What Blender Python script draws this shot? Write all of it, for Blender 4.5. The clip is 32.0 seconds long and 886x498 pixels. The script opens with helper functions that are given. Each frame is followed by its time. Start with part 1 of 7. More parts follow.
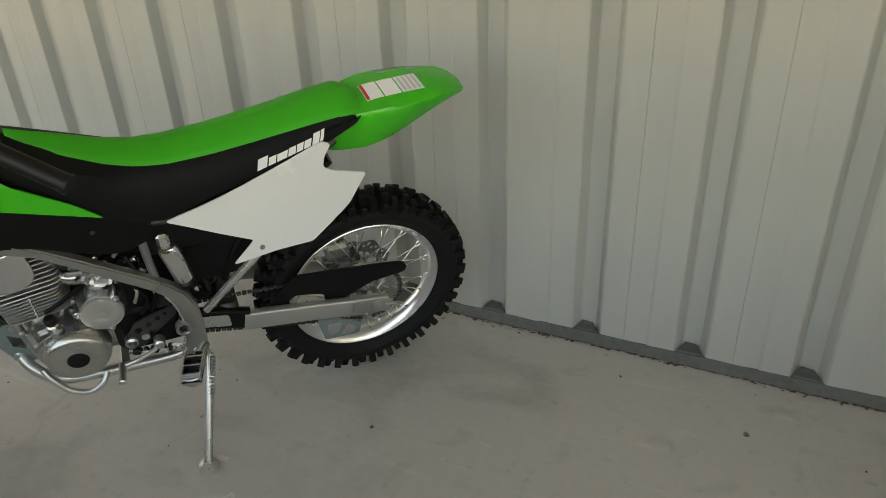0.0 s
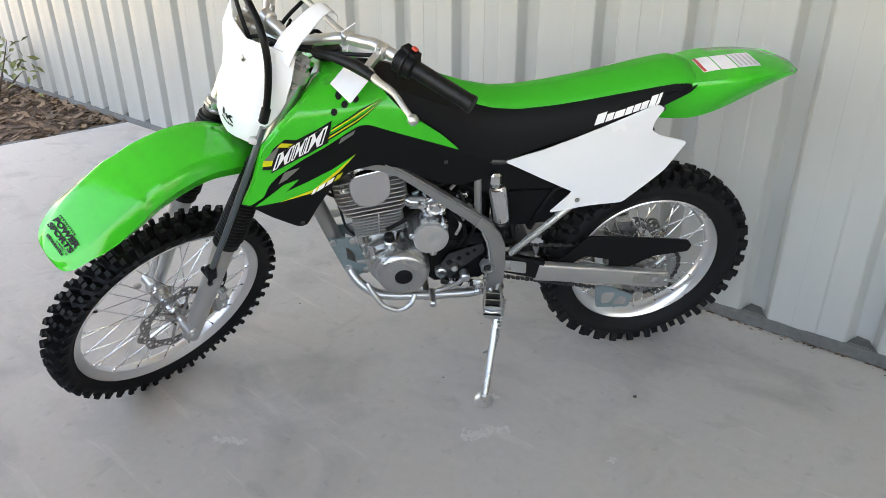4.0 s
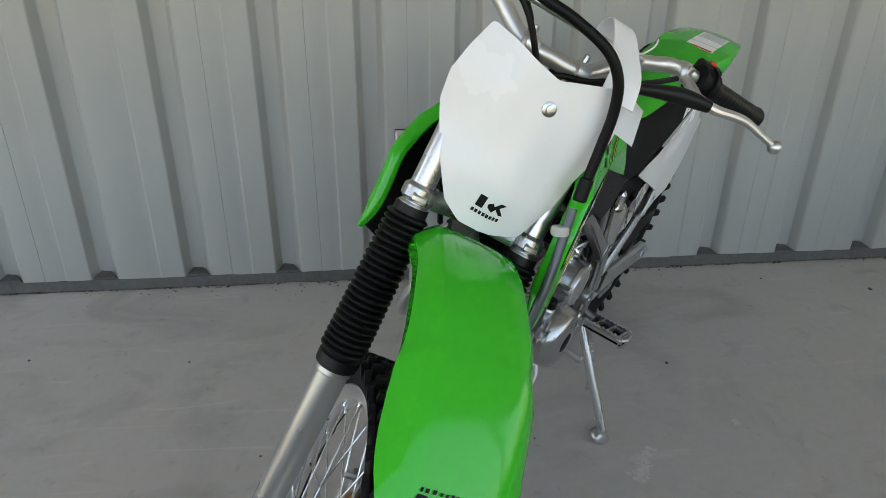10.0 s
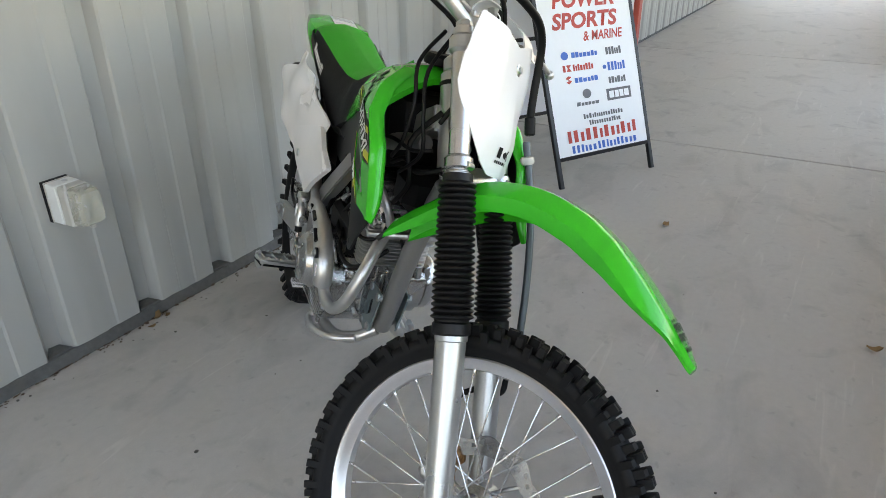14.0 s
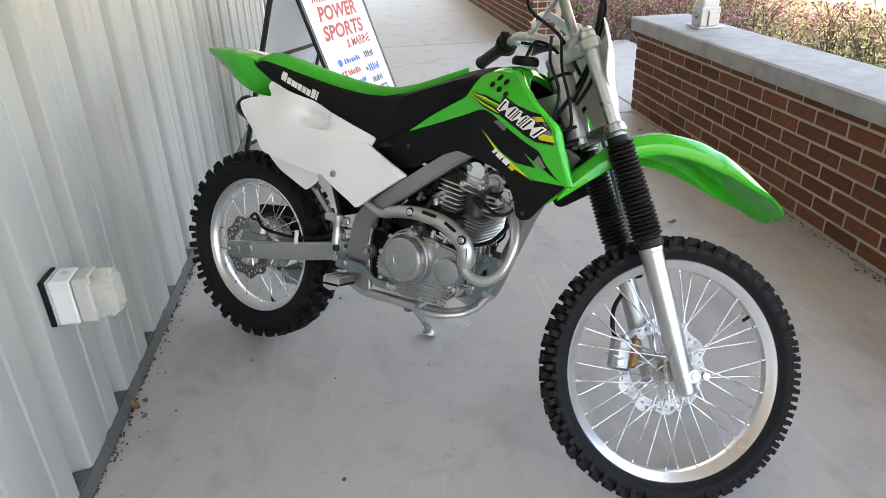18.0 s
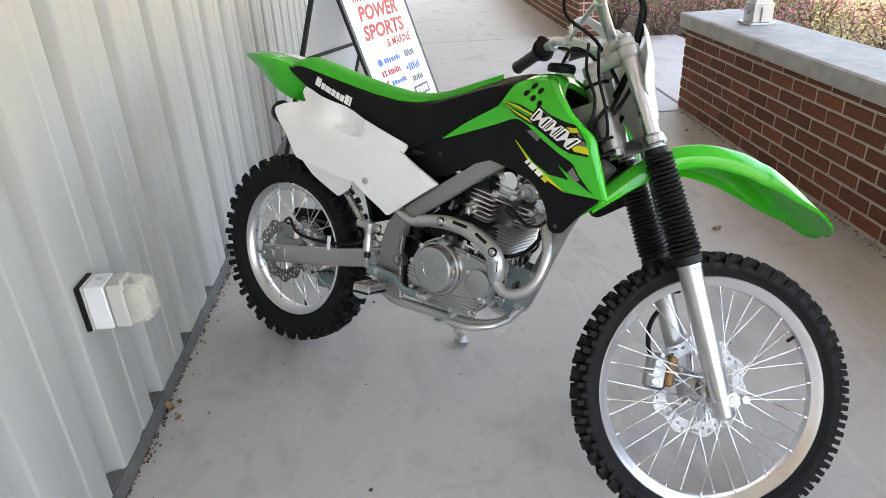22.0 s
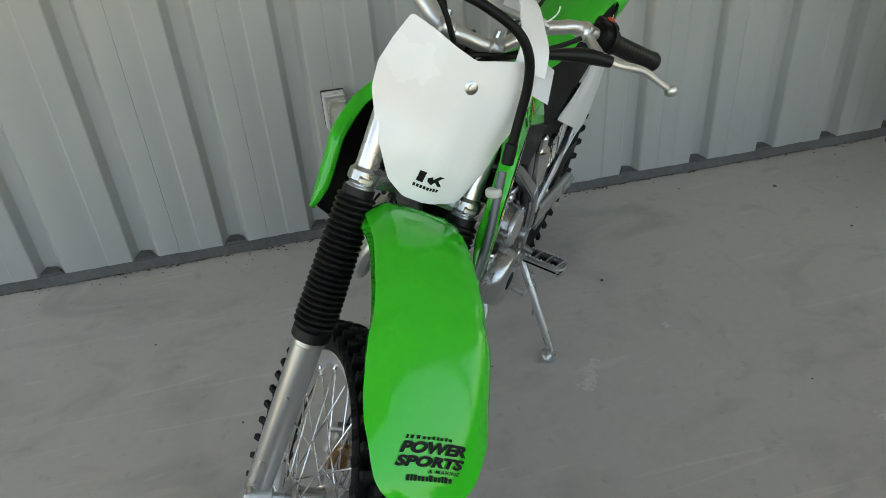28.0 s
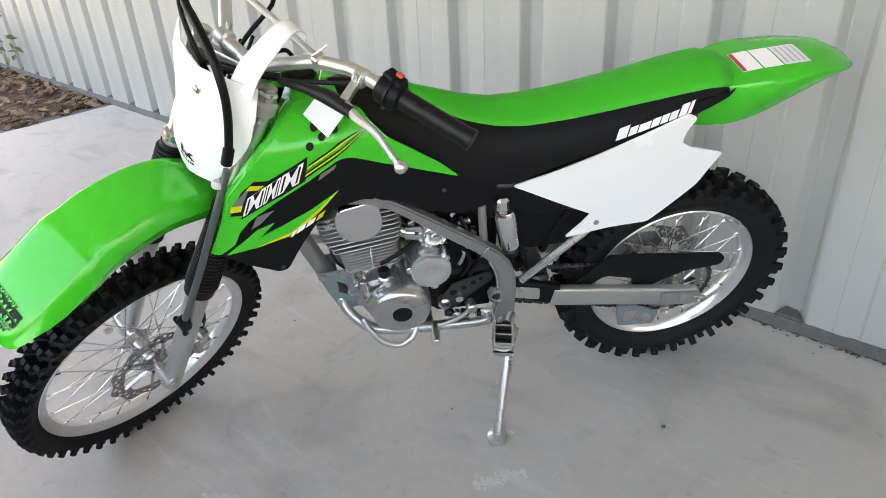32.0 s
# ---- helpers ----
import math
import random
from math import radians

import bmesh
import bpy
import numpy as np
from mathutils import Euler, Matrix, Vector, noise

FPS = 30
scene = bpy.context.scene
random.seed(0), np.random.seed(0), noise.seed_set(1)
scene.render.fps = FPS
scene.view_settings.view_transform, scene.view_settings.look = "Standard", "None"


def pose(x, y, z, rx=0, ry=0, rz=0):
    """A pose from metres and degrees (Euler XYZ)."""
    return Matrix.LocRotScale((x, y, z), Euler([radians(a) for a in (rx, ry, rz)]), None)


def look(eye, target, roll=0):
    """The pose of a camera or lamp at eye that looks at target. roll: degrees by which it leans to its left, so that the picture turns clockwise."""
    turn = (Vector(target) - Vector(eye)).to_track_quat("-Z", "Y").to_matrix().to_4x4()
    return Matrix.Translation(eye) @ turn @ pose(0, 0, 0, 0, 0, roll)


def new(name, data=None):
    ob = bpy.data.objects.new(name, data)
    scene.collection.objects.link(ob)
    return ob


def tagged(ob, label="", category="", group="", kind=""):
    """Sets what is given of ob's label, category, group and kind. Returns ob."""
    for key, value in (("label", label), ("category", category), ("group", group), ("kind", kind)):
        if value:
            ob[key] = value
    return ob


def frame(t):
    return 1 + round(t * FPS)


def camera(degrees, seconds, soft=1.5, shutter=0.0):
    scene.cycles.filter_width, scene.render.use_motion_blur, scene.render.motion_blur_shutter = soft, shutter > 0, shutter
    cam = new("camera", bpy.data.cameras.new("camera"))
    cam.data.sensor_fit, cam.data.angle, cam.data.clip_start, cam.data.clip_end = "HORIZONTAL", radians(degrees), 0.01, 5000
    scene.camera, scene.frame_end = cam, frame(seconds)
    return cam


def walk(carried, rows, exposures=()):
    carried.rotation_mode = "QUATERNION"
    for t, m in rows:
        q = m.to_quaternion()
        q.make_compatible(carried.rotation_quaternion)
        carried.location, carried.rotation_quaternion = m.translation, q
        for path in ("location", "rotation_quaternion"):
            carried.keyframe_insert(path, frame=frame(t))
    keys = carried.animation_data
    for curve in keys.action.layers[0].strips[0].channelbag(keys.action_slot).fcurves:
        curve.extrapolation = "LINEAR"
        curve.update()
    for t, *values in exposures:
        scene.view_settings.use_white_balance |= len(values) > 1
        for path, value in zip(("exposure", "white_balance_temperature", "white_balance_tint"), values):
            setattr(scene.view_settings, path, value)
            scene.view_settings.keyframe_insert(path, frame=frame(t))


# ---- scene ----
cam = camera(67.0, 32.0, soft=0.55)
METRES, EYE, TILT, LEAN, TURN = 8.15, 1.220, 0.0, 0.0, 26.9
ROWS = [
    (0.0, 0.0, 0.0, 0.0, -1.13, -27.37, 2.19),
    (0.5, -0.0189, -0.0051, -0.0007, 8.52, -27.83, 2.33),
    (1.0, -0.0288, -0.0121, -0.001, 12.81, -27.74, 2.98),
    (1.5, -0.0305, -0.0165, -0.0013, 14.26, -26.63, 2.14),
    (2.0, -0.0306, -0.0206, -0.003, 13.86, -26.36, 2.22),
    (2.5, -0.0316, -0.0233, -0.0055, 13.78, -25.49, 1.14),
    (4.5, -0.0519, -0.0205, -0.0145, 14.2, -24.31, 0.21),
    (5.0, -0.067, -0.012, -0.0141, 9.23, -24.91, -0.04),
    (5.5, -0.0784, -0.0097, -0.0135, 8.6, -23.69, -1.82),
    (6.0, -0.0991, -0.0119, -0.0122, 3.14, -23.15, -1.3),
    (6.5, -0.1137, -0.0146, -0.0117, -3.31, -22.16, -1.93),
    (7.0, -0.1237, -0.0108, -0.0128, -5.19, -22.9, -1.37),
    (7.5, -0.1359, 0.0003, -0.0137, -8.08, -25.77, -0.34),
    (8.0, -0.1454, 0.0116, -0.0118, -11.22, -25.68, -0.6),
    (8.5, -0.1545, 0.0199, -0.0126, -18.49, -25.62, -1.92),
    (9.0, -0.1771, 0.0282, -0.0108, -27.62, -25.87, -0.7),
    (9.5, -0.1914, 0.036, -0.0121, -27.49, -26.11, -1.23),
    (10.0, -0.1987, 0.0472, -0.0123, -33.17, -25.74, -0.58),
    (10.5, -0.2066, 0.0583, -0.0118, -39.88, -25.66, -0.81),
    (11.0, -0.213, 0.0677, -0.0118, -44.49, -26.39, -0.0),
    (11.5, -0.2256, 0.077, -0.0115, -56.03, -26.88, 0.14),
    (12.0, -0.2354, 0.0839, -0.0106, -60.32, -25.7, 0.67),
    (12.5, -0.2456, 0.0885, -0.0093, -68.6, -24.03, 1.06),
    (13.0, -0.2562, 0.0995, -0.0081, -73.01, -24.34, 2.21),
    (13.5, -0.2622, 0.1186, -0.0092, -80.71, -25.47, 2.76),
    (14.0, -0.2681, 0.1311, -0.0093, -86.91, -26.35, 0.63),
    (14.5, -0.2788, 0.1443, -0.008, -92.98, -26.6, 2.02),
    (16.5, -0.2675, 0.2092, -0.0042, -113.15, -26.13, 1.98),
    (17.0, -0.2701, 0.2303, -0.0021, -114.96, -26.64, 1.85),
    (17.5, -0.2661, 0.2501, -0.0006, -117.39, -25.91, 1.2),
    (18.0, -0.2629, 0.2696, 0.0001, -124.52, -26.5, 1.57),
    (18.5, -0.2663, 0.2825, 0.0009, -126.12, -25.76, 1.56),
    (19.0, -0.2688, 0.2941, 0.0011, -129.03, -27.2, 2.35),
    (19.5, -0.2611, 0.3001, 0.0021, -131.27, -27.36, 2.69),
    (20.0, -0.2544, 0.3019, 0.0026, -132.05, -27.29, 2.59),
    (20.5, -0.2494, 0.3009, 0.0026, -133.21, -27.59, 2.01),
    (21.0, -0.2468, 0.2961, 0.0021, -132.25, -27.55, 2.95),
    (21.5, -0.2513, 0.2819, 0.0025, -127.18, -26.74, 2.79),
    (22.0, -0.2604, 0.2635, 0.0029, -120.82, -26.94, 2.44),
    (22.5, -0.2635, 0.2466, -0.0001, -121.96, -29.31, 4.01),
    (23.0, -0.2599, 0.2247, -0.0002, -112.91, -29.4, 3.52),
    (23.5, -0.2639, 0.205, -0.0009, -107.04, -28.77, 4.87),
    (24.0, -0.2741, 0.1791, 0.0009, -97.48, -29.52, 2.98),
    (24.5, -0.2725, 0.1598, -0.0012, -92.48, -29.08, 3.3),
    (25.0, -0.2648, 0.1367, -0.0004, -83.95, -30.39, 4.15),
    (25.5, -0.2609, 0.1144, -0.0012, -77.72, -29.44, 3.61),
    (27.5, -0.2196, 0.0502, 0.0011, -48.06, -32.38, 4.22),
    (28.0, -0.205, 0.0414, -0.0004, -41.49, -31.77, 3.57),
    (28.5, -0.1833, 0.0374, -0.0032, -35.93, -32.82, 1.15),
    (29.0, -0.1632, 0.0296, -0.0042, -29.32, -31.9, 2.69),
    (29.5, -0.1433, 0.0149, -0.0031, -15.42, -32.26, 1.34),
    (30.0, -0.1225, 0.0091, -0.0045, -8.08, -31.05, 2.2),
    (30.5, -0.1006, 0.0103, -0.0042, -1.68, -31.08, 1.29),
    (31.0, -0.0755, 0.0077, -0.0047, 5.09, -30.48, 1.87),
    (31.5, -0.0543, 0.0037, -0.003, 15.01, -29.55, 2.16),
    (32.0, -0.0471, 0.0056, -0.0035, 13.89, -28.69, 2.63),
]
EXPOSURES = [(0.0, 2.71, 11000, 8), (0.6, 3.26, 9200, 11), (2.0, 3.46, 8700, 13), (5.0, 3.4, 8600, 15), (7.0, 3.17, 8600, 15), (9.0, 2.81, 8500, 12), (10.0, 2.52, 8600, 10), (11.0, 2.38, 8700, 6), (12.0, 2.92, 8600, 8), (13.0, 2.82, 8600, 10), (14.0, 3.02, 8600, 12), (16.5, 3.43, 8400, 14), (21.0, 3.56, 8500, 16), (24.0, 3.6, 8500, 16), (25.0, 3.46, 8600, 13), (28.0, 2.58, 8900, 6), (30.0, 3.1, 8700, 14), (32.0, 3.54, 8800, 15)]
walk(cam, [(t, pose(0, -1.747, EYE, TILT, LEAN, TURN) @ pose(METRES * x, METRES * y, METRES * z, 90 + pitch, roll, yaw)) for t, x, y, z, yaw, pitch, roll in ROWS], exposures=EXPOSURES)

# ---- light ----
world = bpy.data.worlds.new("World")
scene.world = world
world.use_nodes = True
wn = world.node_tree
bg = wn.nodes["Background"]
sky = wn.nodes.new("ShaderNodeTexSky")
sky.sky_type, sky.sun_disc = "NISHITA", False
sky.sun_elevation, sky.sun_rotation = radians(50), radians(350)
sky.air_density, sky.dust_density, sky.ozone_density = 1.0, 4.0, 1.0
wn.links.new(sky.outputs[0], bg.inputs[0])
bg.inputs[1].default_value = 0.15
sun_data = bpy.data.lights.new("sun", "SUN")
sun_data.energy, sun_data.angle, sun_data.color = 1.4, radians(12), (1.0, 0.96, 0.9)
sun = new("sun", sun_data)
sun.matrix_world = look((-1.7, 9.7, 12), (0, 0, 0))


# ---- materials ----
def shader(name, color, rough=0.5, metal=0.0, vary=0.12, grain=40.0, bump=0.02, coat=0.0, broad=3.0, stretch=(1, 1, 1), spec=0.5, island=0.0, each=0.0):
    """A node material: base colour varied at two scales, roughness variation and fine relief."""
    m = bpy.data.materials.new(name)
    m.use_nodes = True
    n, l = m.node_tree.nodes, m.node_tree.links
    p = n["Principled BSDF"]
    p.inputs["Roughness"].default_value, p.inputs["Metallic"].default_value = rough, metal
    p.inputs["Coat Weight"].default_value, p.inputs["Coat Roughness"].default_value = coat, 0.08
    p.inputs["Specular IOR Level"].default_value = spec
    tc = n.new("ShaderNodeTexCoord")
    mp = n.new("ShaderNodeMapping")
    mp.inputs["Scale"].default_value = stretch
    l.new(tc.outputs["Object"], mp.inputs["Vector"])
    big, fine = n.new("ShaderNodeTexNoise"), n.new("ShaderNodeTexNoise")
    big.inputs["Scale"].default_value, big.inputs["Detail"].default_value = broad, 5
    fine.inputs["Scale"].default_value, fine.inputs["Detail"].default_value = grain, 6
    l.new(mp.outputs[0], big.inputs["Vector"])
    l.new(mp.outputs[0], fine.inputs["Vector"])
    mix = n.new("ShaderNodeMix")
    mix.data_type = "FLOAT"
    mix.inputs[0].default_value = 0.45
    l.new(big.outputs["Fac"], mix.inputs[2])
    l.new(fine.outputs["Fac"], mix.inputs[3])
    ramp = n.new("ShaderNodeValToRGB")
    c = Vector(color)
    ramp.color_ramp.elements[0].position, ramp.color_ramp.elements[1].position = 0.3, 0.7
    ramp.color_ramp.elements[0].color = (*(c * (1 - vary)), 1)
    ramp.color_ramp.elements[1].color = (*[min(1, v * (1 + vary)) for v in c], 1)
    l.new(mix.outputs[0], ramp.inputs[0])
    out = ramp.outputs[0]
    if island or each:
        hs = n.new("ShaderNodeHueSaturation")
        mr = n.new("ShaderNodeMapRange")
        mr.inputs[3].default_value, mr.inputs[4].default_value = 1 - (island + each), 1 + (island + each)
        src = n.new("ShaderNodeNewGeometry").outputs["Random Per Island"] if island else n.new("ShaderNodeObjectInfo").outputs["Random"]
        l.new(src, mr.inputs[0])
        l.new(mr.outputs[0], hs.inputs["Value"])
        l.new(out, hs.inputs["Color"])
        out = hs.outputs[0]
    l.new(out, p.inputs["Base Color"])
    rr = n.new("ShaderNodeMapRange")
    rr.inputs[3].default_value, rr.inputs[4].default_value = max(0.02, rough - 0.07), min(1, rough + 0.09)
    l.new(big.outputs["Fac"], rr.inputs[0])
    l.new(rr.outputs[0], p.inputs["Roughness"])
    if bump:
        b = n.new("ShaderNodeBump")
        b.inputs["Strength"].default_value, b.inputs["Distance"].default_value = 0.6, bump
        l.new(fine.outputs["Fac"], b.inputs["Height"])
        l.new(b.outputs[0], p.inputs["Normal"])
    return m


GREEN = shader("green plastic", (0.004, 0.48, 0.026), 0.10, vary=0.02, grain=120, bump=0.0001, spec=0.45)
SEATGREEN = shader("green vinyl", (0.005, 0.40, 0.025), 0.5, vary=0.04, grain=700, bump=0.0006, spec=0.25)
SEATBLACK = shader("black vinyl", (0.005, 0.005, 0.006), 0.6, vary=0.15, grain=700, bump=0.0006, spec=0.18)
BLACK = shader("black plastic", (0.005, 0.005, 0.0055), 0.45, vary=0.2, grain=300, bump=0.0002, spec=0.18)
WHITE = shader("white plastic", (0.82, 0.82, 0.83), 0.25, vary=0.01, grain=150, bump=0.0002, coat=0.1)
RUBBER = shader("tyre rubber", (0.006, 0.006, 0.0065), 0.65, vary=0.3, grain=200, bump=0.0004, spec=0.25)
BOOT = shader("boot rubber", (0.005, 0.005, 0.0055), 0.45, vary=0.2, grain=200, bump=0.0002, spec=0.3)
ALLOY = shader("polished alloy", (0.82, 0.82, 0.83), 0.16, 1.0, vary=0.06, grain=150, bump=0.0002)
CAST = shader("cast alloy", (0.47, 0.47, 0.467), 0.26, 0.9, vary=0.10, grain=350, bump=0.0003)
SILVER = shader("silver paint", (0.50, 0.50, 0.49), 0.28, 0.75, vary=0.05, grain=300, bump=0.0002)
GREYPAINT = shader("grey painted steel", (0.29, 0.287, 0.282), 0.30, 0.6, vary=0.06, grain=300, bump=0.0002)
EXHAUST = shader("satin exhaust steel", (0.56, 0.56, 0.555), 0.36, 0.85, vary=0.08, grain=80, bump=0.0002)
FIN = shader("machined fin alloy", (0.64, 0.64, 0.64), 0.30, 0.9, vary=0.05, grain=150, bump=0.0001)
RIM = shader("anodised rim alloy", (0.82, 0.82, 0.83), 0.28, 0.95, vary=0.04, grain=150, bump=0.0001)
SATIN = shader("satin alloy", (0.66, 0.66, 0.66), 0.36, 0.9, vary=0.06, grain=200, bump=0.0002)
DISC = shader("brushed disc steel", (0.46, 0.455, 0.45), 0.24, 1.0, vary=0.10, grain=200, bump=0.0002)
LINE = shader("grey sheathed line", (0.085, 0.10, 0.11), 0.30, 0.3, vary=0.1, grain=150, bump=0.0002)
CHROME = shader("chrome", (0.78, 0.78, 0.79), 0.12, 1.0, vary=0.04, grain=60, bump=0.0001)
STANCHION = shader("hard chrome tube", (0.62, 0.62, 0.63), 0.27, 0.95, vary=0.03, grain=60, bump=0.0001)
STEEL = shader("zinc steel", (0.55, 0.56, 0.56), 0.3, 1.0, vary=0.15, grain=120, bump=0.0005)
TEAL = shader("zinc plated plate", (0.26, 0.33, 0.34), 0.45, 0.6, vary=0.12, grain=120, bump=0.0003)
DARKSTEEL = shader("dark steel", (0.07, 0.07, 0.072), 0.42, 0.8, vary=0.25, grain=150, bump=0.0006)
GOLD = shader("gold zinc", (0.36, 0.20, 0.09), 0.42, 0.8, vary=0.15, grain=120, bump=0.0003)
YELLOW = shader("yellow decal", (0.62, 0.60, 0.015), 0.3, vary=0.03, grain=100, bump=0)
DECALWHITE = shader("white decal", (0.9, 0.9, 0.9), 0.35, vary=0.02, grain=100, bump=0)
DECALGREY = shader("grey decal", (0.16, 0.16, 0.15), 0.35, vary=0.05, grain=100, bump=0)
DECALBLACK = shader("black decal", (0.006, 0.006, 0.007), 0.55, vary=0.05, grain=100, bump=0, spec=0.2)
DECALRED = shader("red decal", (0.5, 0.04, 0.03), 0.4, vary=0.05, grain=100, bump=0)
RED = shader("red switch", (0.6, 0.06, 0.03), 0.4, vary=0.05, grain=100, bump=0)
PAPER = shader("paper tag", (0.74, 0.76, 0.8), 0.7, vary=0.03, grain=80, bump=0.0003)
LOGORED = shader("red print", (0.52, 0.045, 0.025), 0.45, vary=0.05, grain=60, bump=0)
LOGOBLUE = shader("blue print", (0.025, 0.13, 0.5), 0.45, vary=0.05, grain=60, bump=0)
LOGOGREY = shader("grey print", (0.12, 0.12, 0.13), 0.45, vary=0.05, grain=60, bump=0)
BOARD = shader("white sign board", (0.86, 0.87, 0.88), 0.4, vary=0.02, grain=40, bump=0.0002)
SIGNFRAME = shader("black sign frame", (0.012, 0.012, 0.014), 0.4, vary=0.15, grain=120, bump=0.0004)
SIDING = shader("painted steel siding", (0.39, 0.39, 0.368), 0.36, vary=0.035, grain=30, bump=0.0003, broad=1.3, stretch=(1, 1, 0.25))
FLASHING = shader("grey base flashing", (0.10, 0.10, 0.097), 0.75, vary=0.35, grain=60, bump=0.002)


def concrete():
    """Trowelled concrete: broad tone, blotchy stains, streaky scuffs and fine grain."""
    m = shader("smooth concrete", (0.455, 0.432, 0.402), 0.58, vary=0.07, grain=40, bump=0.0002, broad=0.9)
    n, l = m.node_tree.nodes, m.node_tree.links
    p = n["Principled BSDF"]
    base = p.inputs["Base Color"].links[0].from_socket
    tc = n.new("ShaderNodeTexCoord")
    for sc, stretch, lo, hi, dark, dist in ((2.3, (1, 1.6, 1), 0.52, 0.72, 0.80, 1.2), (7.0, (1, 1, 1), 0.60, 0.74, 0.84, 0.8), (26.0, (1, 1, 1), 0.63, 0.72, 0.86, 0.3), (9.0, (0.25, 2.2, 1), 0.62, 0.70, 1.12, 1.5), (260.0, (1, 1, 1), 0.45, 0.65, 1.04, 0.0)):
        mp = n.new("ShaderNodeMapping")
        mp.inputs["Scale"].default_value = stretch
        mp.inputs["Rotation"].default_value = (0, 0, sc)
        l.new(tc.outputs["Object"], mp.inputs[0])
        t = n.new("ShaderNodeTexNoise")
        t.inputs["Scale"].default_value, t.inputs["Detail"].default_value, t.inputs["Distortion"].default_value = sc, 6, dist
        l.new(mp.outputs[0], t.inputs["Vector"])
        r = n.new("ShaderNodeMapRange")
        r.inputs[1].default_value, r.inputs[2].default_value = lo, hi
        r.inputs[3].default_value, r.inputs[4].default_value = 1.0, dark
        l.new(t.outputs["Fac"], r.inputs[0])
        mx = n.new("ShaderNodeVectorMath")
        mx.operation = "SCALE"
        l.new(base, mx.inputs[0])
        l.new(r.outputs[0], mx.inputs["Scale"])
        base = mx.outputs[0]
    l.new(base, p.inputs["Base Color"])
    return m


CONCRETE = concrete()
SCUFF = shader("pale chalky scuff", (0.56, 0.55, 0.52), 0.8, vary=0.15, grain=60, bump=0.0003)
CAPSTONE = shader("cast concrete cap", (0.37, 0.367, 0.355), 0.7, vary=0.24, grain=14, bump=0.002, broad=3.5)
BRICK = shader("red brick", (0.150, 0.047, 0.024), 0.85, vary=0.30, grain=60, bump=0.003, broad=9, each=0.35)
BRICKS = shader("far red brick", (0.150, 0.047, 0.024), 0.85, vary=0.30, grain=60, bump=0.003, broad=9, island=0.35)
MORTAR = shader("mortar", (0.42, 0.37, 0.305), 0.9, vary=0.2, grain=90, bump=0.002)
MULCH = shader("mulch soil", (0.10, 0.062, 0.04), 0.95, vary=0.55, grain=45, bump=0.02, broad=6)
CHIP = shader("bark chip", (0.17, 0.115, 0.075), 0.9, vary=0.35, grain=50, bump=0.003, island=0.55)
LEAF = shader("green leaf", (0.19, 0.20, 0.07), 0.5, vary=0.25, grain=30, bump=0, island=0.3)
YELLEAF = shader("yellow green leaf", (0.46, 0.42, 0.17), 0.5, vary=0.25, grain=30, bump=0, island=0.3)
PETAL = shader("pink petal", (0.62, 0.16, 0.32), 0.6, vary=0.2, grain=30, bump=0, island=0.3)
TWIG = shader("twig bark", (0.12, 0.085, 0.06), 0.85, vary=0.3, grain=60, bump=0.002)
DRYLEAF = shader("dry leaf", (0.20, 0.12, 0.05), 0.8, vary=0.35, grain=60, bump=0.001, each=0.4)
GRAVEL = shader("pebble", (0.10, 0.095, 0.085), 0.9, vary=0.3, grain=60, bump=0.001, island=0.5)
REDTRIM = shader("red painted trim", (0.40, 0.055, 0.035), 0.42, vary=0.08, grain=40, bump=0.0006)
FRAMEWHITE = shader("white window frame", (0.72, 0.73, 0.72), 0.4, vary=0.03, grain=40, bump=0.0004)
SOFFIT = shader("white soffit", (0.72, 0.72, 0.70), 0.6, vary=0.04, grain=30, bump=0.001)
GALV = shader("galvanised steel", (0.58, 0.59, 0.6), 0.38, 0.9, vary=0.15, grain=25, bump=0.0006)
DUSTY = shader("dry grass ground", (0.30, 0.27, 0.17), 0.95, vary=0.35, grain=12, bump=0.02, broad=0.6)
# dimness of the room is put into this dark colour
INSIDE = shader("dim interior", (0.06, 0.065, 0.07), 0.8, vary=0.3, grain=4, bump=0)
OUTLETGREY = shader("cream plastic", (0.50, 0.485, 0.45), 0.45, vary=0.04, grain=60, bump=0.0004)


def clear(name, color, rough=0.03, ior=1.45):
    m = bpy.data.materials.new(name)
    m.use_nodes = True
    p = m.node_tree.nodes["Principled BSDF"]
    p.inputs["Base Color"].default_value, p.inputs["Roughness"].default_value = (*color, 1), rough
    p.inputs["Transmission Weight"].default_value, p.inputs["IOR"].default_value = 1.0, ior
    return m


GLASS = clear("window glass", (0.9, 0.95, 0.95))
BUBBLE = shader("cloudy yellowed plastic", (0.82, 0.80, 0.68), 0.15, vary=0.1, grain=60, bump=0.0004)
BUBBLE.node_tree.nodes["Principled BSDF"].inputs["Alpha"].default_value = 0.32


# ---- mesh tools ----
def part(name, bm, material, parent=None, label="", m=None, smooth=35):
    me = bpy.data.meshes.new(name)
    bmesh.ops.recalc_face_normals(bm, faces=bm.faces)
    bm.to_mesh(me)
    bm.free()
    me.materials.append(material)
    if smooth:
        me.shade_smooth()
        me.set_sharp_from_angle(angle=radians(smooth))
    ob = new(name, me)
    ob.parent = parent
    if m is not None:
        ob.matrix_basis = m
    return tagged(ob, label=label)


def empty(name, label, category, m=None, group="", kind=""):
    ob = new(name)
    ob.empty_display_size = 0.1
    if m is not None:
        ob.matrix_basis = m
    return tagged(ob, label, category, group, kind)


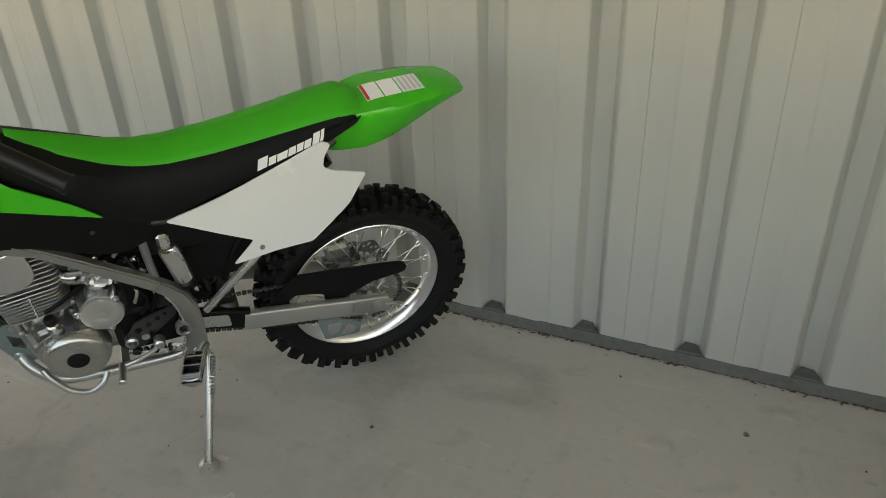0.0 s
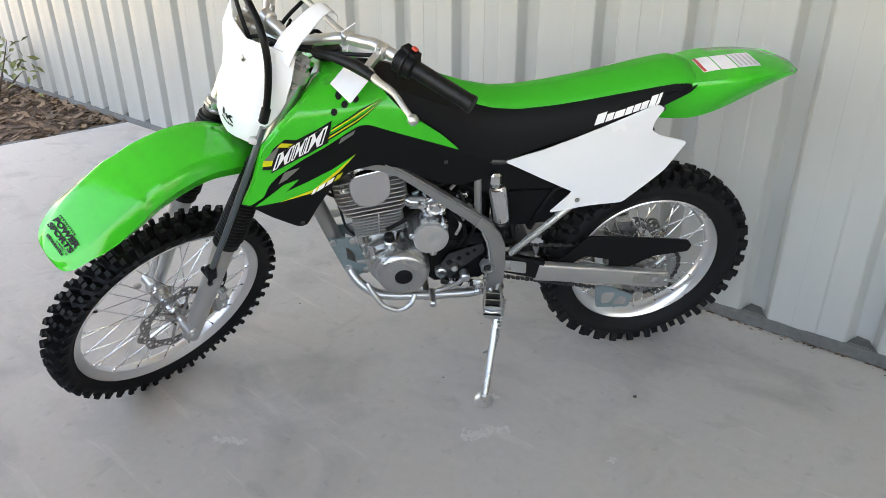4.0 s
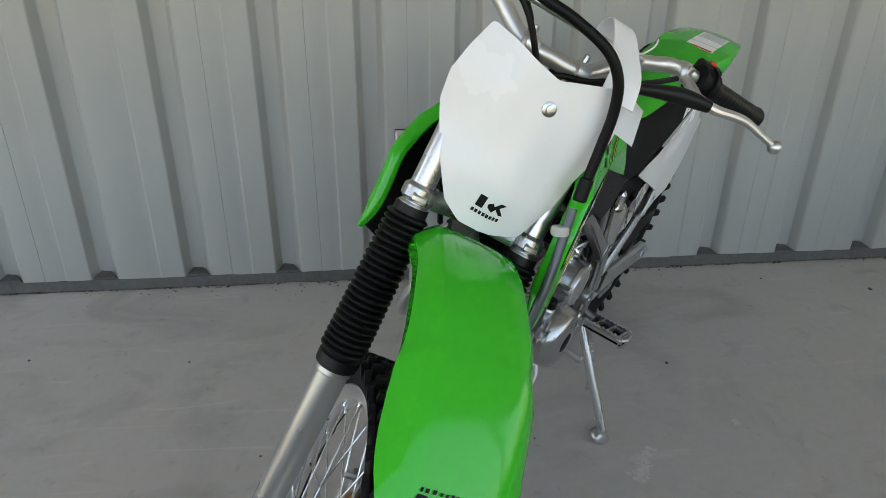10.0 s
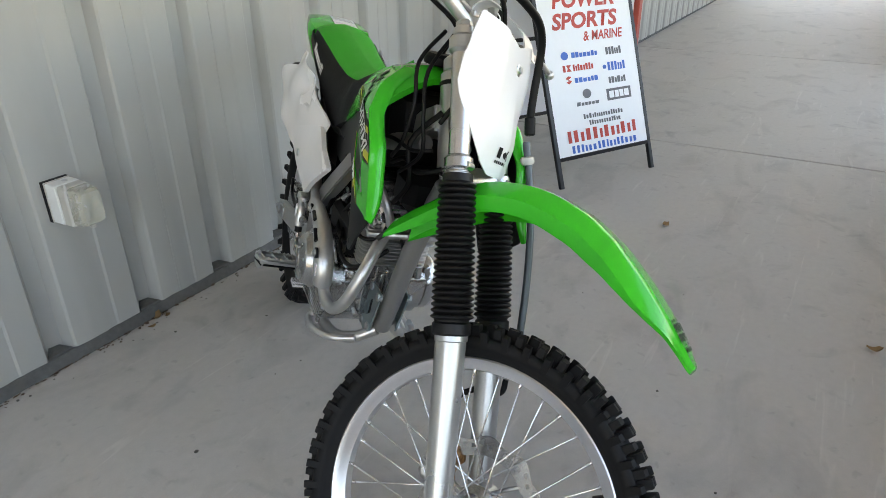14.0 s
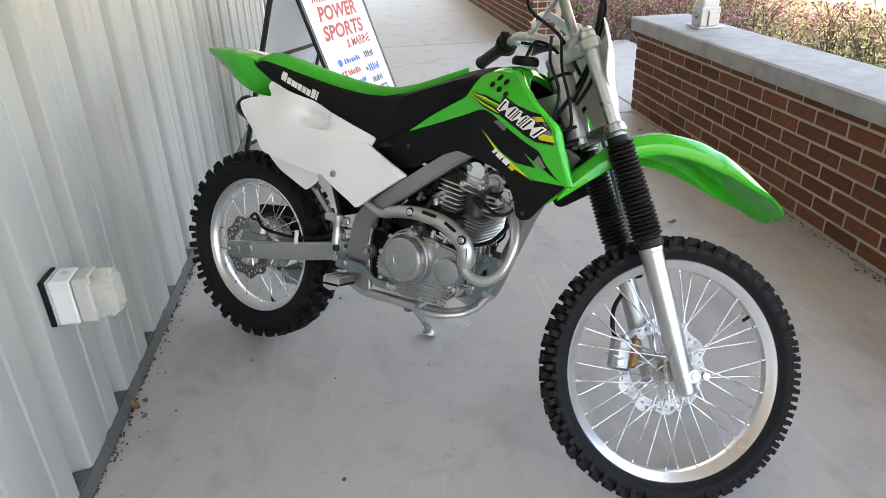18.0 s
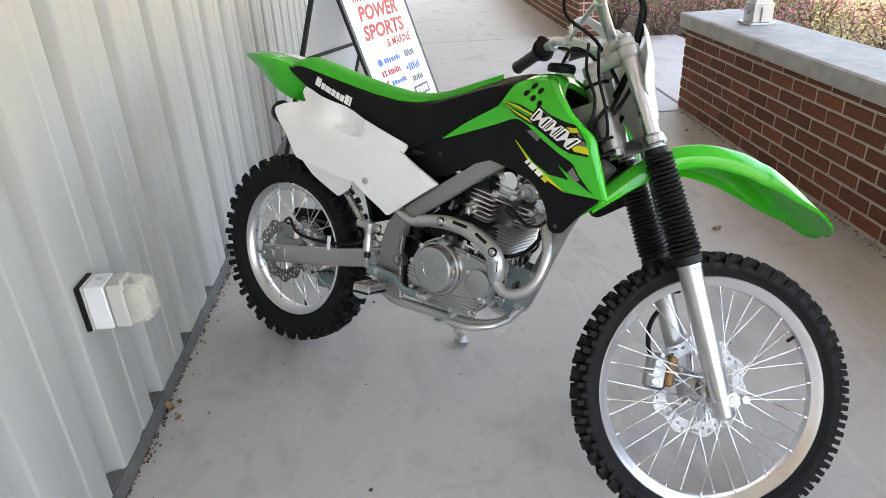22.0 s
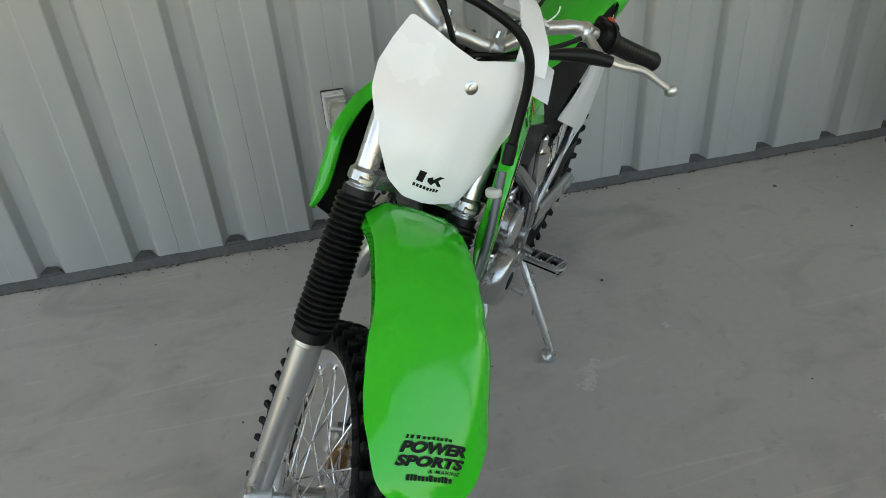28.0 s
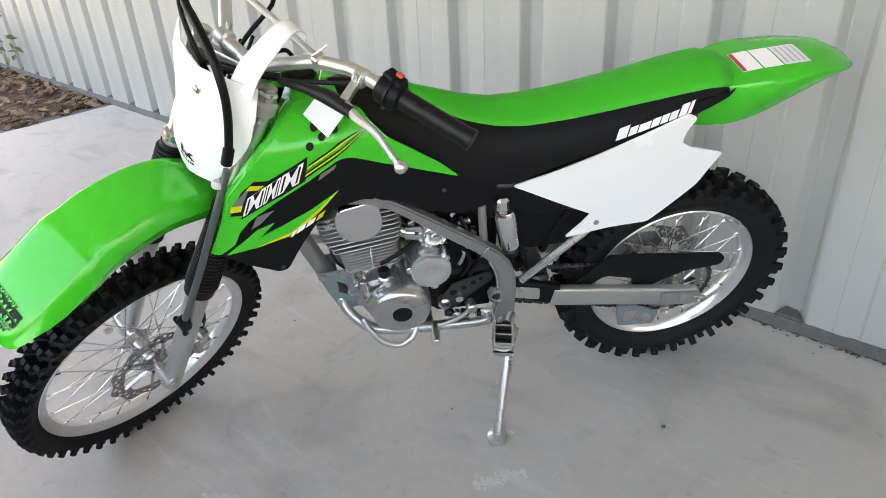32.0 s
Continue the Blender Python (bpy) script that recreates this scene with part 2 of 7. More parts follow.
def spline(pts, n=6, closed=False):
    """Catmull-Rom through points of any size."""
    pts = [np.array(p, float) for p in pts]
    k, out = len(pts), []
    for i in range(k if closed else k - 1):
        a, b, c, d = (pts[(i - 1) % k], pts[i], pts[(i + 1) % k], pts[(i + 2) % k]) if closed else (pts[max(i - 1, 0)], pts[i], pts[i + 1], pts[min(i + 2, k - 1)])
        for s in range(n):
            u = s / n
            out.append(0.5 * (2 * b + (c - a) * u + (2 * a - 5 * b + 4 * c - d) * u * u + (3 * b - a - 3 * c + d) * u**3))
    if not closed:
        out.append(pts[-1])
    return out


def bridge(bm, rings, closed_ring=True, cap=True):
    """Skin a row of equal rings of coordinates."""
    vs = [[bm.verts.new(tuple(p)) for p in r] for r in rings]
    for a, b in zip(vs, vs[1:]):
        k = len(a)
        for i in range(k if closed_ring else k - 1):
            j = (i + 1) % k
            bm.faces.new((a[i], a[j], b[j], b[i]))
    if cap and closed_ring:
        bm.faces.new(vs[0][::-1])
        bm.faces.new(vs[-1])
    return vs


def tube(pts, r, sides=12, smooth=6, bm=None, flat=None):
    """A swept tube; r one radius or one per given point; flat=(a, b) for a rounded box section."""
    bm = bm or bmesh.new()
    rs = list(r) if hasattr(r, "__len__") else [r] * len(pts)
    if smooth > 1 and len(pts) > 2:
        rs = [float(v[0]) for v in spline([(v,) for v in rs], smooth)]
        pts = spline(pts, smooth)
    pts = [Vector(p) for p in pts]
    rings, up = [], None
    for i, p in enumerate(pts):
        d = (pts[min(i + 1, len(pts) - 1)] - pts[max(i - 1, 0)]).normalized()
        if up is None:
            up = Vector((0, 1, 0)) if abs(d.y) < 0.9 else Vector((0, 0, 1))
        side = d.cross(up).normalized()
        up = side.cross(d).normalized()
        ring = []
        for k in range(sides):
            a = 2 * math.pi * k / sides
            c, s = math.cos(a), math.sin(a)
            if flat:
                c, s = math.copysign(abs(c) ** 0.35, c) * flat[0], math.copysign(abs(s) ** 0.35, s) * flat[1]
            else:
                c, s = c * rs[i], s * rs[i]
            ring.append(p + side * c + up * s)
        rings.append(ring)
    bridge(bm, rings)
    return bm


def lathe(profile, seg=48, m=None, bm=None, closed=False):
    """Turn (radius, height) pairs round z, then lay by m."""
    bm = bm or bmesh.new()
    m = m or Matrix()
    rows = []
    for r, z in profile:
        rows.append([bm.verts.new(m @ Vector((r * math.cos(2 * math.pi * k / seg), r * math.sin(2 * math.pi * k / seg), z))) for k in range(seg)])
    pairs = list(zip(rows, rows[1:])) + ([(rows[-1], rows[0])] if closed else [])
    for a, b in pairs:
        for k in range(seg):
            j = (k + 1) % seg
            bm.faces.new((a[k], a[j], b[j], b[k]))
    if not closed:
        for row in (rows[0], rows[-1]):
            bm.faces.new(row)
    return bm


def axis_y(x, y, z):
    """Lays a lathe's axis along +y, from (x, y, z)."""
    return Matrix.Translation((x, y, z)) @ Matrix.Rotation(radians(-90), 4, "X")


def along(a, b):
    """A frame at a whose z runs to b, and the length."""
    a, b = Vector(a), Vector(b)
    return Matrix.Translation(a) @ (b - a).to_track_quat("Z", "Y").to_matrix().to_4x4(), (b - a).length


def rod(a, b, r, sides=10, bm=None, r2=None):
    m, n = along(a, b)
    e = min(r, n) * 0.25
    r2 = r2 or r
    return lathe([(r - e, 0), (r, e), (r2, n - e), (r2 - e, n)], sides, m, bm)


def box(size, at=(0, 0, 0), bevel=0.003, m=None, bm=None):
    b2 = bmesh.new()
    bmesh.ops.create_cube(b2, size=1)
    bmesh.ops.scale(b2, vec=size, verts=b2.verts)
    if bevel:
        bmesh.ops.bevel(b2, geom=b2.edges, offset=min(bevel, min(size) * 0.45), segments=1, affect="EDGES")
    b2.transform((m or Matrix()) @ Matrix.Translation(at))
    if bm is None:
        return b2
    me = bpy.data.meshes.new("tmp")
    b2.to_mesh(me)
    b2.free()
    bm.from_mesh(me)
    bpy.data.meshes.remove(me)
    return bm


def sheet(outline, surface, thick=0.003, step=0.03, lift=0.0, out=None):
    """A curved panel: an outline in two axes (a, b), cut into a grid, laid by surface(a, b) -> place; the thickness goes inward."""
    bm = bmesh.new()
    bm.faces.new([bm.verts.new((a, b, 0)) for a, b in outline])
    if step:
        for ax in (0, 1):
            lo, hi = min(p[ax] for p in outline), max(p[ax] for p in outline)
            k = math.floor(lo / step) + 1
            while k * step < hi - 1e-4:
                co, no = [0, 0, 0], [0, 0, 0]
                co[ax], no[ax] = k * step, 1
                bmesh.ops.bisect_plane(bm, geom=bm.verts[:] + bm.edges[:] + bm.faces[:], plane_co=co, plane_no=no, dist=1e-5)
                k += 1
    e = 1e-4
    front, rear = [], []
    bm.verts.index_update()
    for v in bm.verts:
        a, b = v.co.x, v.co.y
        p = Vector(surface(a, b))
        no = (Vector(surface(a + e, b)) - p).cross(Vector(surface(a, b + e)) - p).normalized()
        if no.dot(Vector(out) if out else Vector((0, p.y, 0))) < 0:
            no = -no
        front.append(p + no * lift)
        rear.append(p + no * (lift - thick))
    done = bmesh.new()
    f = [done.verts.new(p) for p in front]
    r = [done.verts.new(p) for p in rear]
    for face in bm.faces:
        ix = [v.index for v in face.verts]
        done.faces.new([f[i] for i in ix])
        done.faces.new([r[i] for i in ix[::-1]])
    for ed in bm.edges:
        if len(ed.link_faces) == 1:
            i, j = ed.verts[0].index, ed.verts[1].index
            done.faces.new((f[i], f[j], r[j], r[i]))
    bm.free()
    return done


def rounded(pts, r=0.02, n=3):
    """Round the corners of a polygon by up to r."""
    out, k = [], len(pts)
    for i in range(k):
        p, a, b = Vector(pts[i]), Vector(pts[i - 1]), Vector(pts[(i + 1) % k])
        da, db = a - p, b - p
        q = min(r, da.length * 0.45, db.length * 0.45)
        s, e = p + da.normalized() * q, p + db.normalized() * q
        for j in range(n + 1):
            u = j / n
            out.append(tuple(s * (1 - u) ** 2 + p * 2 * u * (1 - u) + e * u * u))
    return out


def prism(outline, y0, y1, bevel=0.006):
    bm = bmesh.new()
    f = bm.faces.new([bm.verts.new((x, y0, z)) for x, z in outline])
    g = bmesh.ops.extrude_face_region(bm, geom=[f])
    bmesh.ops.translate(bm, verts=[v for v in g["geom"] if isinstance(v, bmesh.types.BMVert)], vec=(0, y1 - y0, 0))
    bmesh.ops.recalc_face_normals(bm, faces=bm.faces)
    ed = [e for e in bm.edges if len(e.link_faces) == 2 and e.calc_face_angle(0) > 0.8]
    bmesh.ops.bevel(bm, geom=ed, offset=bevel, segments=2, affect="EDGES")
    return bm


def glide(table):
    """A smooth step-wise function through (x, value) pairs."""
    xs, vs = [r[0] for r in table], [r[1] for r in table]
    return lambda x: float(np.interp(x, xs, vs))

# ---- setting ----
def wall_panel(x0, x1, z0, z1):
    """Ribbed steel siding: flat face at y = 0, trapezoid grooves set back, one small bead between two grooves."""
    bm = bmesh.new()
    prof = [(x0, 0.0)]
    k = math.floor((x0 - 0.220) / 0.3048) - 1
    while True:
        c = 0.220 + 0.3048 * k
        k += 1
        if c > x1 + 0.3:
            break
        for dx, dy in ((-0.046, 0), (-0.042, 0.003), (-0.026, 0.034), (-0.022, 0.036), (0.018, 0.036), (0.024, 0.034), (0.040, 0.006), (0.046, 0.001), (0.050, 0), (0.1135, 0), (0.115, 0.0016), (0.1165, 0), (0.145, 0), (0.162, 0.0032), (0.180, 0.0032), (0.187, 0)):
            if x0 < c + dx < x1:
                prof.append((c + dx, dy))
    prof.append((x1, 0.0))
    rows = [[bm.verts.new((x, y, z)) for x, y in prof] for z in (z0, z1)]
    back = [[bm.verts.new((x, y + 0.003, z)) for x, y in prof] for z in (z0, z1)]
    for i in range(len(prof) - 1):
        bm.faces.new((rows[0][i], rows[0][i + 1], rows[1][i + 1], rows[1][i]))
        bm.faces.new((back[0][i + 1], back[0][i], back[1][i], back[1][i + 1]))
    return bm


wall_north = part("wall_north", box((16.0, 0.12, 3.4), (3.0, 0.12, 1.7), 0), FLASHING)
wall_north.location = (-6.03, -0.035, 0)
tagged(wall_north, "off-white ribbed steel siding wall of the building", "wall", kind="structure")
DOOR0, DOOR1 = 3.0, 4.06
edges = [-11.0]
x = 0.335 - 0.9144 * 11
while x < DOOR0 - 0.3:
    edges.append(x)
    x += 0.9144
edges.append(DOOR0)


def siding(x0, x1, z0=0.030):
    ob = part("siding_panel", wall_panel(x0 + 0.0004, x1 - 0.0004, z0, 3.4), SIDING, wall_north, smooth=20)
    ob.location = (6.03, 0, 0)
    return ob


for a, b in zip(edges, edges[1:]):
    siding(a, b)
a = DOOR1 + 0.1
while a < 9.9:
    siding(a, a + 0.9144)
    a += 0.9144
# wall over the door, and the far end
ob = part("siding_panel", wall_panel(DOOR0 + 0.002, DOOR1 + 0.1, 2.25, 3.4), SIDING, wall_north, smooth=20)
ob.location = (6.03, 0, 0)
wall_far = part("wall_north_far", box((6.0, 0.12, 3.4), (0, 0, 1.7), 0), FLASHING)
wall_far.location = (7.06 + 0.1, 0.12, 0)
tagged(wall_far, "backing wall behind the siding past the door", "wall", kind="structure")

bm = bmesh.new()
rows = []
random.seed(4)
x = -11.0
while x < DOOR0:
    w = 0.006 * random.random()
    rows.append([(x, 0.0, 0.0), (x, -0.047 - w, 0.0), (x, -0.045 - w * 0.5, 0.010 + 0.003 * random.random()), (x, -0.037, 0.031 + 0.004 * random.random()), (x, 0.0, 0.029)])
    x += 0.06
bridge(bm, rows)
tagged(part("baseboard_flashing", bm, FLASHING, smooth=50), "weathered grey sealant and flashing along the wall's foot", "base flashing", kind="structure")
# closure plugs, one in the foot of each groove
plug = None
k = -36
while 0.220 + 0.3048 * k < DOOR0 - 0.1:
    c = 0.220 + 0.3048 * k
    k += 1
    if plug is None:
        bm = bmesh.new()
        bridge(bm, [[(-0.044, 0.002, 0.026), (-0.022, 0.034, 0.026), (0.022, 0.034, 0.026), (0.044, 0.002, 0.026)], [(-0.036, 0.004, 0.040), (-0.018, 0.034, 0.052), (0.014, 0.034, 0.048), (0.034, 0.004, 0.038)]])
        plug = part("closure_plug", bm, FLASHING, wall_north)
        first = plug
    else:
        plug = new("closure_plug", first.data)
        plug.parent = wall_north
    plug.location = (c + 6.03, 0, 0)

# ground, floor slabs, joints
ground = part("ground", box((400, 400, 0.2), (0, 0, -0.17), 0), DUSTY)
tagged(ground, "pale dry grass and straw ground beyond the beds", "ground", kind="structure")


def bed(name, x0, x1, y0, y1, label):
    bm = bmesh.new()
    nx, ny = int((x1 - x0) / 0.15), int((y1 - y0) / 0.15)
    g = [[bm.verts.new((x0 + (x1 - x0) * i / nx, y0 + (y1 - y0) * j / ny, -0.035 + 0.03 * noise.fractal((i * 0.3, j * 0.3, 7), 1, 2, 4))) for j in range(ny + 1)] for i in range(nx + 1)]
    for i in range(nx):
        for j in range(ny):
            bm.faces.new((g[i][j], g[i + 1][j], g[i + 1][j + 1], g[i][j + 1]))
    return tagged(part(name, bm, MULCH), label, "mulch bed", kind="structure")


bed("ground_bed_west", -13, -4.93, -6, 0.02, "brown bark mulch bed beside the wall")
bed("ground_bed_south", -9, 12, -7.5, -2.93, "brown bark mulch bed beyond the brick wall")
FLOOR = empty("floor", "smooth grey concrete walkway with stains and joints", "floor", kind="structure")
cuts = [-4.93, 1.345, 4.33, 11.5]
for x0, x1 in zip(cuts, cuts[1:]):
    bm = box((x1 - x0 - 0.012, 2.66, 0.3), ((x0 + x1) / 2, -1.31, -0.15), 0.006)
    part("slab", bm, CONCRETE, FLOOR)
part("slab", box((2.7, 0.95, 0.3), (2.72, -3.13, -0.152), 0.006), CONCRETE, FLOOR)
part("joint_filler", box((16.4, 2.6, 0.2), (3.2, -1.31, -0.106), 0), FLASHING, FLOOR)

# never in view: height, depth and white paint set for block and bounce of skylight
ceiling = part("ceiling", box((16.6, 3.75, 0.12), (3.2, -1.675, 2.81), 0), SOFFIT)
tagged(ceiling, "unseen white porch soffit over the walkway, added to shape the light", "ceiling", kind="structure")


# ---- brick parapets ----
def parapet(name, x0, x1, top, label, y_front=-2.60, depth=0.30):
    """A low brick wall with a concrete cap: a mortar core, bricks in running bond."""
    th = 0.57 if top is None else top
    core = part(name, box((x1 - x0 - 0.018, depth - 0.004, th + 0.05), ((x0 + x1) / 2, y_front - depth / 2 + 0.0006, th / 2 - 0.025), 0), MORTAR)
    return tagged(core, label, "brick wall", kind="structure")


B1 = parapet("wall_parapet", -4.9, 1.425, 0.51, "low red brick wall with pale mortar along the walkway")
B2 = parapet("wall_parapet_far", 4.12, 11.0, 0.51, "low red brick wall further along the walkway")


def cap(x0, x1, label):
    bm = bmesh.new()
    n = 24
    rings = []
    for i in range(n + 1):
        x = x0 + (x1 - x0) * i / n
        j = 0.003 * noise.noise((x * 4, 1, 0))
        rings.append([(x, -2.565 + j, 0.517), (x, -2.56 + j, 0.592), (x, -2.572 + j, 0.60), (x, -2.93, 0.602), (x, -2.945, 0.59), (x, -2.945, 0.512)])
    bridge(bm, rings)
    return tagged(part("wall_cap", bm, CAPSTONE, smooth=30), label, "concrete cap", kind="structure")


cap(-4.92, 1.455, "weathered grey concrete cap on the brick wall")
cap(4.09, 11.0, "grey concrete cap on the further brick wall")

# ---- the dirt bike: x ahead from the rear axle, y to its left, z up from the rear wheel's foot ----
BIKE = empty("dirt_bike", "green, white and black dirt bike leaning on its kickstand", "motorcycle", pose(-0.983, -0.367, 0.009, -14.16, 0, -130.27))
RAKE, TURN_L = radians(26.7), radians(41.4)
PIV = Vector((1.2457, 0, 0.266))
UP = Vector((-math.sin(RAKE), 0, math.cos(RAKE)))
FWD = Vector((math.cos(RAKE), 0, math.sin(RAKE)))
STEER = Matrix.Translation(PIV) @ Matrix.Rotation(TURN_L, 4, UP) @ Matrix.Translation(-PIV)


def bike(name, bm, material, label="", steer=False, parent=None, smooth=35):
    return part(name, bm, material, parent or BIKE, label, STEER if steer and parent is None else None, smooth)


def fork(s, y, off=0.052):
    """A point on a fork leg: s metres up from the axle's height, along the steering axis."""
    return PIV + UP * s + FWD * off + Vector((0, y, 0))


# wheels
def wheel(name, cx, cz, rim_r, tyre_r, tyre_w, rim_w, spokes, steer, label, knob_rows, flange, valve):
    rim_prof = [(rim_r, rim_w), (rim_r - 0.003, rim_w + 0.002), (rim_r - 0.010, rim_w - 0.002), (rim_r - 0.014, rim_w - 0.006), (rim_r - 0.022, rim_w * 0.45), (rim_r - 0.025, 0),
                (rim_r - 0.022, -rim_w * 0.45), (rim_r - 0.014, -rim_w + 0.006), (rim_r - 0.010, -rim_w + 0.002), (rim_r - 0.003, -rim_w - 0.002), (rim_r, -rim_w), (rim_r - 0.006, 0)]
    at = axis_y(cx, 0, cz)
    w = bike(name, lathe(rim_prof, 96, at, closed=True), RIM, label, steer)
    sub = lambda n, bm, mt, lb="", sm=35: part(n, bm, mt, w, lb, smooth=sm)
    hw, h = tyre_w / 2, tyre_r - rim_r
    tp = [(rim_r - 0.004, rim_w - 0.001), (rim_r + 0.006, rim_w + 0.004), (rim_r + h * 0.32, hw * 0.90), (rim_r + h * 0.52, hw * 0.93), (rim_r + h * 0.64, hw * 0.80), (tyre_r - 0.026, hw * 0.5), (tyre_r - 0.022, 0)]
    tp = [tuple(v) for v in spline(tp, 3)]
    tp = tp + [(r, -y) for r, y in tp[::-1][1:]]
    bm = lathe(tp + [(rim_r - 0.006, 0)], 120, at, closed=True)
    tyre = sub("tyre", bm, RUBBER, "black knobbly off-road tyre", 40)
    blocks = {}
    for i in range(knob_rows):
        spots = (-0.20, 0.20, -0.90, 0.90) if i % 2 == 0 else (-0.56, 0.56)
        for v in spots:
            if v not in blocks:
                q = abs(v)
                half = (0.17 if q < 0.4 else 0.21 if q < 0.7 else 0.11) * hw
                hh = 0.017 if q < 0.7 else 0.015
                r0 = tyre_r - 0.016 - (0.008 if q > 0.8 else 0.002 if q > 0.4 else 0)
                tilt = (0.6 if q > 0.8 else 0.22 if q > 0.4 else 0.0)
                da = (0.40 if q < 0.4 else 0.32) * 2 * math.pi / knob_rows
                kb, vs, sg = bmesh.new(), [], math.copysign(1, v)
                for rr, sh in ((r0 - 0.010, 1.08), (r0 + hh - 0.002, 0.92), (r0 + hh, 0.80)):
                    for sa, sy in ((-1, -1), (1, -1), (1, 1), (-1, 1)):
                        aa = sa * da * sh
                        yy = v * hw + sy * half * sh + tilt * (rr - r0) * 0.8 * sg
                        ra = rr - tilt * sy * sg * half * 0.9
                        vs.append(kb.verts.new((ra * math.cos(aa), ra * math.sin(aa), yy)))
                for a in (0, 4):
                    for p in range(4):
                        kb.faces.new([vs[a + p], vs[a + (p + 1) % 4], vs[a + 4 + (p + 1) % 4], vs[a + 4 + p]])
                kb.faces.new(vs[8:12])
                bmesh.ops.recalc_face_normals(kb, faces=kb.faces)
                blocks[v] = bpy.data.meshes.new("tread_block")
                kb.to_mesh(blocks[v])
                kb.free()
                blocks[v].materials.append(RUBBER)
            o = new("tread_block", blocks[v])
            o.parent = w
            o.matrix_basis = at @ Matrix.Rotation(2 * math.pi * (i + (0.35 if v > 0.3 else 0)) / knob_rows, 4, "Z")
    sub("hub", lathe([(0.012, -flange - 0.012), (0.030, -flange - 0.006), (0.034, -flange), (0.030, -flange + 0.004), (0.021, -flange + 0.012), (0.019, 0), (0.021, flange - 0.012), (0.030, flange - 0.004), (0.034, flange), (0.030, flange + 0.006), (0.012, flange + 0.012)], 32, at), CAST, "cast alloy hub")
    proto = {}
    for i in range(spokes):
        side = 1 if i % 2 else -1
        lead = 1 if (i // 2) % 2 else -1
        a = 2 * math.pi * (i + 0.5) / spokes
        key = (side, lead)
        if key not in proto:
            b = Vector((rim_r - 0.016, 0, side * rim_w * 0.3))
            hubang = lead * 0.95
            s = Vector((0.032 * math.cos(hubang), 0.032 * math.sin(hubang), side * flange))
            bm = rod(s, b, 0.0016, 6)
            rod(b + (s - b).normalized() * 0.016, b, 0.003, 6, bm)
            me = bpy.data.meshes.new("spoke")
            bm.to_mesh(me)
            bm.free()
            me.materials.append(CHROME)
            me.shade_smooth()
            proto[key] = me
        o = new("spoke", proto[key])
        o.parent = w
        o.matrix_basis = at @ Matrix.Rotation(a, 4, "Z")
    m2 = at @ Matrix.Rotation(valve, 4, "Z")
    sub("valve_stem", rod(m2 @ Vector((rim_r - 0.022, 0, 0)), m2 @ Vector((rim_r - 0.042, 0, 0)), 0.0042, 8), BLACK)
    return w, sub, at


def carrier(make, at, y, r_in, arms, material):
    """The arms between hub and disc, each a part."""
    for k in range(arms):
        a = 2 * math.pi * k / arms
        p = lambda r, da: at @ Vector((r * math.cos(a + da), r * math.sin(a + da), y + 0.0015))
        make("carrier_arm", tube([p(r_in + 0.004, 0.12), p((r_in + 0.03) / 2, 0.05), p(0.026, -0.1)], 0.004, 6, 3), material)


def disc(at, y, r_out, r_in, holes, material, waves=0):
    """A brake disc or sprocket carrier: a polar grid with holes, thickened."""
    bm = bmesh.new()
    nt, radii = 160, np.linspace(r_in, r_out, 6)
    g = []
    for i in range(nt):
        a = 2 * math.pi * i / nt
        wv = 0.0048 * math.cos(waves * a) if waves else 0
        g.append([bm.verts.new(at @ Vector(((r + (wv if j >= 4 else wv * 0.5 if j == 0 else 0)) * math.cos(a), (r + (wv if j >= 4 else 0)) * math.sin(a), y))) for j, r in enumerate(radii)])
    for i in range(nt):
        for j in range(5):
            if holes and j in (2, 3) and (i + (4 if j == 3 else 0)) % 8 in (0, 1):
                continue
            q = (i + 1) % nt
            bm.faces.new((g[i][j], g[q][j], g[q][j + 1], g[i][j + 1]))
    bmesh.ops.solidify(bm, geom=bm.faces[:], thickness=0.0035)
    return bm


FW_X, FW_Z, RW_Z = 1.295, 0.2906, 0.300
fw, fsub, fat = wheel("front_wheel", FW_X, FW_Z, 0.2520, 0.305, 0.076, 0.0215, 36, True, "silver spoked front wheel with alloy rim", 98, 0.034, -0.72)
fsub("brake_disc", disc(fat, 0.046, 0.110, 0.080, True, DISC, 10), DISC, "petal-shaped drilled steel brake disc")
carrier(fsub, fat, 0.046, 0.080, 6, DISC)
fsub("axle", rod((FW_X, -0.112, FW_Z), (FW_X, 0.116, FW_Z), 0.009), STEEL)
fsub("axle_nut", lathe([(0.012, 0), (0.013, 0.002), (0.013, 0.011), (0.009, 0.013)], 6, axis_y(FW_X, 0.100, FW_Z)), STEEL)
fsub("axle_nut", lathe([(0.009, 0), (0.010, 0.002), (0.010, 0.009), (0.006, 0.011)], 6, axis_y(FW_X + 0.034, -0.098, FW_Z + 0.004)), STEEL)
rw, rsub, rat = wheel("rear_wheel", 0, RW_Z, 0.2125, 0.296, 0.100, 0.027, 36, False, "silver spoked rear wheel with alloy rim", 64, 0.040, 1.25)
rsub("brake_disc", disc(rat, -0.058, 0.096, 0.058, True, DISC, 9), DISC, "drilled steel rear brake disc")
carrier(rsub, rat, -0.058, 0.058, 6, DISC)
rsub("sprocket", disc(rat, 0.052, 0.088, 0.055, True, STEEL, 0), STEEL, "steel chain sprocket")
carrier(rsub, rat, 0.052, 0.055, 5, STEEL)
rsub("axle", rod((0, -0.105, RW_Z), (0, 0.105, RW_Z), 0.009), STEEL)
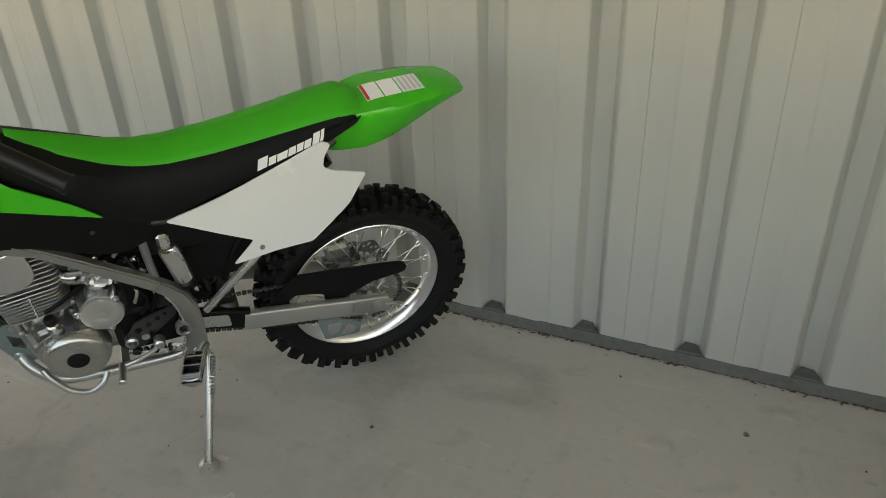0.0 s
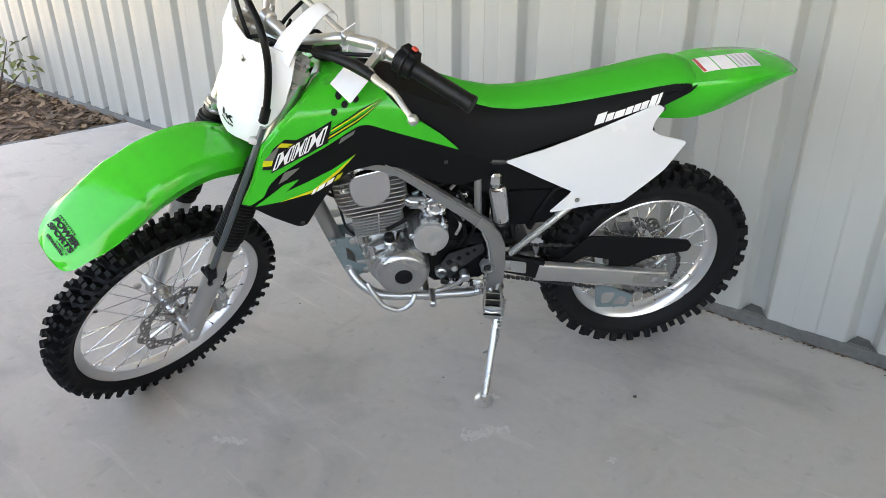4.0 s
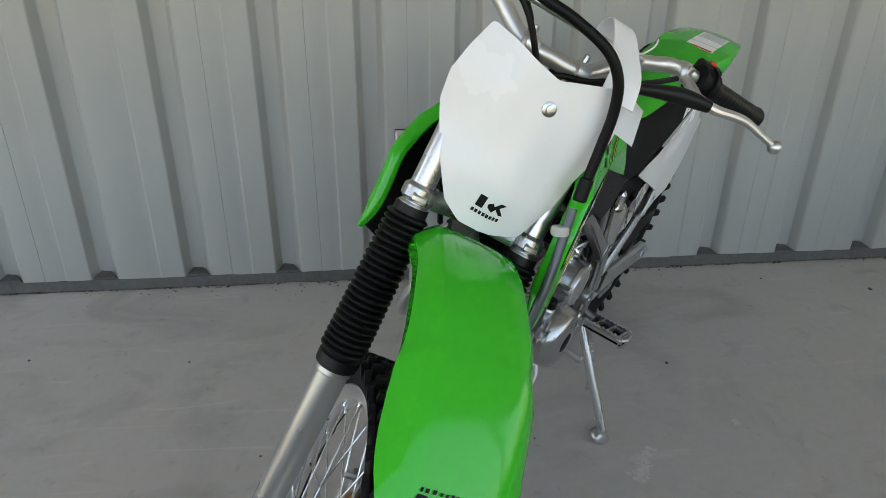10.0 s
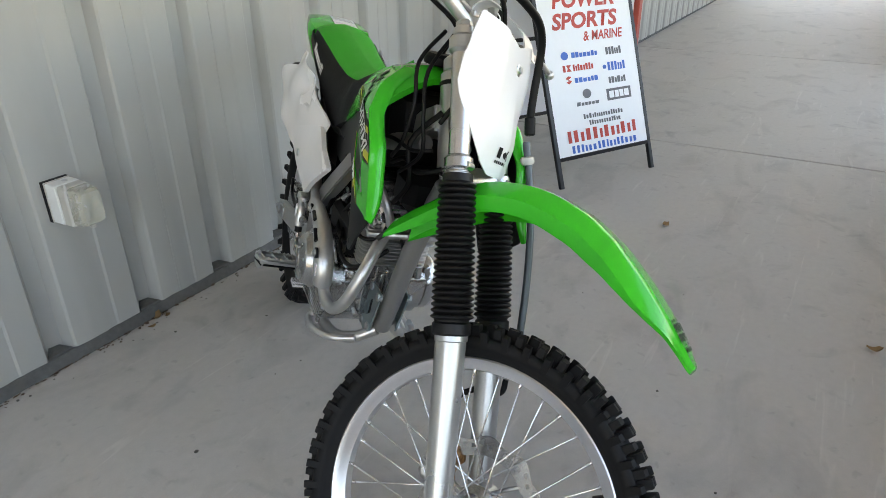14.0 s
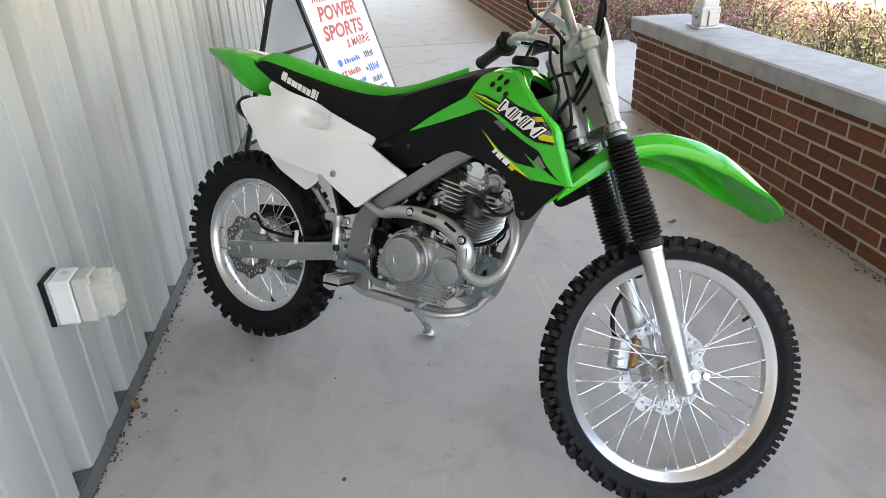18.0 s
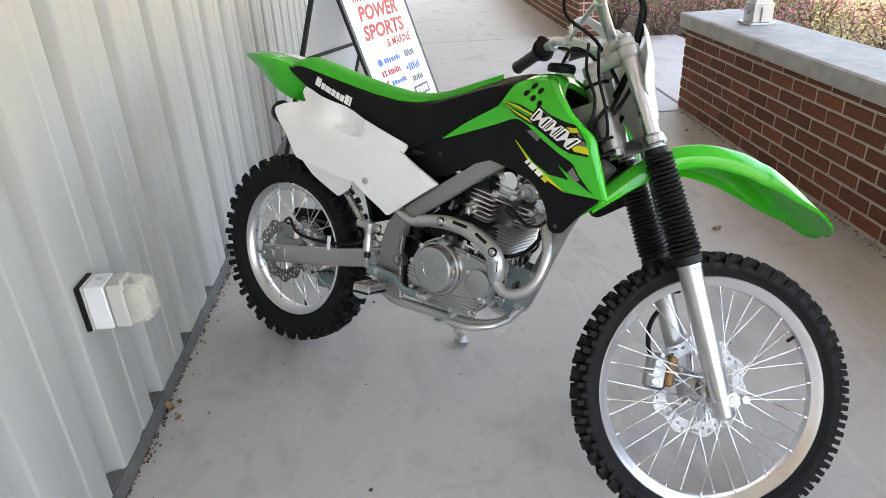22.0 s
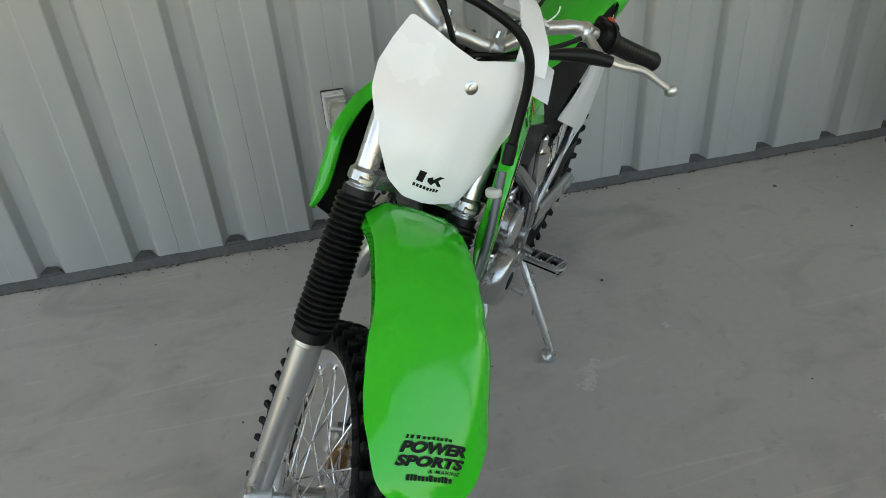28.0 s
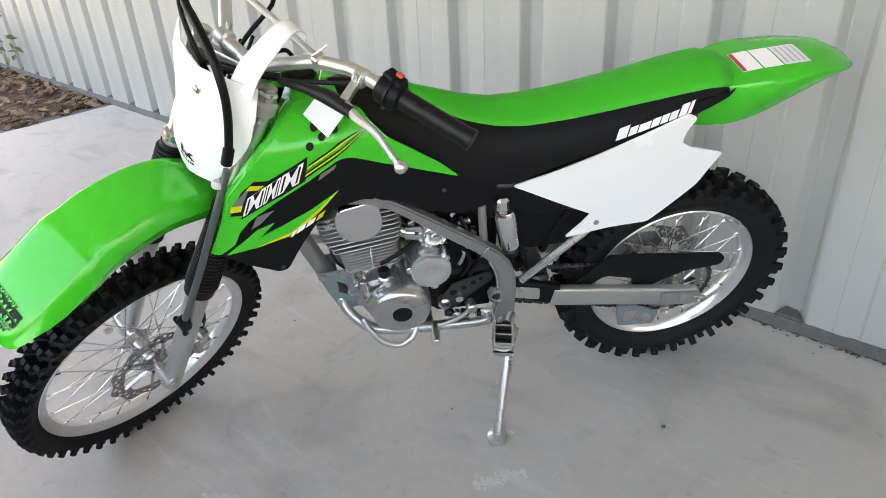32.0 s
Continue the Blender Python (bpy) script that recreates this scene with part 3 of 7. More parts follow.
rsub("axle_nut", lathe([(0.014, 0), (0.016, 0.002), (0.016, 0.012), (0.010, 0.015)], 6, axis_y(0, 0.092, RW_Z)), STEEL)
rsub("axle_nut", lathe([(0.014, 0), (0.016, 0.002), (0.016, 0.012), (0.010, 0.015)], 6, axis_y(0, -0.108, RW_Z)), STEEL)

# fork legs
for sgn in (1, -1):
    y = 0.088 * sgn
    leg = bike("fork_leg", rod(fork(-0.045, y) + Vector((-0.015, 0, 0)), fork(0.290, y), 0.0215, 24, r2=0.0245), SILVER, "silver lower fork leg", True)
    p0, n0 = along(fork(-0.062, y), fork(0.0, y))
    sub = lambda n, bm, mt, lb="", sm=35: part(n, bm, mt, leg, lb, smooth=sm)
    sub("axle_lug", lathe([(0.014, -0.022), (0.017, -0.018), (0.017, 0.018), (0.014, 0.022)], 20, axis_y(FW_X, y, FW_Z)), SILVER)
    sub("lug_web", rod((FW_X - 0.020, y, FW_Z + 0.004), (FW_X, y, FW_Z), 0.015, 12), SILVER)
    sub("collar", rod(fork(0.276, y), fork(0.292, y), 0.0262, 20), SILVER)
    prof = [(0.028, 0.0), (0.0305, 0.003), (0.0305, 0.018), (0.027, 0.021)]
    nb, length = 23, 0.238
    for i in range(nb):
        h0 = 0.024 + (length - 0.024) * i / nb
        f = 1.0 - 0.12 * i / nb
        st0 = (length - 0.024) / nb
        prof += [(0.0278 * f, h0), (0.0330 * f, h0 + st0 * 0.30), (0.0340 * f, h0 + st0 * 0.5), (0.0330 * f, h0 + st0 * 0.70)]
    prof += [(0.024, length), (0.024, length + 0.012)]
    m, _ = along(fork(0.288, y), fork(0.60, y))
    sub("fork_boot", lathe(prof, 32, m), BOOT, "black rubber bellows boot", 25)
    sub("stanchion", rod(fork(0.52, y), fork(0.775, y), 0.0172, 24), STANCHION, "chrome upper fork tube")
    sub("boot_clamp", rod(fork(0.530, y), fork(0.542, y), 0.0215, 20), STEEL)
    sub("clamp_bolt", lathe([(0.006, 0), (0.007, 0.002), (0.007, 0.02), (0.004, 0.022)], 8, axis_y(*(fork(0.56, y) + Vector((0.020, -0.012, 0))))), STEEL)
    sub("fork_cap", rod(fork(0.772, y), fork(0.784, y), 0.014, 6), STEEL)

# steering head, clamps, bar
def yoke(s, thick, name, label, material):
    bm = bmesh.new()
    for sgn in (1, -1):
        c0, c1 = fork(s - thick / 2, 0.088 * sgn), fork(s + thick / 2, 0.088 * sgn)
        rod(c0, c1, 0.0232, 24, bm)
        tube([fork(s, 0.070 * sgn, 0.050), fork(s, 0.035 * sgn, 0.028), fork(s, 0, 0.010)], 0.012, 10, 3, bm, flat=(0.016, thick * 0.42))
    rod(fork(s - thick / 2, 0, 0.002), fork(s + thick / 2, 0, 0.002), 0.024, 16, bm)
    return bike(name, bm, material, label, True)


yoke(0.745, 0.030, "upper_triple_clamp", "silver upper fork clamp", SILVER)
yoke(0.556, 0.026, "lower_triple_clamp", "silver lower fork clamp", CAST)
bike("steering_head", rod(fork(0.560, 0, 0), fork(0.735, 0, 0), 0.026, 20), SILVER, "silver steering head tube")
bike("frame_backbone", prism([(0.944, 0.868), (0.958, 0.826), (0.900, 0.802), (0.800, 0.765), (0.795, 0.795), (0.880, 0.842)], -0.036, 0.036, 0.004), SILVER, "silver box section frame backbone behind the steering head", smooth=20)
bike("head_ring", rod(fork(0.706, 0, 0), fork(0.716, 0, 0), 0.0275, 24), BLACK, "black steering bearing seal")
bar_pts = [(0.799, 0.391, 1.036), (0.845, 0.21, 1.050), (0.856, 0.16, 1.040), (0.876, 0.115, 1.027), (0.920, 0.055, 0.998), (0.935, 0.03, 0.996), (0.935, 0, 0.996)]
bar_pts += [(x, -y, z) for x, y, z in bar_pts[::-1][1:]]
bars = bike("handlebar", tube(bar_pts, 0.0115, 14, 6), SATIN, "silver braced handlebar", True)
hb = lambda n, bm, mt, lb="": part(n, bm, mt, bars, lb)
hb("crossbar", rod((0.867, -0.130, 1.034), (0.867, 0.130, 1.034), 0.006, 10), SATIN)
for sgn in (1, -1):
    hb("crossbar_clamp", box((0.024, 0.014, 0.026), (0.870, 0.126 * sgn, 1.032), 0.003), SATIN)
    hb("bar_riser", rod(fork(0.750, 0.040 * sgn, 0.014), (0.936, 0.040 * sgn, 0.990), 0.0125, 16), CAST)
    hb("bar_clamp", rod((0.934, 0.028 * sgn, 0.996), (0.933, 0.054 * sgn, 0.9965), 0.0160, 18), SATIN)
    hb("bar_clamp_bolt", rod((0.926, 0.042 * sgn, 1.0), (0.919, 0.042 * sgn, 1.020), 0.005, 8), STEEL)
    a, b = Vector((0.845, 0.212 * sgn, 1.050)), Vector((0.794, 0.400 * sgn, 1.035))
    m, n = along(a + (b - a) * 0.22, b)
    prof = [(0.018, 0), (0.030, 0.001), (0.030, 0.004), (0.019, 0.008), (0.0165, 0.012)]
    for i in range(14):
        h0 = 0.014 + (n - 0.022) * i / 14
        prof += [(0.0168, h0), (0.0168, h0 + 0.003), (0.0164, h0 + 0.0045)]
    prof += [(0.0185, n - 0.005), (0.017, n)]
    hb("grip", lathe(prof, 20, m), BOOT, "black rubber handgrip")
    m, n = along(a + (b - a) * 0.26, a)
    hb("switch_housing" if sgn > 0 else "throttle_housing", lathe([(0.018, -0.016), (0.024, -0.012), (0.025, 0.0), (0.024, 0.024), (0.018, 0.028)], 20, m), BLACK, "black control housing")
    hb("lever_bracket", tube([(0.848, 0.206 * sgn, 1.050), (0.872, 0.212 * sgn, 1.047), (0.900, 0.222 * sgn, 1.042)], 0.012, 10, 3, flat=(0.0065, 0.0075)), SATIN)
    hb("bracket_bolt", rod((0.866, 0.208 * sgn, 1.040), (0.864, 0.209 * sgn, 1.066), 0.0045, 8), STEEL)
    hb("bracket_clamp", rod((0.854, 0.196 * sgn, 1.049), (0.849, 0.216 * sgn, 1.050), 0.0165, 18), SATIN)
    hb("clutch_lever" if sgn > 0 else "brake_lever", tube([(0.902, 0.228 * sgn, 1.040), (0.907, 0.258 * sgn, 1.041), (0.909, 0.290 * sgn, 1.048), (0.911, 0.312 * sgn, 1.050), (0.916, 0.340 * sgn, 1.046), (0.920, 0.366 * sgn, 1.043)], [0.0085, 0.0075, 0.0068, 0.006, 0.0055, 0.0055], 10, 4), SATIN, "silver clutch lever" if sgn > 0 else "silver front brake lever")
    bm = bmesh.new()
    bmesh.ops.create_uvsphere(bm, u_segments=12, v_segments=8, radius=0.0105)
    bm.transform(Matrix.Translation((0.920, 0.370 * sgn, 1.042)))
    hb("lever_ball", bm, SATIN)
hb("kill_switch", box((0.024, 0.040, 0.018), (0.824, 0.254, 1.066), 0.004), BLACK)
hb("kill_button", box((0.010, 0.013, 0.006), (0.818, 0.258, 1.0755), 0.002), RED, "red stop button")
hb("starter_button", box((0.010, 0.012, 0.008), (0.830, -0.258, 1.074), 0.002), YELLOW, "yellow start button")
hb("lever_boot", tube([(0.930, 0.100, 1.006), (0.915, 0.150, 1.020), (0.907, 0.200, 1.033), (0.906, 0.246, 1.040)], [0.006, 0.009, 0.0125, 0.0095], 12, 4), BOOT, "black rubber lever boot")
hb("brake_reservoir", box((0.040, 0.060, 0.026), (0.888, -0.190, 1.064), 0.005), CAST, "cast brake fluid reservoir")
hb("reservoir_lid", box((0.042, 0.062, 0.008), (0.888, -0.190, 1.082), 0.003), BLACK)
hb("zip_tie", tube([(0.874, 0.116, 1.040), (0.880, 0.124, 1.050), (0.874, 0.134, 1.064), (0.862, 0.138, 1.072)], 0.0013, 6, 3), DECALWHITE)
tag = [Vector(v) for v in ((0.912, 0.133, 0.943), (0.908, 0.192, 0.934), (0.863, 0.193, 0.975), (0.878, 0.145, 0.992))]
on_tag = lambda a, b: tag[0] * (1 - a) * (1 - b) + tag[1] * a * (1 - b) + tag[2] * a * b + tag[3] * (1 - a) * b
hb("warning_tag", sheet([(0, 0), (1, 0), (1, 1), (0, 1)], on_tag, 0.0008, 0.25, out=(0.6, 0.5, 0.6)), PAPER, "white paper tag hanging from the bar")
hb("tag_string", tube([(0.878, 0.145, 0.992), (0.882, 0.142, 1.005), (0.874, 0.138, 1.030)], 0.0008, 6, 3), DECALWHITE)

# number plate
def plate_at(y, s):
    """On the number plate: y across, s up from its bolt along the fork's slope; bowed back at the sides."""
    t = radians(22)
    return Vector((1.022, 0, 0.966)) + Vector((-math.sin(t), 0, math.cos(t))) * s + Vector((0, y, 0)) - Vector((1.0, 0, 0.2)) * (0.6 * y * y + 0.45 * max(0, abs(y) - 0.062) + 0.25 * max(0, -s - 0.12) + 0.20 * abs(y) * min(1, max(0, -s - 0.01) / 0.07))


outline = [(-0.108, 0.058), (-0.120, 0.018), (-0.127, -0.018), (-0.120, -0.060), (-0.090, -0.122), (-0.060, -0.168), (-0.030, -0.186), (0.020, -0.185), (0.058, -0.176), (0.090, -0.108), (0.107, -0.045), (0.112, 0.0), (0.104, 0.061), (0.060, 0.058), (0.020, 0.045), (-0.006, 0.036), (-0.040, 0.043), (-0.075, 0.053)]
plate = bike("number_plate", sheet(rounded(outline, 0.005, 2), plate_at, 0.003, 0.0155, out=(1, 0, 0.3)), WHITE, "plain white front number plate", True)
pl = lambda n, bm, mt, lb="": part(n, bm, mt, plate, lb)
strap = [plate_at(0.082, 0.045), plate_at(0.080, 0.078) + Vector((-0.012, 0, 0)), Vector((0.932, 0.075, 1.054)), Vector((0.900, 0.071, 1.067)), Vector((0.876, 0.069, 1.067)), Vector((0.858, 0.068, 1.050)), Vector((0.862, 0.068, 1.026))]
bm = bmesh.new()
ringpts = spline(strap, 5)
rings = []
for i, p in enumerate(ringpts):
    d = Vector(ringpts[min(i + 1, len(ringpts) - 1)]) - Vector(ringpts[max(i - 1, 0)])
    wv = Vector((0.0, 1, 0.0))
    no = d.cross(wv).normalized() * 0.0012
    hw2 = 0.027 - 0.012 * min(1, i / 20)
    p = Vector(p)
    rings.append([p - wv * hw2 - no, p + wv * hw2 - no, p + wv * hw2 + no, p - wv * hw2 + no])
bridge(bm, rings)
pl("strap", bm, WHITE, "white strap looped over the bar brace")
no = Vector((0.93, 0, 0.37))
c = plate_at(0, 0)
pl("plate_bolt", lathe([(0.010, -0.004), (0.010, 0.001), (0.008, 0.002), (0.0055, 0.0025), (0.0055, 0.0055), (0.003, 0.006)], 18, along(c, c + no)[0]), STEEL)
lay_mark = lambda a, b: plate_at(-0.006 + 0.74 * (a + 0.02), -0.147 + 0.74 * (b + 0.11))
for pts in ([(-0.044, -0.118), (-0.030, -0.118), (-0.030, -0.094), (-0.044, -0.094)], [(-0.022, -0.112), (-0.012, -0.117), (-0.007, -0.109), (0.004, -0.118), (0.012, -0.117), (-0.001, -0.104), (0.010, -0.095), (-0.002, -0.094), (-0.012, -0.104), (-0.016, -0.099), (-0.024, -0.105)]):
    bm = bmesh.new()
    bm.faces.new([bm.verts.new(lay_mark(a, b) + no * 0.0012) for a, b in pts])
    pl("plate_mark", bm, DECALBLACK)
for i in range(8):
    bm = bmesh.new()
    x0 = -0.046 + i * 0.0072
    bm.faces.new([bm.verts.new(lay_mark(a, b) + no * 0.0012) for a, b in ((x0, -0.131), (x0 + 0.0052, -0.131), (x0 + 0.0052, -0.124), (x0, -0.124))])
    pl("plate_mark", bm, DECALBLACK)

# front fender
spine = [(0.955, 0.648, 0.048, 0.030), (0.985, 0.686, 0.050, 0.042), (1.04, 0.744, 0.058, 0.052), (1.095, 0.783, 0.074, 0.050), (1.17, 0.805, 0.076, 0.046), (1.25, 0.803, 0.079, 0.046), (1.295, 0.791, 0.081, 0.044), (1.322, 0.782, 0.086, 0.041), (1.375, 0.756, 0.086, 0.032), (1.415, 0.733, 0.083, 0.020), (1.440, 0.717, 0.077, 0.011), (1.462, 0.701, 0.070, 0.006), (1.477, 0.690, 0.062, 0.004), (1.487, 0.682, 0.050, 0.003), (1.4925, 0.678, 0.034, 0.003), (1.4945, 0.6765, 0.016, 0.003)]
st = spline(spine, 5)
bm = bmesh.new()
rings = []
for x, z, hw, dr in st:
    q = min(1, dr / 0.030)
    off = -0.005 * min(1, max(0, (x - 1.0) / 0.2))
    x -= 0.02 * max(0, x - 1.12)
    hw *= 1.02
    dr = max(dr, 0.0285 * q)
    sec = [(-hw * 0.965, -dr), (-hw * 0.99, -0.028 * q), (-hw, -0.026 * q), (-hw * 0.975, -0.0225 * q), (-hw * 0.86, -0.0105 * q), (-hw * 0.745, -0.0005 * q), (-hw * 0.70, 0.0020), (-hw * 0.45, 0.0042), (0, 0.0056)]
    sec = sec + [(-a, b) for a, b in sec[::-1][1:]]
    top = [(x, a + off, z + b) for a, b in sec]
    low = [(x - 0.001, a * 0.955 + off, z + b - 0.004) for a, b in sec[::-1]]
    rings.append(top + low)
x, z, _, _ = st[-1]
x -= 0.02 * (x - 1.12)
rings.append([(x + 0.001, -0.005 + 0.1 * (v[1] + 0.005), z + 0.1 * (v[2] - z)) for v in rings[-1]])
bridge(bm, rings, cap=False)
fender = bike("front_fender", bm, GREEN, "glossy green plastic front fender", True, smooth=40)
fbase = glide([(s[0] - 0.02 * max(0, s[0] - 1.12), s[1]) for s in st])

# seat and tail
top_z = glide([(0.02, 0.872), (0.06, 0.866), (0.12, 0.856), (0.185, 0.843), (0.27, 0.828), (0.34, 0.817), (0.42, 0.809), (0.48, 0.811), (0.54, 0.825), (0.62, 0.855), (0.70, 0.884), (0.76, 0.898), (0.80, 0.898)])
low_z = glide([(0.02, 0.862), (0.04, 0.848), (0.07, 0.834), (0.114, 0.812), (0.253, 0.767), (0.36, 0.735), (0.45, 0.700), (0.50, 0.702), (0.56, 0.728), (0.62, 0.756), (0.70, 0.806), (0.76, 0.860), (0.80, 0.890)])
edge_w = glide([(0.02, 0.074), (0.06, 0.078), (0.12, 0.075), (0.2, 0.070), (0.33, 0.066), (0.44, 0.061), (0.52, 0.052), (0.60, 0.036), (0.66, 0.018), (0.69, 0.004)])
body_w = glide([(0.02, 0.078), (0.04, 0.088), (0.07, 0.0915), (0.2, 0.095), (0.33, 0.096), (0.44, 0.094), (0.56, 0.088), (0.70, 0.080), (0.80, 0.062)])
bm = bmesh.new()
rings = []
for x in [0.024, 0.030, 0.038, 0.048, 0.060, 0.075] + list(np.linspace(0.09, 0.795, 42)):
    t, b, w = top_z(x), low_z(x), body_w(x)
    t -= 0.014 * max(0, 1 - (x - 0.026) / 0.04)
    ew = min(edge_w(x), w - 0.006)
    half = [(0, t + 0.013), (max(ew, 0.02) * 0.6, t + 0.008), (max(ew, 0.034), t + 0.0005), (w * 0.90 if ew < 0.05 else ew + (w - ew) * 0.45, t - 0.012), (w, (t + b) / 2 + 0.004), (w * 1.02, b), (w * 0.6, b - 0.004)]
    rings.append([(x, a, c) for a, c in half] + [(x, -a, c) for a, c in half[::-1]])
bridge(bm, rings)
seat = bike("seat", bm, SEATBLACK, "long seat with green top and black sides", smooth=45)
bm = bmesh.new()
rings = []
for x in np.linspace(0.018, 0.685, 46):
    t, w = top_z(x), edge_w(x)
    e = max(0, 1 - (x - 0.018) / 0.03) * 0.012
    half = [(0, t + 0.025), (w * 0.45, t + 0.020), (w * 0.80, t + 0.010), (w, t + 0.001), (w * 1.005, t - 0.003), (w * 0.97, t - 0.006)]
    half = [(a * (1 - e * 4), c - e) for a, c in half]
    rings.append([(x, a, c) for a, c in half] + [(x, -a, c) for a, c in half[::-1]])
bridge(bm, rings)
part("seat_top", bm, SEATGREEN, seat, "green vinyl seat top", smooth=60)


def letter_bars(n, u0, u1, b0, b1, place, material, parent, name, gap=0.22, slant=0.0, notch=False, vary=0.25):
    """A row of letter-sized plain bars from u0 to u1, b0 to b1 high, laid by place(u, b); notch: a slit across each."""
    rng = random.Random(n * 7 + int(abs(u0) * 1000))
    widths = [rng.uniform(1 - vary, 1 + vary) for _ in range(n)]
    step = (u1 - u0) / sum(widths)
    at = u0
    for i, wd in enumerate(widths):
        a, c = at, at + step * wd * (1 - gap)
        at += step * wd
        h = b1 - b0
        top = b1 if notch or i == 0 or rng.random() < 0.4 else b1 - 0.22 * h
        bands = ((b0, b0 + h * 0.40), (b0 + h * 0.56, b1)) if notch and i % 2 else ((b0, top),)
        for lo, hi in bands:
            bm = bmesh.new()
            bm.faces.new([bm.verts.new(place(u + slant * (b - b0), b)) for u, b in ((a, lo), (c, lo), (c, hi), (a, hi))])
            part(name, bm, material, parent, smooth=0)


def words(text, u0, u1, b0, b1, place, material, parent, slant=0.0, heavy=0.02):
    """Readable lettering in the built-in font, fitted to u0..u1, b0..b1 and laid by place(u, b)."""
    cu = bpy.data.curves.new("lettering", "FONT")
    cu.body, cu.offset, cu.resolution_u = text, heavy, 3
    tmp = bpy.data.objects.new("lettering", cu)
    me = bpy.data.meshes.new_from_object(tmp)
    bpy.data.objects.remove(tmp)
    bpy.data.curves.remove(cu)
    bm = bmesh.new()
    bm.from_mesh(me)
    bpy.data.meshes.remove(me)
    xs, ys = [v.co.x for v in bm.verts], [v.co.y for v in bm.verts]
    for v in bm.verts:
        b = b0 + (b1 - b0) * (v.co.y - min(ys)) / (max(ys) - min(ys))
        u = u0 + (u1 - u0) * (v.co.x - min(xs)) / (max(xs) - min(xs))
        v.co = place(u + slant * (b - b0), b)
    return part("lettering", bm, material, parent, smooth=0)


for sgn in (1, -1):
    def side_of_seat(u, b, sgn=sgn):
        x = u
        z = low_z(x) + 0.012 + b
        return Vector((x, sgn * (body_w(x) * 1.015 + 0.0022 - 0.12 * b), z + 0.004))
    u0, u1, lift = (0.256, 0.112, -0.002) if sgn > 0 else (0.148, 0.286, 0.004)
    for lo, hi, tall in ((0.0, 0.145, 0.024), (0.165, 0.275, 0.017), (0.29, 0.445, 0.016), (0.46, 0.57, 0.017), (0.585, 0.685, 0.017), (0.70, 0.805, 0.017), (0.825, 0.93, 0.024), (0.945, 0.995, 0.024)):
        bm = bmesh.new()
        slant = (u1 - u0) * 0.035
        bm.faces.new([bm.verts.new(side_of_seat(u0 + (u1 - u0) * q + slant * h / 0.024, lift + h)) for q, h in ((lo, 0), (hi, 0), (hi, tall), (lo, tall))])
        part("lettering_bar", bm, DECALWHITE, seat, smooth=0)

tail = [(0.12, 0.826, 0.064, 0.030), (0.085, 0.846, 0.066, 0.072), (0.055, 0.858, 0.072, 0.086), (0.032, 0.866, 0.079, 0.092), (0.012, 0.871, 0.086, 0.094), (-0.02, 0.878, 0.092, 0.090), (-0.06, 0.883, 0.092, 0.078), (-0.12, 0.889, 0.084, 0.054), (-0.165, 0.889, 0.075, 0.034), (-0.197, 0.886, 0.066, 0.020), (-0.216, 0.882, 0.056, 0.012), (-0.227, 0.879, 0.042, 0.008), (-0.231, 0.877, 0.022, 0.005)]
bm = bmesh.new()
rings = []
tail_y = lambda x: 0.013 * max(0, 0.02 - x) / 0.25
for x, z, w, d in spline(tail, 5):
    d = max(d, 0.003)
    sec = [(-w * 0.80, -d), (-w * 0.93, -d * 0.62), (-w * 0.99, -d * 0.40), (-w, -d * 0.16), (-w * 0.93, -0.004), (-w * 0.5, 0.002), (0, 0.004)]
    sec = sec + [(-a, b) for a, b in sec[::-1][1:]]
    rings.append([(x, a + tail_y(x), z + b) for a, b in sec] + [(x, a * 0.95 + tail_y(x), z + b - 0.005) for a, b in sec[::-1]])
bridge(bm, rings)
tailf = bike("rear_fender", bm, GREEN, "glossy green plastic rear fender", smooth=45)
zt = glide(sorted((p[0], p[1]) for p in spline(tail, 5)))


def stick(a0, a1, b0, b1, lift, material, name, label=""):
    """A thin sticker laid on the tail's crown."""
    bm = sheet([(a0, b0), (a0, b1), (a1, b1), (a1, b0)], lambda a, b: Vector((a, b + tail_y(a), zt(a) + lift - 0.0012 * abs(b) / 0.03)), 0.0003, 0.008, out=(0, 0, 1))
    part(name, bm, material, tailf, label, smooth=40)


for a0, a1, mt in ((0.000, -0.038, DECALWHITE), (-0.041, -0.078, DECALWHITE), (-0.081, -0.131, PAPER)):
    stick(a0, a1, -0.018, 0.052, 0.0055, mt, "warning_sticker", "white warning sticker")
stick(-0.001, -0.008, -0.016, 0.050, 0.0062, DECALRED, "sticker_bar", "red sticker stripe")
for i in range(4):
    stick(-0.087 - i * 0.011, -0.091 - i * 0.011, -0.012, 0.046, 0.0062, OUTLETGREY, "sticker_bar")

# side panels

def scooped(surface, cx, cz, along_x, along_z, length, width, depth):
    """Presses a long dent with a sharp lower edge into a side surface."""
    def at(x, z):
        p = surface(x, z)
        u = ((x - cx) * along_x + (z - cz) * along_z) / length
        v = ((z - cz) * along_x - (x - cx) * along_z) / width
        q = max(0, 1 - u * u) * max(0, 1 - v * v) if v > 0 else max(0, 1 - u * u) * max(0, 1 + 2.5 * v)
        return p - Vector((0, math.copysign(depth * min(1, 1.5 * q), p.y), 0))
    return at


def flank(sgn, table):
    """Half-width over (x, z), as a bowed side surface."""
    def at(x, z):
        y = 0.0
        wsum = 0.0
        for px, pz, py in table:
            q = 1 / ((x - px) ** 2 + 1.6 * (z - pz) ** 2 + 0.0015)
            y += q * py
            wsum += q
        return Vector((x, sgn * y / wsum, z))
    return at


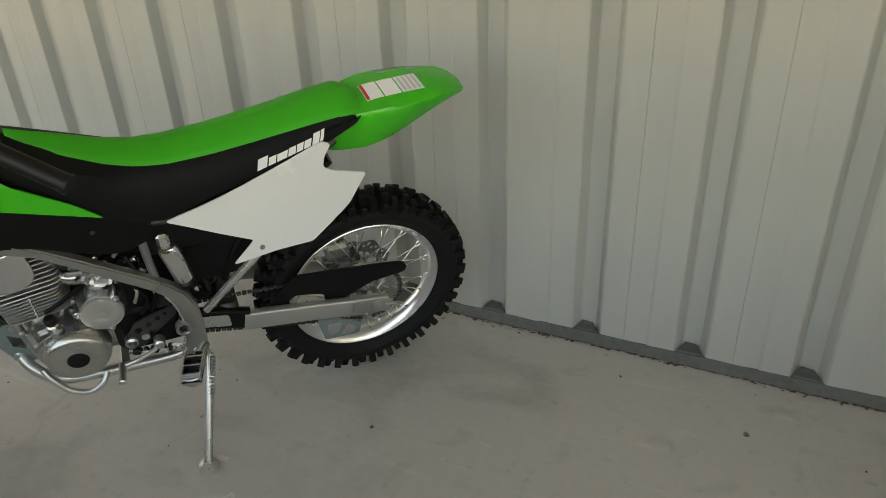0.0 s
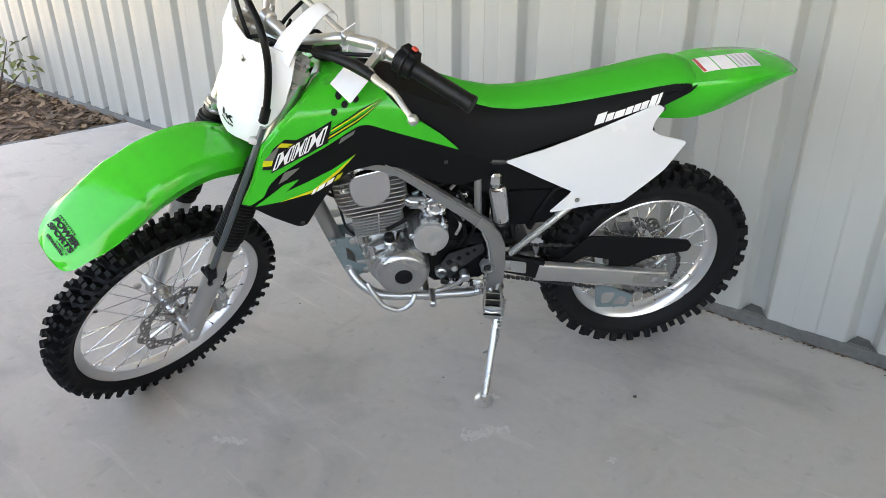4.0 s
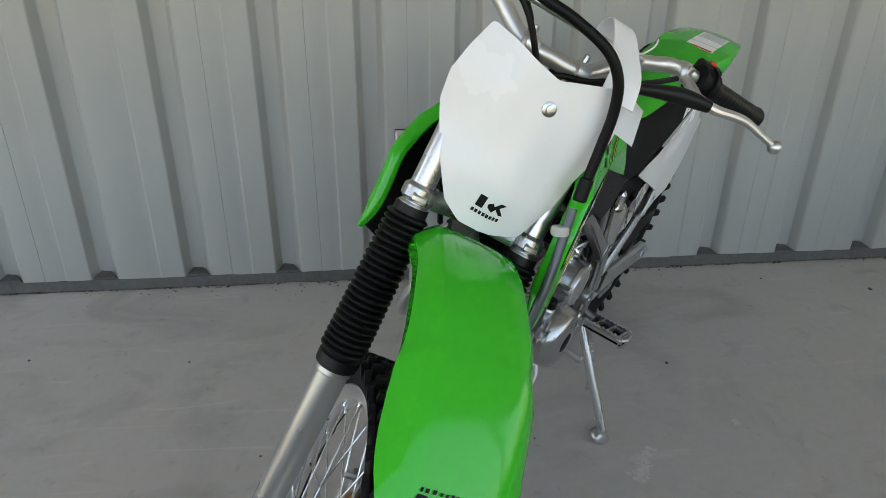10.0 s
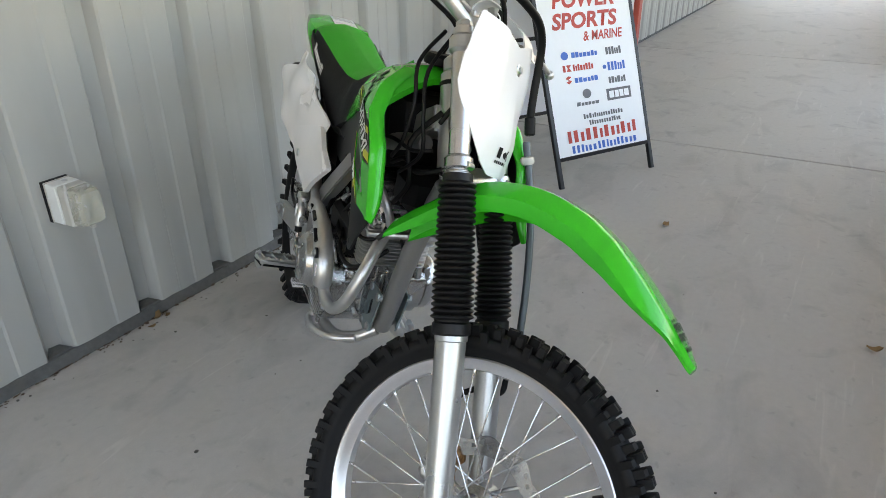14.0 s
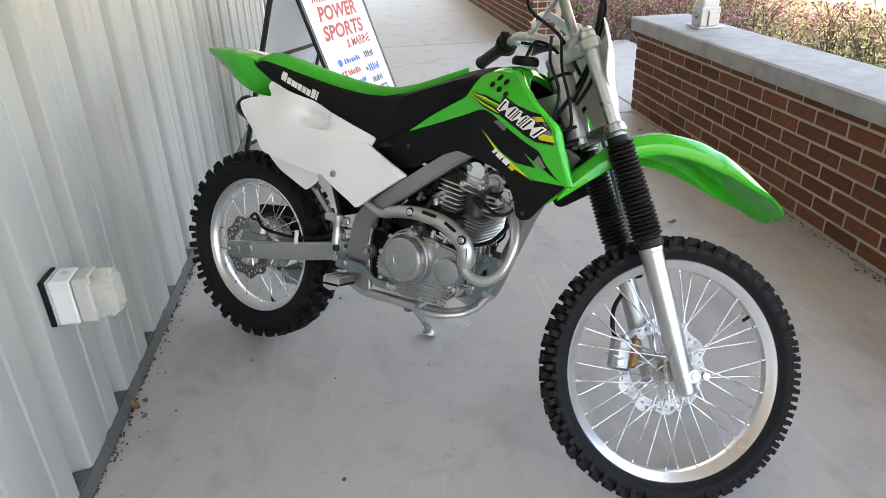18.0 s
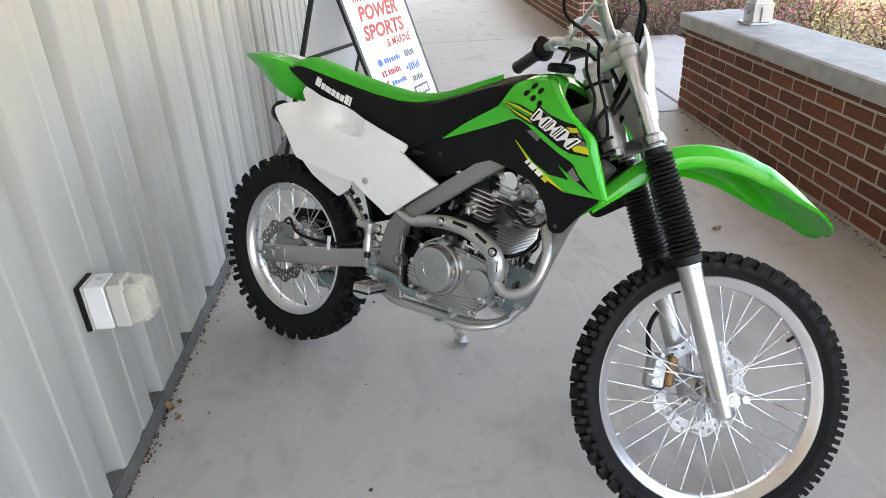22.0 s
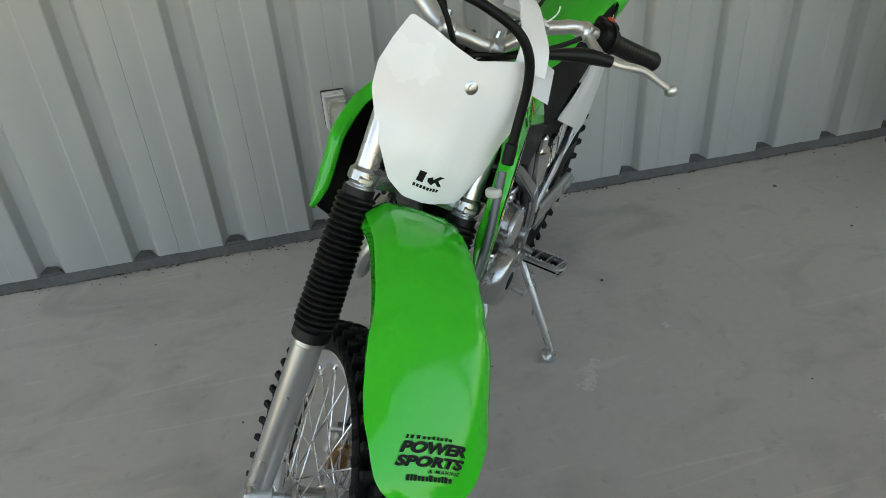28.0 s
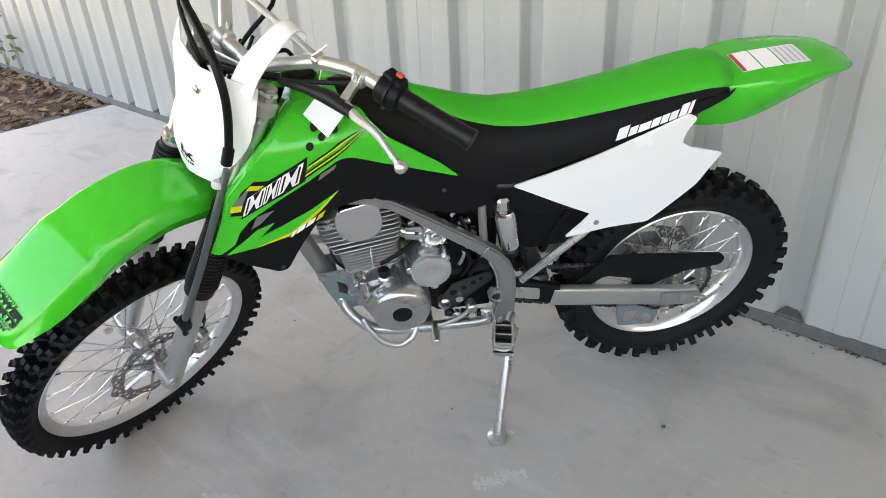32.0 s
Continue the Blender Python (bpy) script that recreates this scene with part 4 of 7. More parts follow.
WL = flank(1, [(0.45, 0.70, 0.101), (0.10, 0.83, 0.106), (0.28, 0.775, 0.106), (0.02, 0.73, 0.098), (0.16, 0.59, 0.112), (0.33, 0.57, 0.118), (0.25, 0.70, 0.112)])
left_out = [(0.453, 0.698), (0.376, 0.724), (0.288, 0.757), (0.190, 0.798), (0.120, 0.829), (0.100, 0.820), (0.116, 0.790), (0.119, 0.765), (0.095, 0.750), (0.020, 0.727), (0.062, 0.658), (0.155, 0.575), (0.240, 0.571), (0.336, 0.560), (0.284, 0.614)]
panel = bike("side_panel", sheet(rounded(left_out, 0.007, 2), scooped(WL, 0.277, 0.722, 0.98, -0.2, 0.066, 0.026, 0.003), 0.004, 0.012), WHITE, "white plastic left side panel")
part("panel_screw", lathe([(0.006, -0.002), (0.006, 0.001), (0.003, 0.002)], 12, axis_y(0.270, WL(0.27, 0.590).y + 0.001, 0.590)), GREYPAINT, panel)
WR = flank(-1, [(0.50, 0.705, 0.100), (0.14, 0.82, 0.100), (0.06, 0.74, 0.168), (0.15, 0.64, 0.168), (0.27, 0.58, 0.158), (0.40, 0.60, 0.140), (0.61, 0.64, 0.108), (0.47, 0.54, 0.122), (0.30, 0.70, 0.148), (0.20, 0.72, 0.160), (0.30, 0.77, 0.105)])
right_out = [(0.500, 0.706), (0.40, 0.743), (0.291, 0.777), (0.20, 0.797), (0.128, 0.814), (0.126, 0.797), (0.155, 0.775), (0.120, 0.770), (0.091, 0.764), (0.061, 0.750), (0.064, 0.735), (0.077, 0.712), (0.158, 0.624), (0.191, 0.616), (0.352, 0.590), (0.40, 0.605), (0.475, 0.650), (0.49, 0.69)]
panel = bike("side_panel", sheet(rounded(right_out, 0.008, 2), scooped(WR, 0.305, 0.728, 0.98, -0.2, 0.062, 0.028, 0.022), 0.004, 0.012), WHITE, "white plastic right side panel with a moulded scoop")
cover = [(0.480, 0.691), (0.443, 0.684), (0.328, 0.650), (0.318, 0.641), (0.364, 0.594), (0.473, 0.524), (0.610, 0.630)]
cov = bike("exhaust_side_cover", sheet(rounded(cover, 0.006, 2), WR, 0.012, 0.03, lift=0.012), WHITE, "white heat cover over the exhaust")
part("panel_screw", lathe([(0.009, 0.002), (0.009, -0.003), (0.005, -0.005)], 14, axis_y(0.403, WR(0.403, 0.603).y - 0.011, 0.603)), STEEL, cov)

# tank shrouds
WIDE = {1: glide([(0.45, 0.086), (0.55, 0.093), (0.76, 0.115), (0.845, 0.133), (0.97, 0.158), (1.025, 0.164)]), -1: glide([(0.45, 0.080), (0.55, 0.088), (0.81, 0.128), (0.87, 0.140), (0.965, 0.150), (1.04, 0.150)])}


def shroud_y(x, z, sgn):
    return WIDE[sgn](x) - 0.55 * max(0, z - 0.84) - 3.0 * max(0, z - 0.872) ** 1.4


def shroud(sgn, inset=0.0):
    return lambda x, z: Vector((x, sgn * (shroud_y(x, z, sgn) - inset), z))


SHROUD = {
    1: dict(
        green=[(0.558, 0.731), (0.600, 0.773), (0.653, 0.814), (0.697, 0.848), (0.718, 0.870), (0.735, 0.890), (0.790, 0.906), (0.845, 0.908), (0.862, 0.897), (0.894, 0.866), (0.923, 0.843), (0.957, 0.807), (0.975, 0.787), (0.985, 0.757), (1.000, 0.716), (1.026, 0.662), (1.018, 0.659), (0.988, 0.676), (0.974, 0.704), (0.952, 0.725), (0.900, 0.754), (0.850, 0.777), (0.800, 0.804), (0.778, 0.815), (0.757, 0.813), (0.710, 0.793)],
        crease=[(0.845, 0.908, 0.026), (0.862, 0.897, 0.026), (0.894, 0.866, 0.026), (0.923, 0.843, 0.026), (0.957, 0.807, 0.026), (0.975, 0.787, 0.026), (0.985, 0.757, 0.026), (1.0, 0.716, 0.026), (1.026, 0.662, 0.01)],
        black=[(0.480, 0.708), (0.560, 0.740), (0.710, 0.801), (0.757, 0.822), (0.780, 0.823), (0.850, 0.785), (0.952, 0.733), (0.990, 0.690), (1.020, 0.655), (0.983, 0.624), (0.924, 0.583), (0.906, 0.584), (0.879, 0.627), (0.862, 0.650), (0.835, 0.685), (0.800, 0.706), (0.745, 0.712), (0.690, 0.697), (0.615, 0.655), (0.556, 0.633), (0.500, 0.645), (0.478, 0.672)],
        flash=[(0.834, 0.835), (0.864, 0.820), (0.908, 0.802), (0.930, 0.807), (0.955, 0.790), (0.983, 0.744), (0.969, 0.742), (0.954, 0.742), (0.889, 0.765), (0.845, 0.786)],
        band=((0.9625, 0.739), (0.857, 0.785), (0.947, 0.776), (0.842, 0.826)),
        bars=([(0.947, 0.792), (0.938, 0.800), (0.905, 0.793), (0.921, 0.787)], [(0.981, 0.752), (0.977, 0.765), (0.958, 0.763), (0.963, 0.751)]),
        stripes=((0.846, 0.790), (0.834, 0.820), (0.724, 0.864)),
        wedge=[(0.791, 0.745), (0.844, 0.716), (0.896, 0.696), (0.942, 0.680), (0.912, 0.706), (0.945, 0.698), (1.010, 0.653), (0.951, 0.658), (0.882, 0.671), (0.826, 0.713)],
        edge=((0.958, 0.657), (0.882, 0.669), (0.826, 0.711), (0.789, 0.747)),
        small=((0.894, 0.660), (0.828, 0.693), (0.885, 0.677), (0.818, 0.710)),
        holes=((0.783, 0.868), (0.793, 0.884), (0.817, 0.877), (0.806, 0.861), (0.828, 0.850)),
        window=[(0.955, 0.703), (0.940, 0.729), (0.908, 0.735), (0.937, 0.711)], window2=[(0.818, 0.790), (0.824, 0.777), (0.792, 0.795), (0.788, 0.804)], screws=((0.588, 0.700), (0.915, 0.592))),
    -1: dict(
        green=[(0.589, 0.736), (0.655, 0.781), (0.707, 0.810), (0.757, 0.837), (0.767, 0.866), (0.776, 0.890), (0.800, 0.902), (0.837, 0.908), (0.856, 0.901), (0.902, 0.866), (0.932, 0.842), (0.963, 0.819), (0.990, 0.797), (1.004, 0.763), (1.024, 0.718), (1.040, 0.682), (1.033, 0.679), (1.008, 0.697), (0.981, 0.722), (0.965, 0.744), (0.935, 0.755), (0.890, 0.777), (0.838, 0.806), (0.812, 0.815), (0.793, 0.811), (0.760, 0.797), (0.700, 0.775), (0.650, 0.757)],
        crease=[(0.837, 0.908, 0.026), (0.856, 0.901, 0.026), (0.902, 0.866, 0.026), (0.932, 0.842, 0.026), (0.963, 0.819, 0.026), (0.99, 0.797, 0.026), (1.004, 0.763, 0.026), (1.024, 0.718, 0.024), (1.04, 0.682, 0.01)],
        black=[(0.480, 0.708), (0.560, 0.740), (0.650, 0.766), (0.760, 0.806), (0.812, 0.824), (0.845, 0.812), (0.935, 0.763), (0.990, 0.722), (1.035, 0.678), (0.993, 0.635), (0.962, 0.593), (0.938, 0.587), (0.924, 0.600), (0.919, 0.624), (0.905, 0.650), (0.873, 0.685), (0.805, 0.702), (0.745, 0.712), (0.690, 0.692), (0.615, 0.650), (0.560, 0.640), (0.510, 0.640), (0.482, 0.664)],
        flash=[(0.859, 0.847), (0.880, 0.837), (0.933, 0.824), (0.958, 0.821), (0.986, 0.792), (0.997, 0.761), (0.955, 0.762), (0.925, 0.772), (0.880, 0.795), (0.846, 0.811)],
        band=((0.846, 0.819), (0.950, 0.769), (0.866, 0.843), (0.978, 0.791)),
        bars=([(0.927, 0.813), (0.962, 0.815), (0.970, 0.806), (0.939, 0.803)], [(0.952, 0.781), (0.992, 0.780), (0.998, 0.766), (0.964, 0.768)]),
        stripes=((0.850, 0.806), (0.864, 0.832), (0.762, 0.847)),
        wedge=[(0.810, 0.769), (0.869, 0.728), (0.909, 0.710), (0.962, 0.707), (0.929, 0.734), (0.965, 0.714), (1.032, 0.680), (0.958, 0.681), (0.910, 0.699), (0.860, 0.727)],
        edge=((0.958, 0.679), (0.910, 0.697), (0.860, 0.725), (0.808, 0.771)),
        small=((0.842, 0.725), (0.904, 0.690), (0.855, 0.737), (0.916, 0.702)),
        holes=((0.816, 0.870), (0.826, 0.886), (0.850, 0.878), (0.839, 0.861), (0.861, 0.852)),
        window=[(0.839, 0.792), (0.862, 0.798), (0.882, 0.790), (0.871, 0.774)], window2=[(0.965, 0.735), (0.985, 0.712), (0.975, 0.706), (0.955, 0.722)], screws=((0.588, 0.700), (0.944, 0.604))),
}
for sgn in (1, -1):
    sur, inner, lay_on = shroud(sgn), shroud(sgn, 0.005), SHROUD[sgn]
    sh = bike("tank_shroud", sheet(rounded(lay_on["green"], 0.007, 2), sur, 0.004, 0.02), GREEN, "green plastic tank shroud with stripes and vent holes", smooth=50)
    bl = bike("tank_panel", sheet(rounded(lay_on["black"], 0.008, 2), inner, 0.004, 0.03), BLACK, "matte black lower tank panel", smooth=50)
    for px, pz in lay_on["screws"]:
        part("panel_screw", lathe([(0.0048, -0.003 * sgn), (0.0048, 0.001 * sgn), (0.0025, 0.002 * sgn)], 12, axis_y(px, sgn * (shroud_y(px, pz, sgn) - 0.0045), pz)), DARKSTEEL, bl)
    decal = lambda pts, mt, nm, lift: part(nm, sheet(pts, sur, 0.0004, 0.02, lift=lift), mt, sh, smooth=40)
    low = lambda pts, mt, nm, lift: part(nm, sheet(pts, inner, 0.0004, 0.02, lift=lift), mt, bl, smooth=40)
    part("lower_shroud_edge", sheet(rounded(lay_on["wedge"], 0.003, 2), inner, 0.0015, 0.02, lift=0.0018), GREEN, bl, "green stripe on the black panel", smooth=40)
    for hx, hz in lay_on["holes"]:
        decal([(hx + 0.0068 * math.cos(k * math.pi / 6), hz + 0.0068 * math.sin(k * math.pi / 6)) for k in range(12)], DECALBLACK, "vent_hole", 0.0008)
    # the front edge turns in towards the steering head
    bm = bmesh.new()
    bridge(bm, [[sur(x, z), sur(x, z) + Vector((0.006, -sgn * w * 0.25, 0.001)), sur(x, z) + Vector((0.010, -sgn * w * 0.7, -0.001)), sur(x, z) + Vector((0.006, -sgn * w, -0.004)), sur(x, z) + Vector((0.001, -sgn * w, -0.006)), sur(x, z) + Vector((0.002, -sgn * 0.005, -0.004))] for x, z, w in spline(lay_on["crease"], 4)])
    part("shroud_lip", bm, GREEN, sh, smooth=60)
    cx0, cz0 = 0.86, 0.80
    part("shroud_liner", sheet([(cx0 + (x - cx0) * 0.965, cz0 + (z - cz0) * 0.95) for x, z in lay_on["green"]], shroud(sgn, 0.011), 0.002, 0.03), BLACK, bl, "black inner side of the shroud", smooth=50)
    # dark flash, yellow bars, thin stripes, and three outlined blocks where the lettering stands
    decal(lay_on["flash"], DECALBLACK, "dark_flash", 0.0008)
    decal([lay_on["bars"][0][1], lay_on["bars"][0][0], lay_on["bars"][1][1], lay_on["bars"][1][2]] if sgn > 0 else [lay_on["bars"][0][1], lay_on["bars"][0][2], lay_on["bars"][1][0], lay_on["bars"][1][1]], DECALGREY, "grey_bar", 0.0011)
    for pts in lay_on["bars"]:
        decal(pts, YELLOW, "yellow_bar", 0.0015)
    lo, hi, tip = lay_on["stripes"]
    for k, mt in enumerate((DECALBLACK, YELLOW, DECALBLACK, GREEN, YELLOW, DECALBLACK)):
        if mt is GREEN:
            continue
        mixed = lambda q: (lo[0] + (hi[0] - lo[0]) * q, lo[1] + (hi[1] - lo[1]) * q)
        (xa, za), (xb, zb) = mixed(k / 6), mixed((k + 0.72) / 6)
        bow = lambda x, z, q: ((x + tip[0]) / 2, (z + tip[1]) / 2 - 0.006 + 0.002 * q)
        decal([(xa, za), (xb, zb), bow(xb, zb, k + 0.7), (tip[0], tip[1] - 0.001 + 0.0005 * k), bow(xa, za, k)], mt, "stripe", 0.0011 + 0.0001 * k)

    def spot(frame4, u, v):
        """Bilinear on four corners: near low, far low, near high, far high along the reading direction."""
        (ax, az), (bx, bz), (cx, cz), (dx, dz) = frame4
        return ((ax * (1 - u) + bx * u) * (1 - v) + (cx * (1 - u) + dx * u) * v, (az * (1 - u) + bz * u) * (1 - v) + (cz * (1 - u) + dz * u) * v)

    def block(frame4, make, pts, mt, nm, lift):
        make([spot(frame4, u, v) for u, v in pts], mt, nm, lift)
    for u0, u1 in ((0.0, 0.34), (0.36, 0.60), (0.62, 1.0)):
        w = u1 - u0
        block(lay_on["band"], decal, [(u0 - 0.02, -0.12), (u1 + 0.02, -0.12), (u1 + 0.02, 1.12), (u0 - 0.02, 1.12)], DECALBLACK, "dark_edge", 0.0015)
        block(lay_on["band"], decal, [(u0, 0.0), (u1, 0.0), (u1, 1.0), (u0, 1.0)], DECALWHITE, "pale_block", 0.0019)
        block(lay_on["band"], decal, [(u0 + 0.30 * w, 1.0), (u0 + 0.74 * w, 1.0), (u0 + 0.50 * w, 0.56)], DECALBLACK, "dark_notch", 0.0024)
        block(lay_on["band"], decal, [(u0 + 0.26 * w, 0.0), (u0 + 0.70 * w, 0.0), (u0 + 0.50 * w, 0.44)], DECALBLACK, "dark_notch", 0.0024)
        block(lay_on["band"], decal, [(u0 + 0.10 * w, 0.10), (u0 + 0.20 * w, 0.10), (u0 + 0.20 * w, 0.90), (u0 + 0.10 * w, 0.90)], DECALBLACK, "dark_bar", 0.0028)
        block(lay_on["band"], decal, [(u0 + 0.80 * w, 0.10), (u0 + 0.90 * w, 0.10), (u0 + 0.90 * w, 0.90), (u0 + 0.80 * w, 0.90)], DECALBLACK, "dark_bar", 0.0028)
    low(lay_on["window"], DECALGREY, "grey_window", 0.0026)
    low(lay_on["window2"], DECALGREY, "grey_window", 0.0026)
    (a0, b0), (a1, b1), (a2, b2), (a3, b3) = lay_on["edge"]
    low([(a0, b0), (a1, b1), (a2, b2), (a3, b3), (a2 + 0.002, b2 + 0.006), (a1 + 0.002, b1 + 0.007)], YELLOW, "yellow_stripe", 0.0028)
    for k, (u0, u1) in enumerate(((0.03, 0.14), (0.21, 0.44), (0.50, 0.73), (0.80, 1.0))):
        block(lay_on["small"], low, [(u0, 0.12), (u1, 0.12), (u1, 0.88), (u0, 0.88)], YELLOW if k == 3 else DECALWHITE, "lettering_bar", 0.0032)

# tank under the shrouds, and its cap
bm = bmesh.new()
rings = []
for k in range(25):
    u = -1 + k / 12
    front = 0.864 + 0.046 * min(1, abs(u)) ** 1.6
    ring = []
    for v in np.linspace(0, 1, 9):
        x = 0.745 + v * (front - 0.745)
        w = 0.062 + 0.020 * min(1, (x - 0.745) / 0.06) + 0.030 * min(1, max(0, (x - 0.840) / 0.065))
        ring.append((x, u * w, 0.886 + 0.034 * math.sin(min(1, (x - 0.745) / 0.075) * math.pi / 2) - 0.016 * u * u - 0.7 * max(0, x - 0.845) - 0.006 * v))
    rings.append(ring + [(x - 0.003, y * 0.98, z - 0.012) for x, y, z in ring[::-1]])
bridge(bm, rings)
tank = bike("tank_cover", bm, GREEN, "green tank top joining the shrouds", smooth=60)
part("filler_cap", lathe([(0.030, 0), (0.032, 0.004), (0.032, 0.014), (0.027, 0.020), (0.012, 0.021)], 24, Matrix.Translation((0.835, 0, 0.920))), BLACK, tank, "black fuel filler cap")
part("vent_hose", tube([(0.835, 0, 0.94), (0.85, 0.01, 0.975), (0.89, 0.02, 0.965), (0.93, 0.015, 0.93)], 0.004, 8, 5), BLACK, tank)
bm = bmesh.new()
bridge(bm, [[(x, a, z) for a, z in ((-w, z1), (w, z1), (w * 0.8, z0), (-w * 0.8, z0))] for x, w, z0, z1 in ((0.60, 0.07, 0.70, 0.80), (0.76, 0.085, 0.70, 0.86), (0.845, 0.085, 0.72, 0.865), (0.865, 0.06, 0.73, 0.85))])
bike("fuel_tank", bm, BLACK, "black fuel tank under the cover")

# fender lettering, as plain bars
def on_fender(u, b):
    """u across to the bike's left, b back from the tip, on the fender's crown."""
    x = 1.4630 - b
    return Vector((x, u - 0.005, fbase(x) + 0.0022 + float(np.interp(abs(u), [0, 0.020, 0.040, 0.048, 0.051, 0.055, 0.064], [0.0060, 0.0052, 0.0038, 0.0034, 0.0020, -0.0040, -0.0105]))))


letter_bars(10, -0.038, 0.026, 0.031, 0.0345, on_fender, DECALBLACK, fender, "lettering_bar", 0.5, 0.2)
words("POWER", -0.044, 0.044, 0.018, 0.029, on_fender, DECALBLACK, fender, 0.45, 0.055)
words("SPORTS", -0.048, 0.040, 0.006, 0.016, on_fender, DECALBLACK, fender, 0.45, 0.055)
words("& MARINE", -0.004, 0.038, 0.0008, 0.0042, on_fender, DECALBLACK, fender, 0.3, 0.01)
letter_bars(12, -0.030, 0.031, -0.0065, -0.001, on_fender, DECALBLACK, fender, "lettering_bar", 0.28, 0.0)

# frame
frame_ob = bike("frame", tube([(0.985, 0, 0.735), (0.94, 0, 0.655), (0.902, 0, 0.580), (0.866, 0, 0.480), (0.842, 0, 0.41), (0.822, 0, 0.36)], 0.020, 14, 5), GREYPAINT, "grey painted tubular steel frame")
fr = lambda n, bm, mt, lb="", sm=35: part(n, bm, mt, frame_ob, lb, smooth=sm)
for sgn in (1, -1):
    rear = [(0.775, 0.735), (0.722, 0.714), (0.665, 0.676), (0.590, 0.620), (0.520, 0.567), (0.474, 0.529), (0.446, 0.495), (0.431, 0.454), (0.427, 0.405), (0.426, 0.340), (0.432, 0.298)]
    fore = [(0.790, 0.700), (0.745, 0.694), (0.700, 0.676), (0.656, 0.642), (0.594, 0.590), (0.520, 0.531), (0.490, 0.500), (0.474, 0.462), (0.466, 0.405), (0.474, 0.345), (0.486, 0.298)]
    if sgn < 0:
        rear = [(0.800, 0.772), (0.740, 0.726), (0.676, 0.678), (0.603, 0.626), (0.537, 0.577), (0.474, 0.528), (0.451, 0.498), (0.437, 0.457), (0.433, 0.405), (0.432, 0.340), (0.436, 0.298)]
        fore = [(0.830, 0.738), (0.751, 0.684), (0.687, 0.638), (0.631, 0.595), (0.560, 0.542), (0.518, 0.506), (0.503, 0.474), (0.499, 0.440), (0.500, 0.400), (0.506, 0.345), (0.512, 0.298)]
    fr("side_spar", prism(rounded(rear + fore[::-1], 0.012, 2), 0.080 * sgn, 0.1065 * sgn, 0.004), GREYPAINT, "grey painted steel side spar with a flat knee", 30)
    fr("spar_head", tube([(0.94, 0.036 * sgn, 0.795), (0.86, 0.060 * sgn, 0.775), (0.775, 0.084 * sgn, 0.735)], 0.016, 12, 5), GREYPAINT, "", 60)
    fr("knee_lip", tube([(x + 0.001, 0.099 * sgn, z) for x, z in fore[6:]], 0.0045, 10, 4), SILVER, "bright rounded inner lip", 60)
    if sgn > 0:
        fr("weld_bead", tube([(0.512, 0.107, 0.522), (0.505, 0.1075, 0.535), (0.494, 0.107, 0.548)], 0.002, 6, 3), GREYPAINT)
    bx, by, bz = (0.470, 0.098, 0.389) if sgn > 0 else (0.497, -0.098, 0.407)
    side_turn = axis_y(bx, by, bz) if sgn > 0 else Matrix.Translation((bx, by, bz)) @ Matrix.Rotation(radians(90), 4, "X")
    fr("pivot_boss", lathe([(0.0195, -0.012), (0.0195, 0.008), (0.018, 0.0105), (0.0145, 0.0105), (0.0125, 0.008), (0.0125, 0.0)], 28, side_turn), GREYPAINT)
    fr("pivot_hole", lathe([(0.0128, 0.001), (0.0128, 0.0025)], 20, side_turn), BLACK)
    fr("pivot_bolt", lathe([(0.0095, 0.001), (0.0095, 0.007 if sgn > 0 else 0.013), (0.006, 0.008 if sgn > 0 else 0.014)], 6, side_turn), DARKSTEEL if sgn > 0 else STEEL, "", 15)
    side = [(0.826, 0.014, 0.372), (0.808, 0.045, 0.338), (0.770, 0.072, 0.312), (0.72, 0.082, 0.299), (0.60, 0.085, 0.294), (0.50, 0.088, 0.296), (0.444, 0.090, 0.316)]
    if sgn < 0:
        side = [(0.824, 0.010, 0.352), (0.806, 0.050, 0.322), (0.765, 0.084, 0.305), (0.685, 0.098, 0.301), (0.567, 0.099, 0.297), (0.490, 0.097, 0.295), (0.444, 0.092, 0.312)]
    fr("cradle_tube", tube([(x, y * sgn, z) for x, y, z in side], 0.0125, 14, 5), SILVER)
    if sgn > 0:
        fr("engine_guard", tube([(0.778, 0.080 * sgn, 0.345), (0.764, 0.096 * sgn, 0.322), (0.738, 0.106 * sgn, 0.287), (0.700, 0.109 * sgn, 0.270), (0.669, 0.104 * sgn, 0.284), (0.656, 0.090 * sgn, 0.304)], 0.0070, 12, 5), EXHAUST)
    else:
        fr("engine_guard", tube([(0.692, -0.100, 0.318), (0.686, -0.116, 0.311), (0.695, -0.128, 0.302), (0.745, -0.126, 0.304), (0.795, -0.098, 0.314), (0.818, -0.052, 0.326)], 0.0085, 12, 5), EXHAUST)
    mount = [(0.866, 0.455), (0.806, 0.458), (0.786, 0.415), (0.766, 0.345), (0.800, 0.336), (0.832, 0.352), (0.850, 0.400)]
    eye = [(0.826, 0.428), (0.803, 0.412), (0.798, 0.374), (0.824, 0.392)]
    bm = bmesh.new()
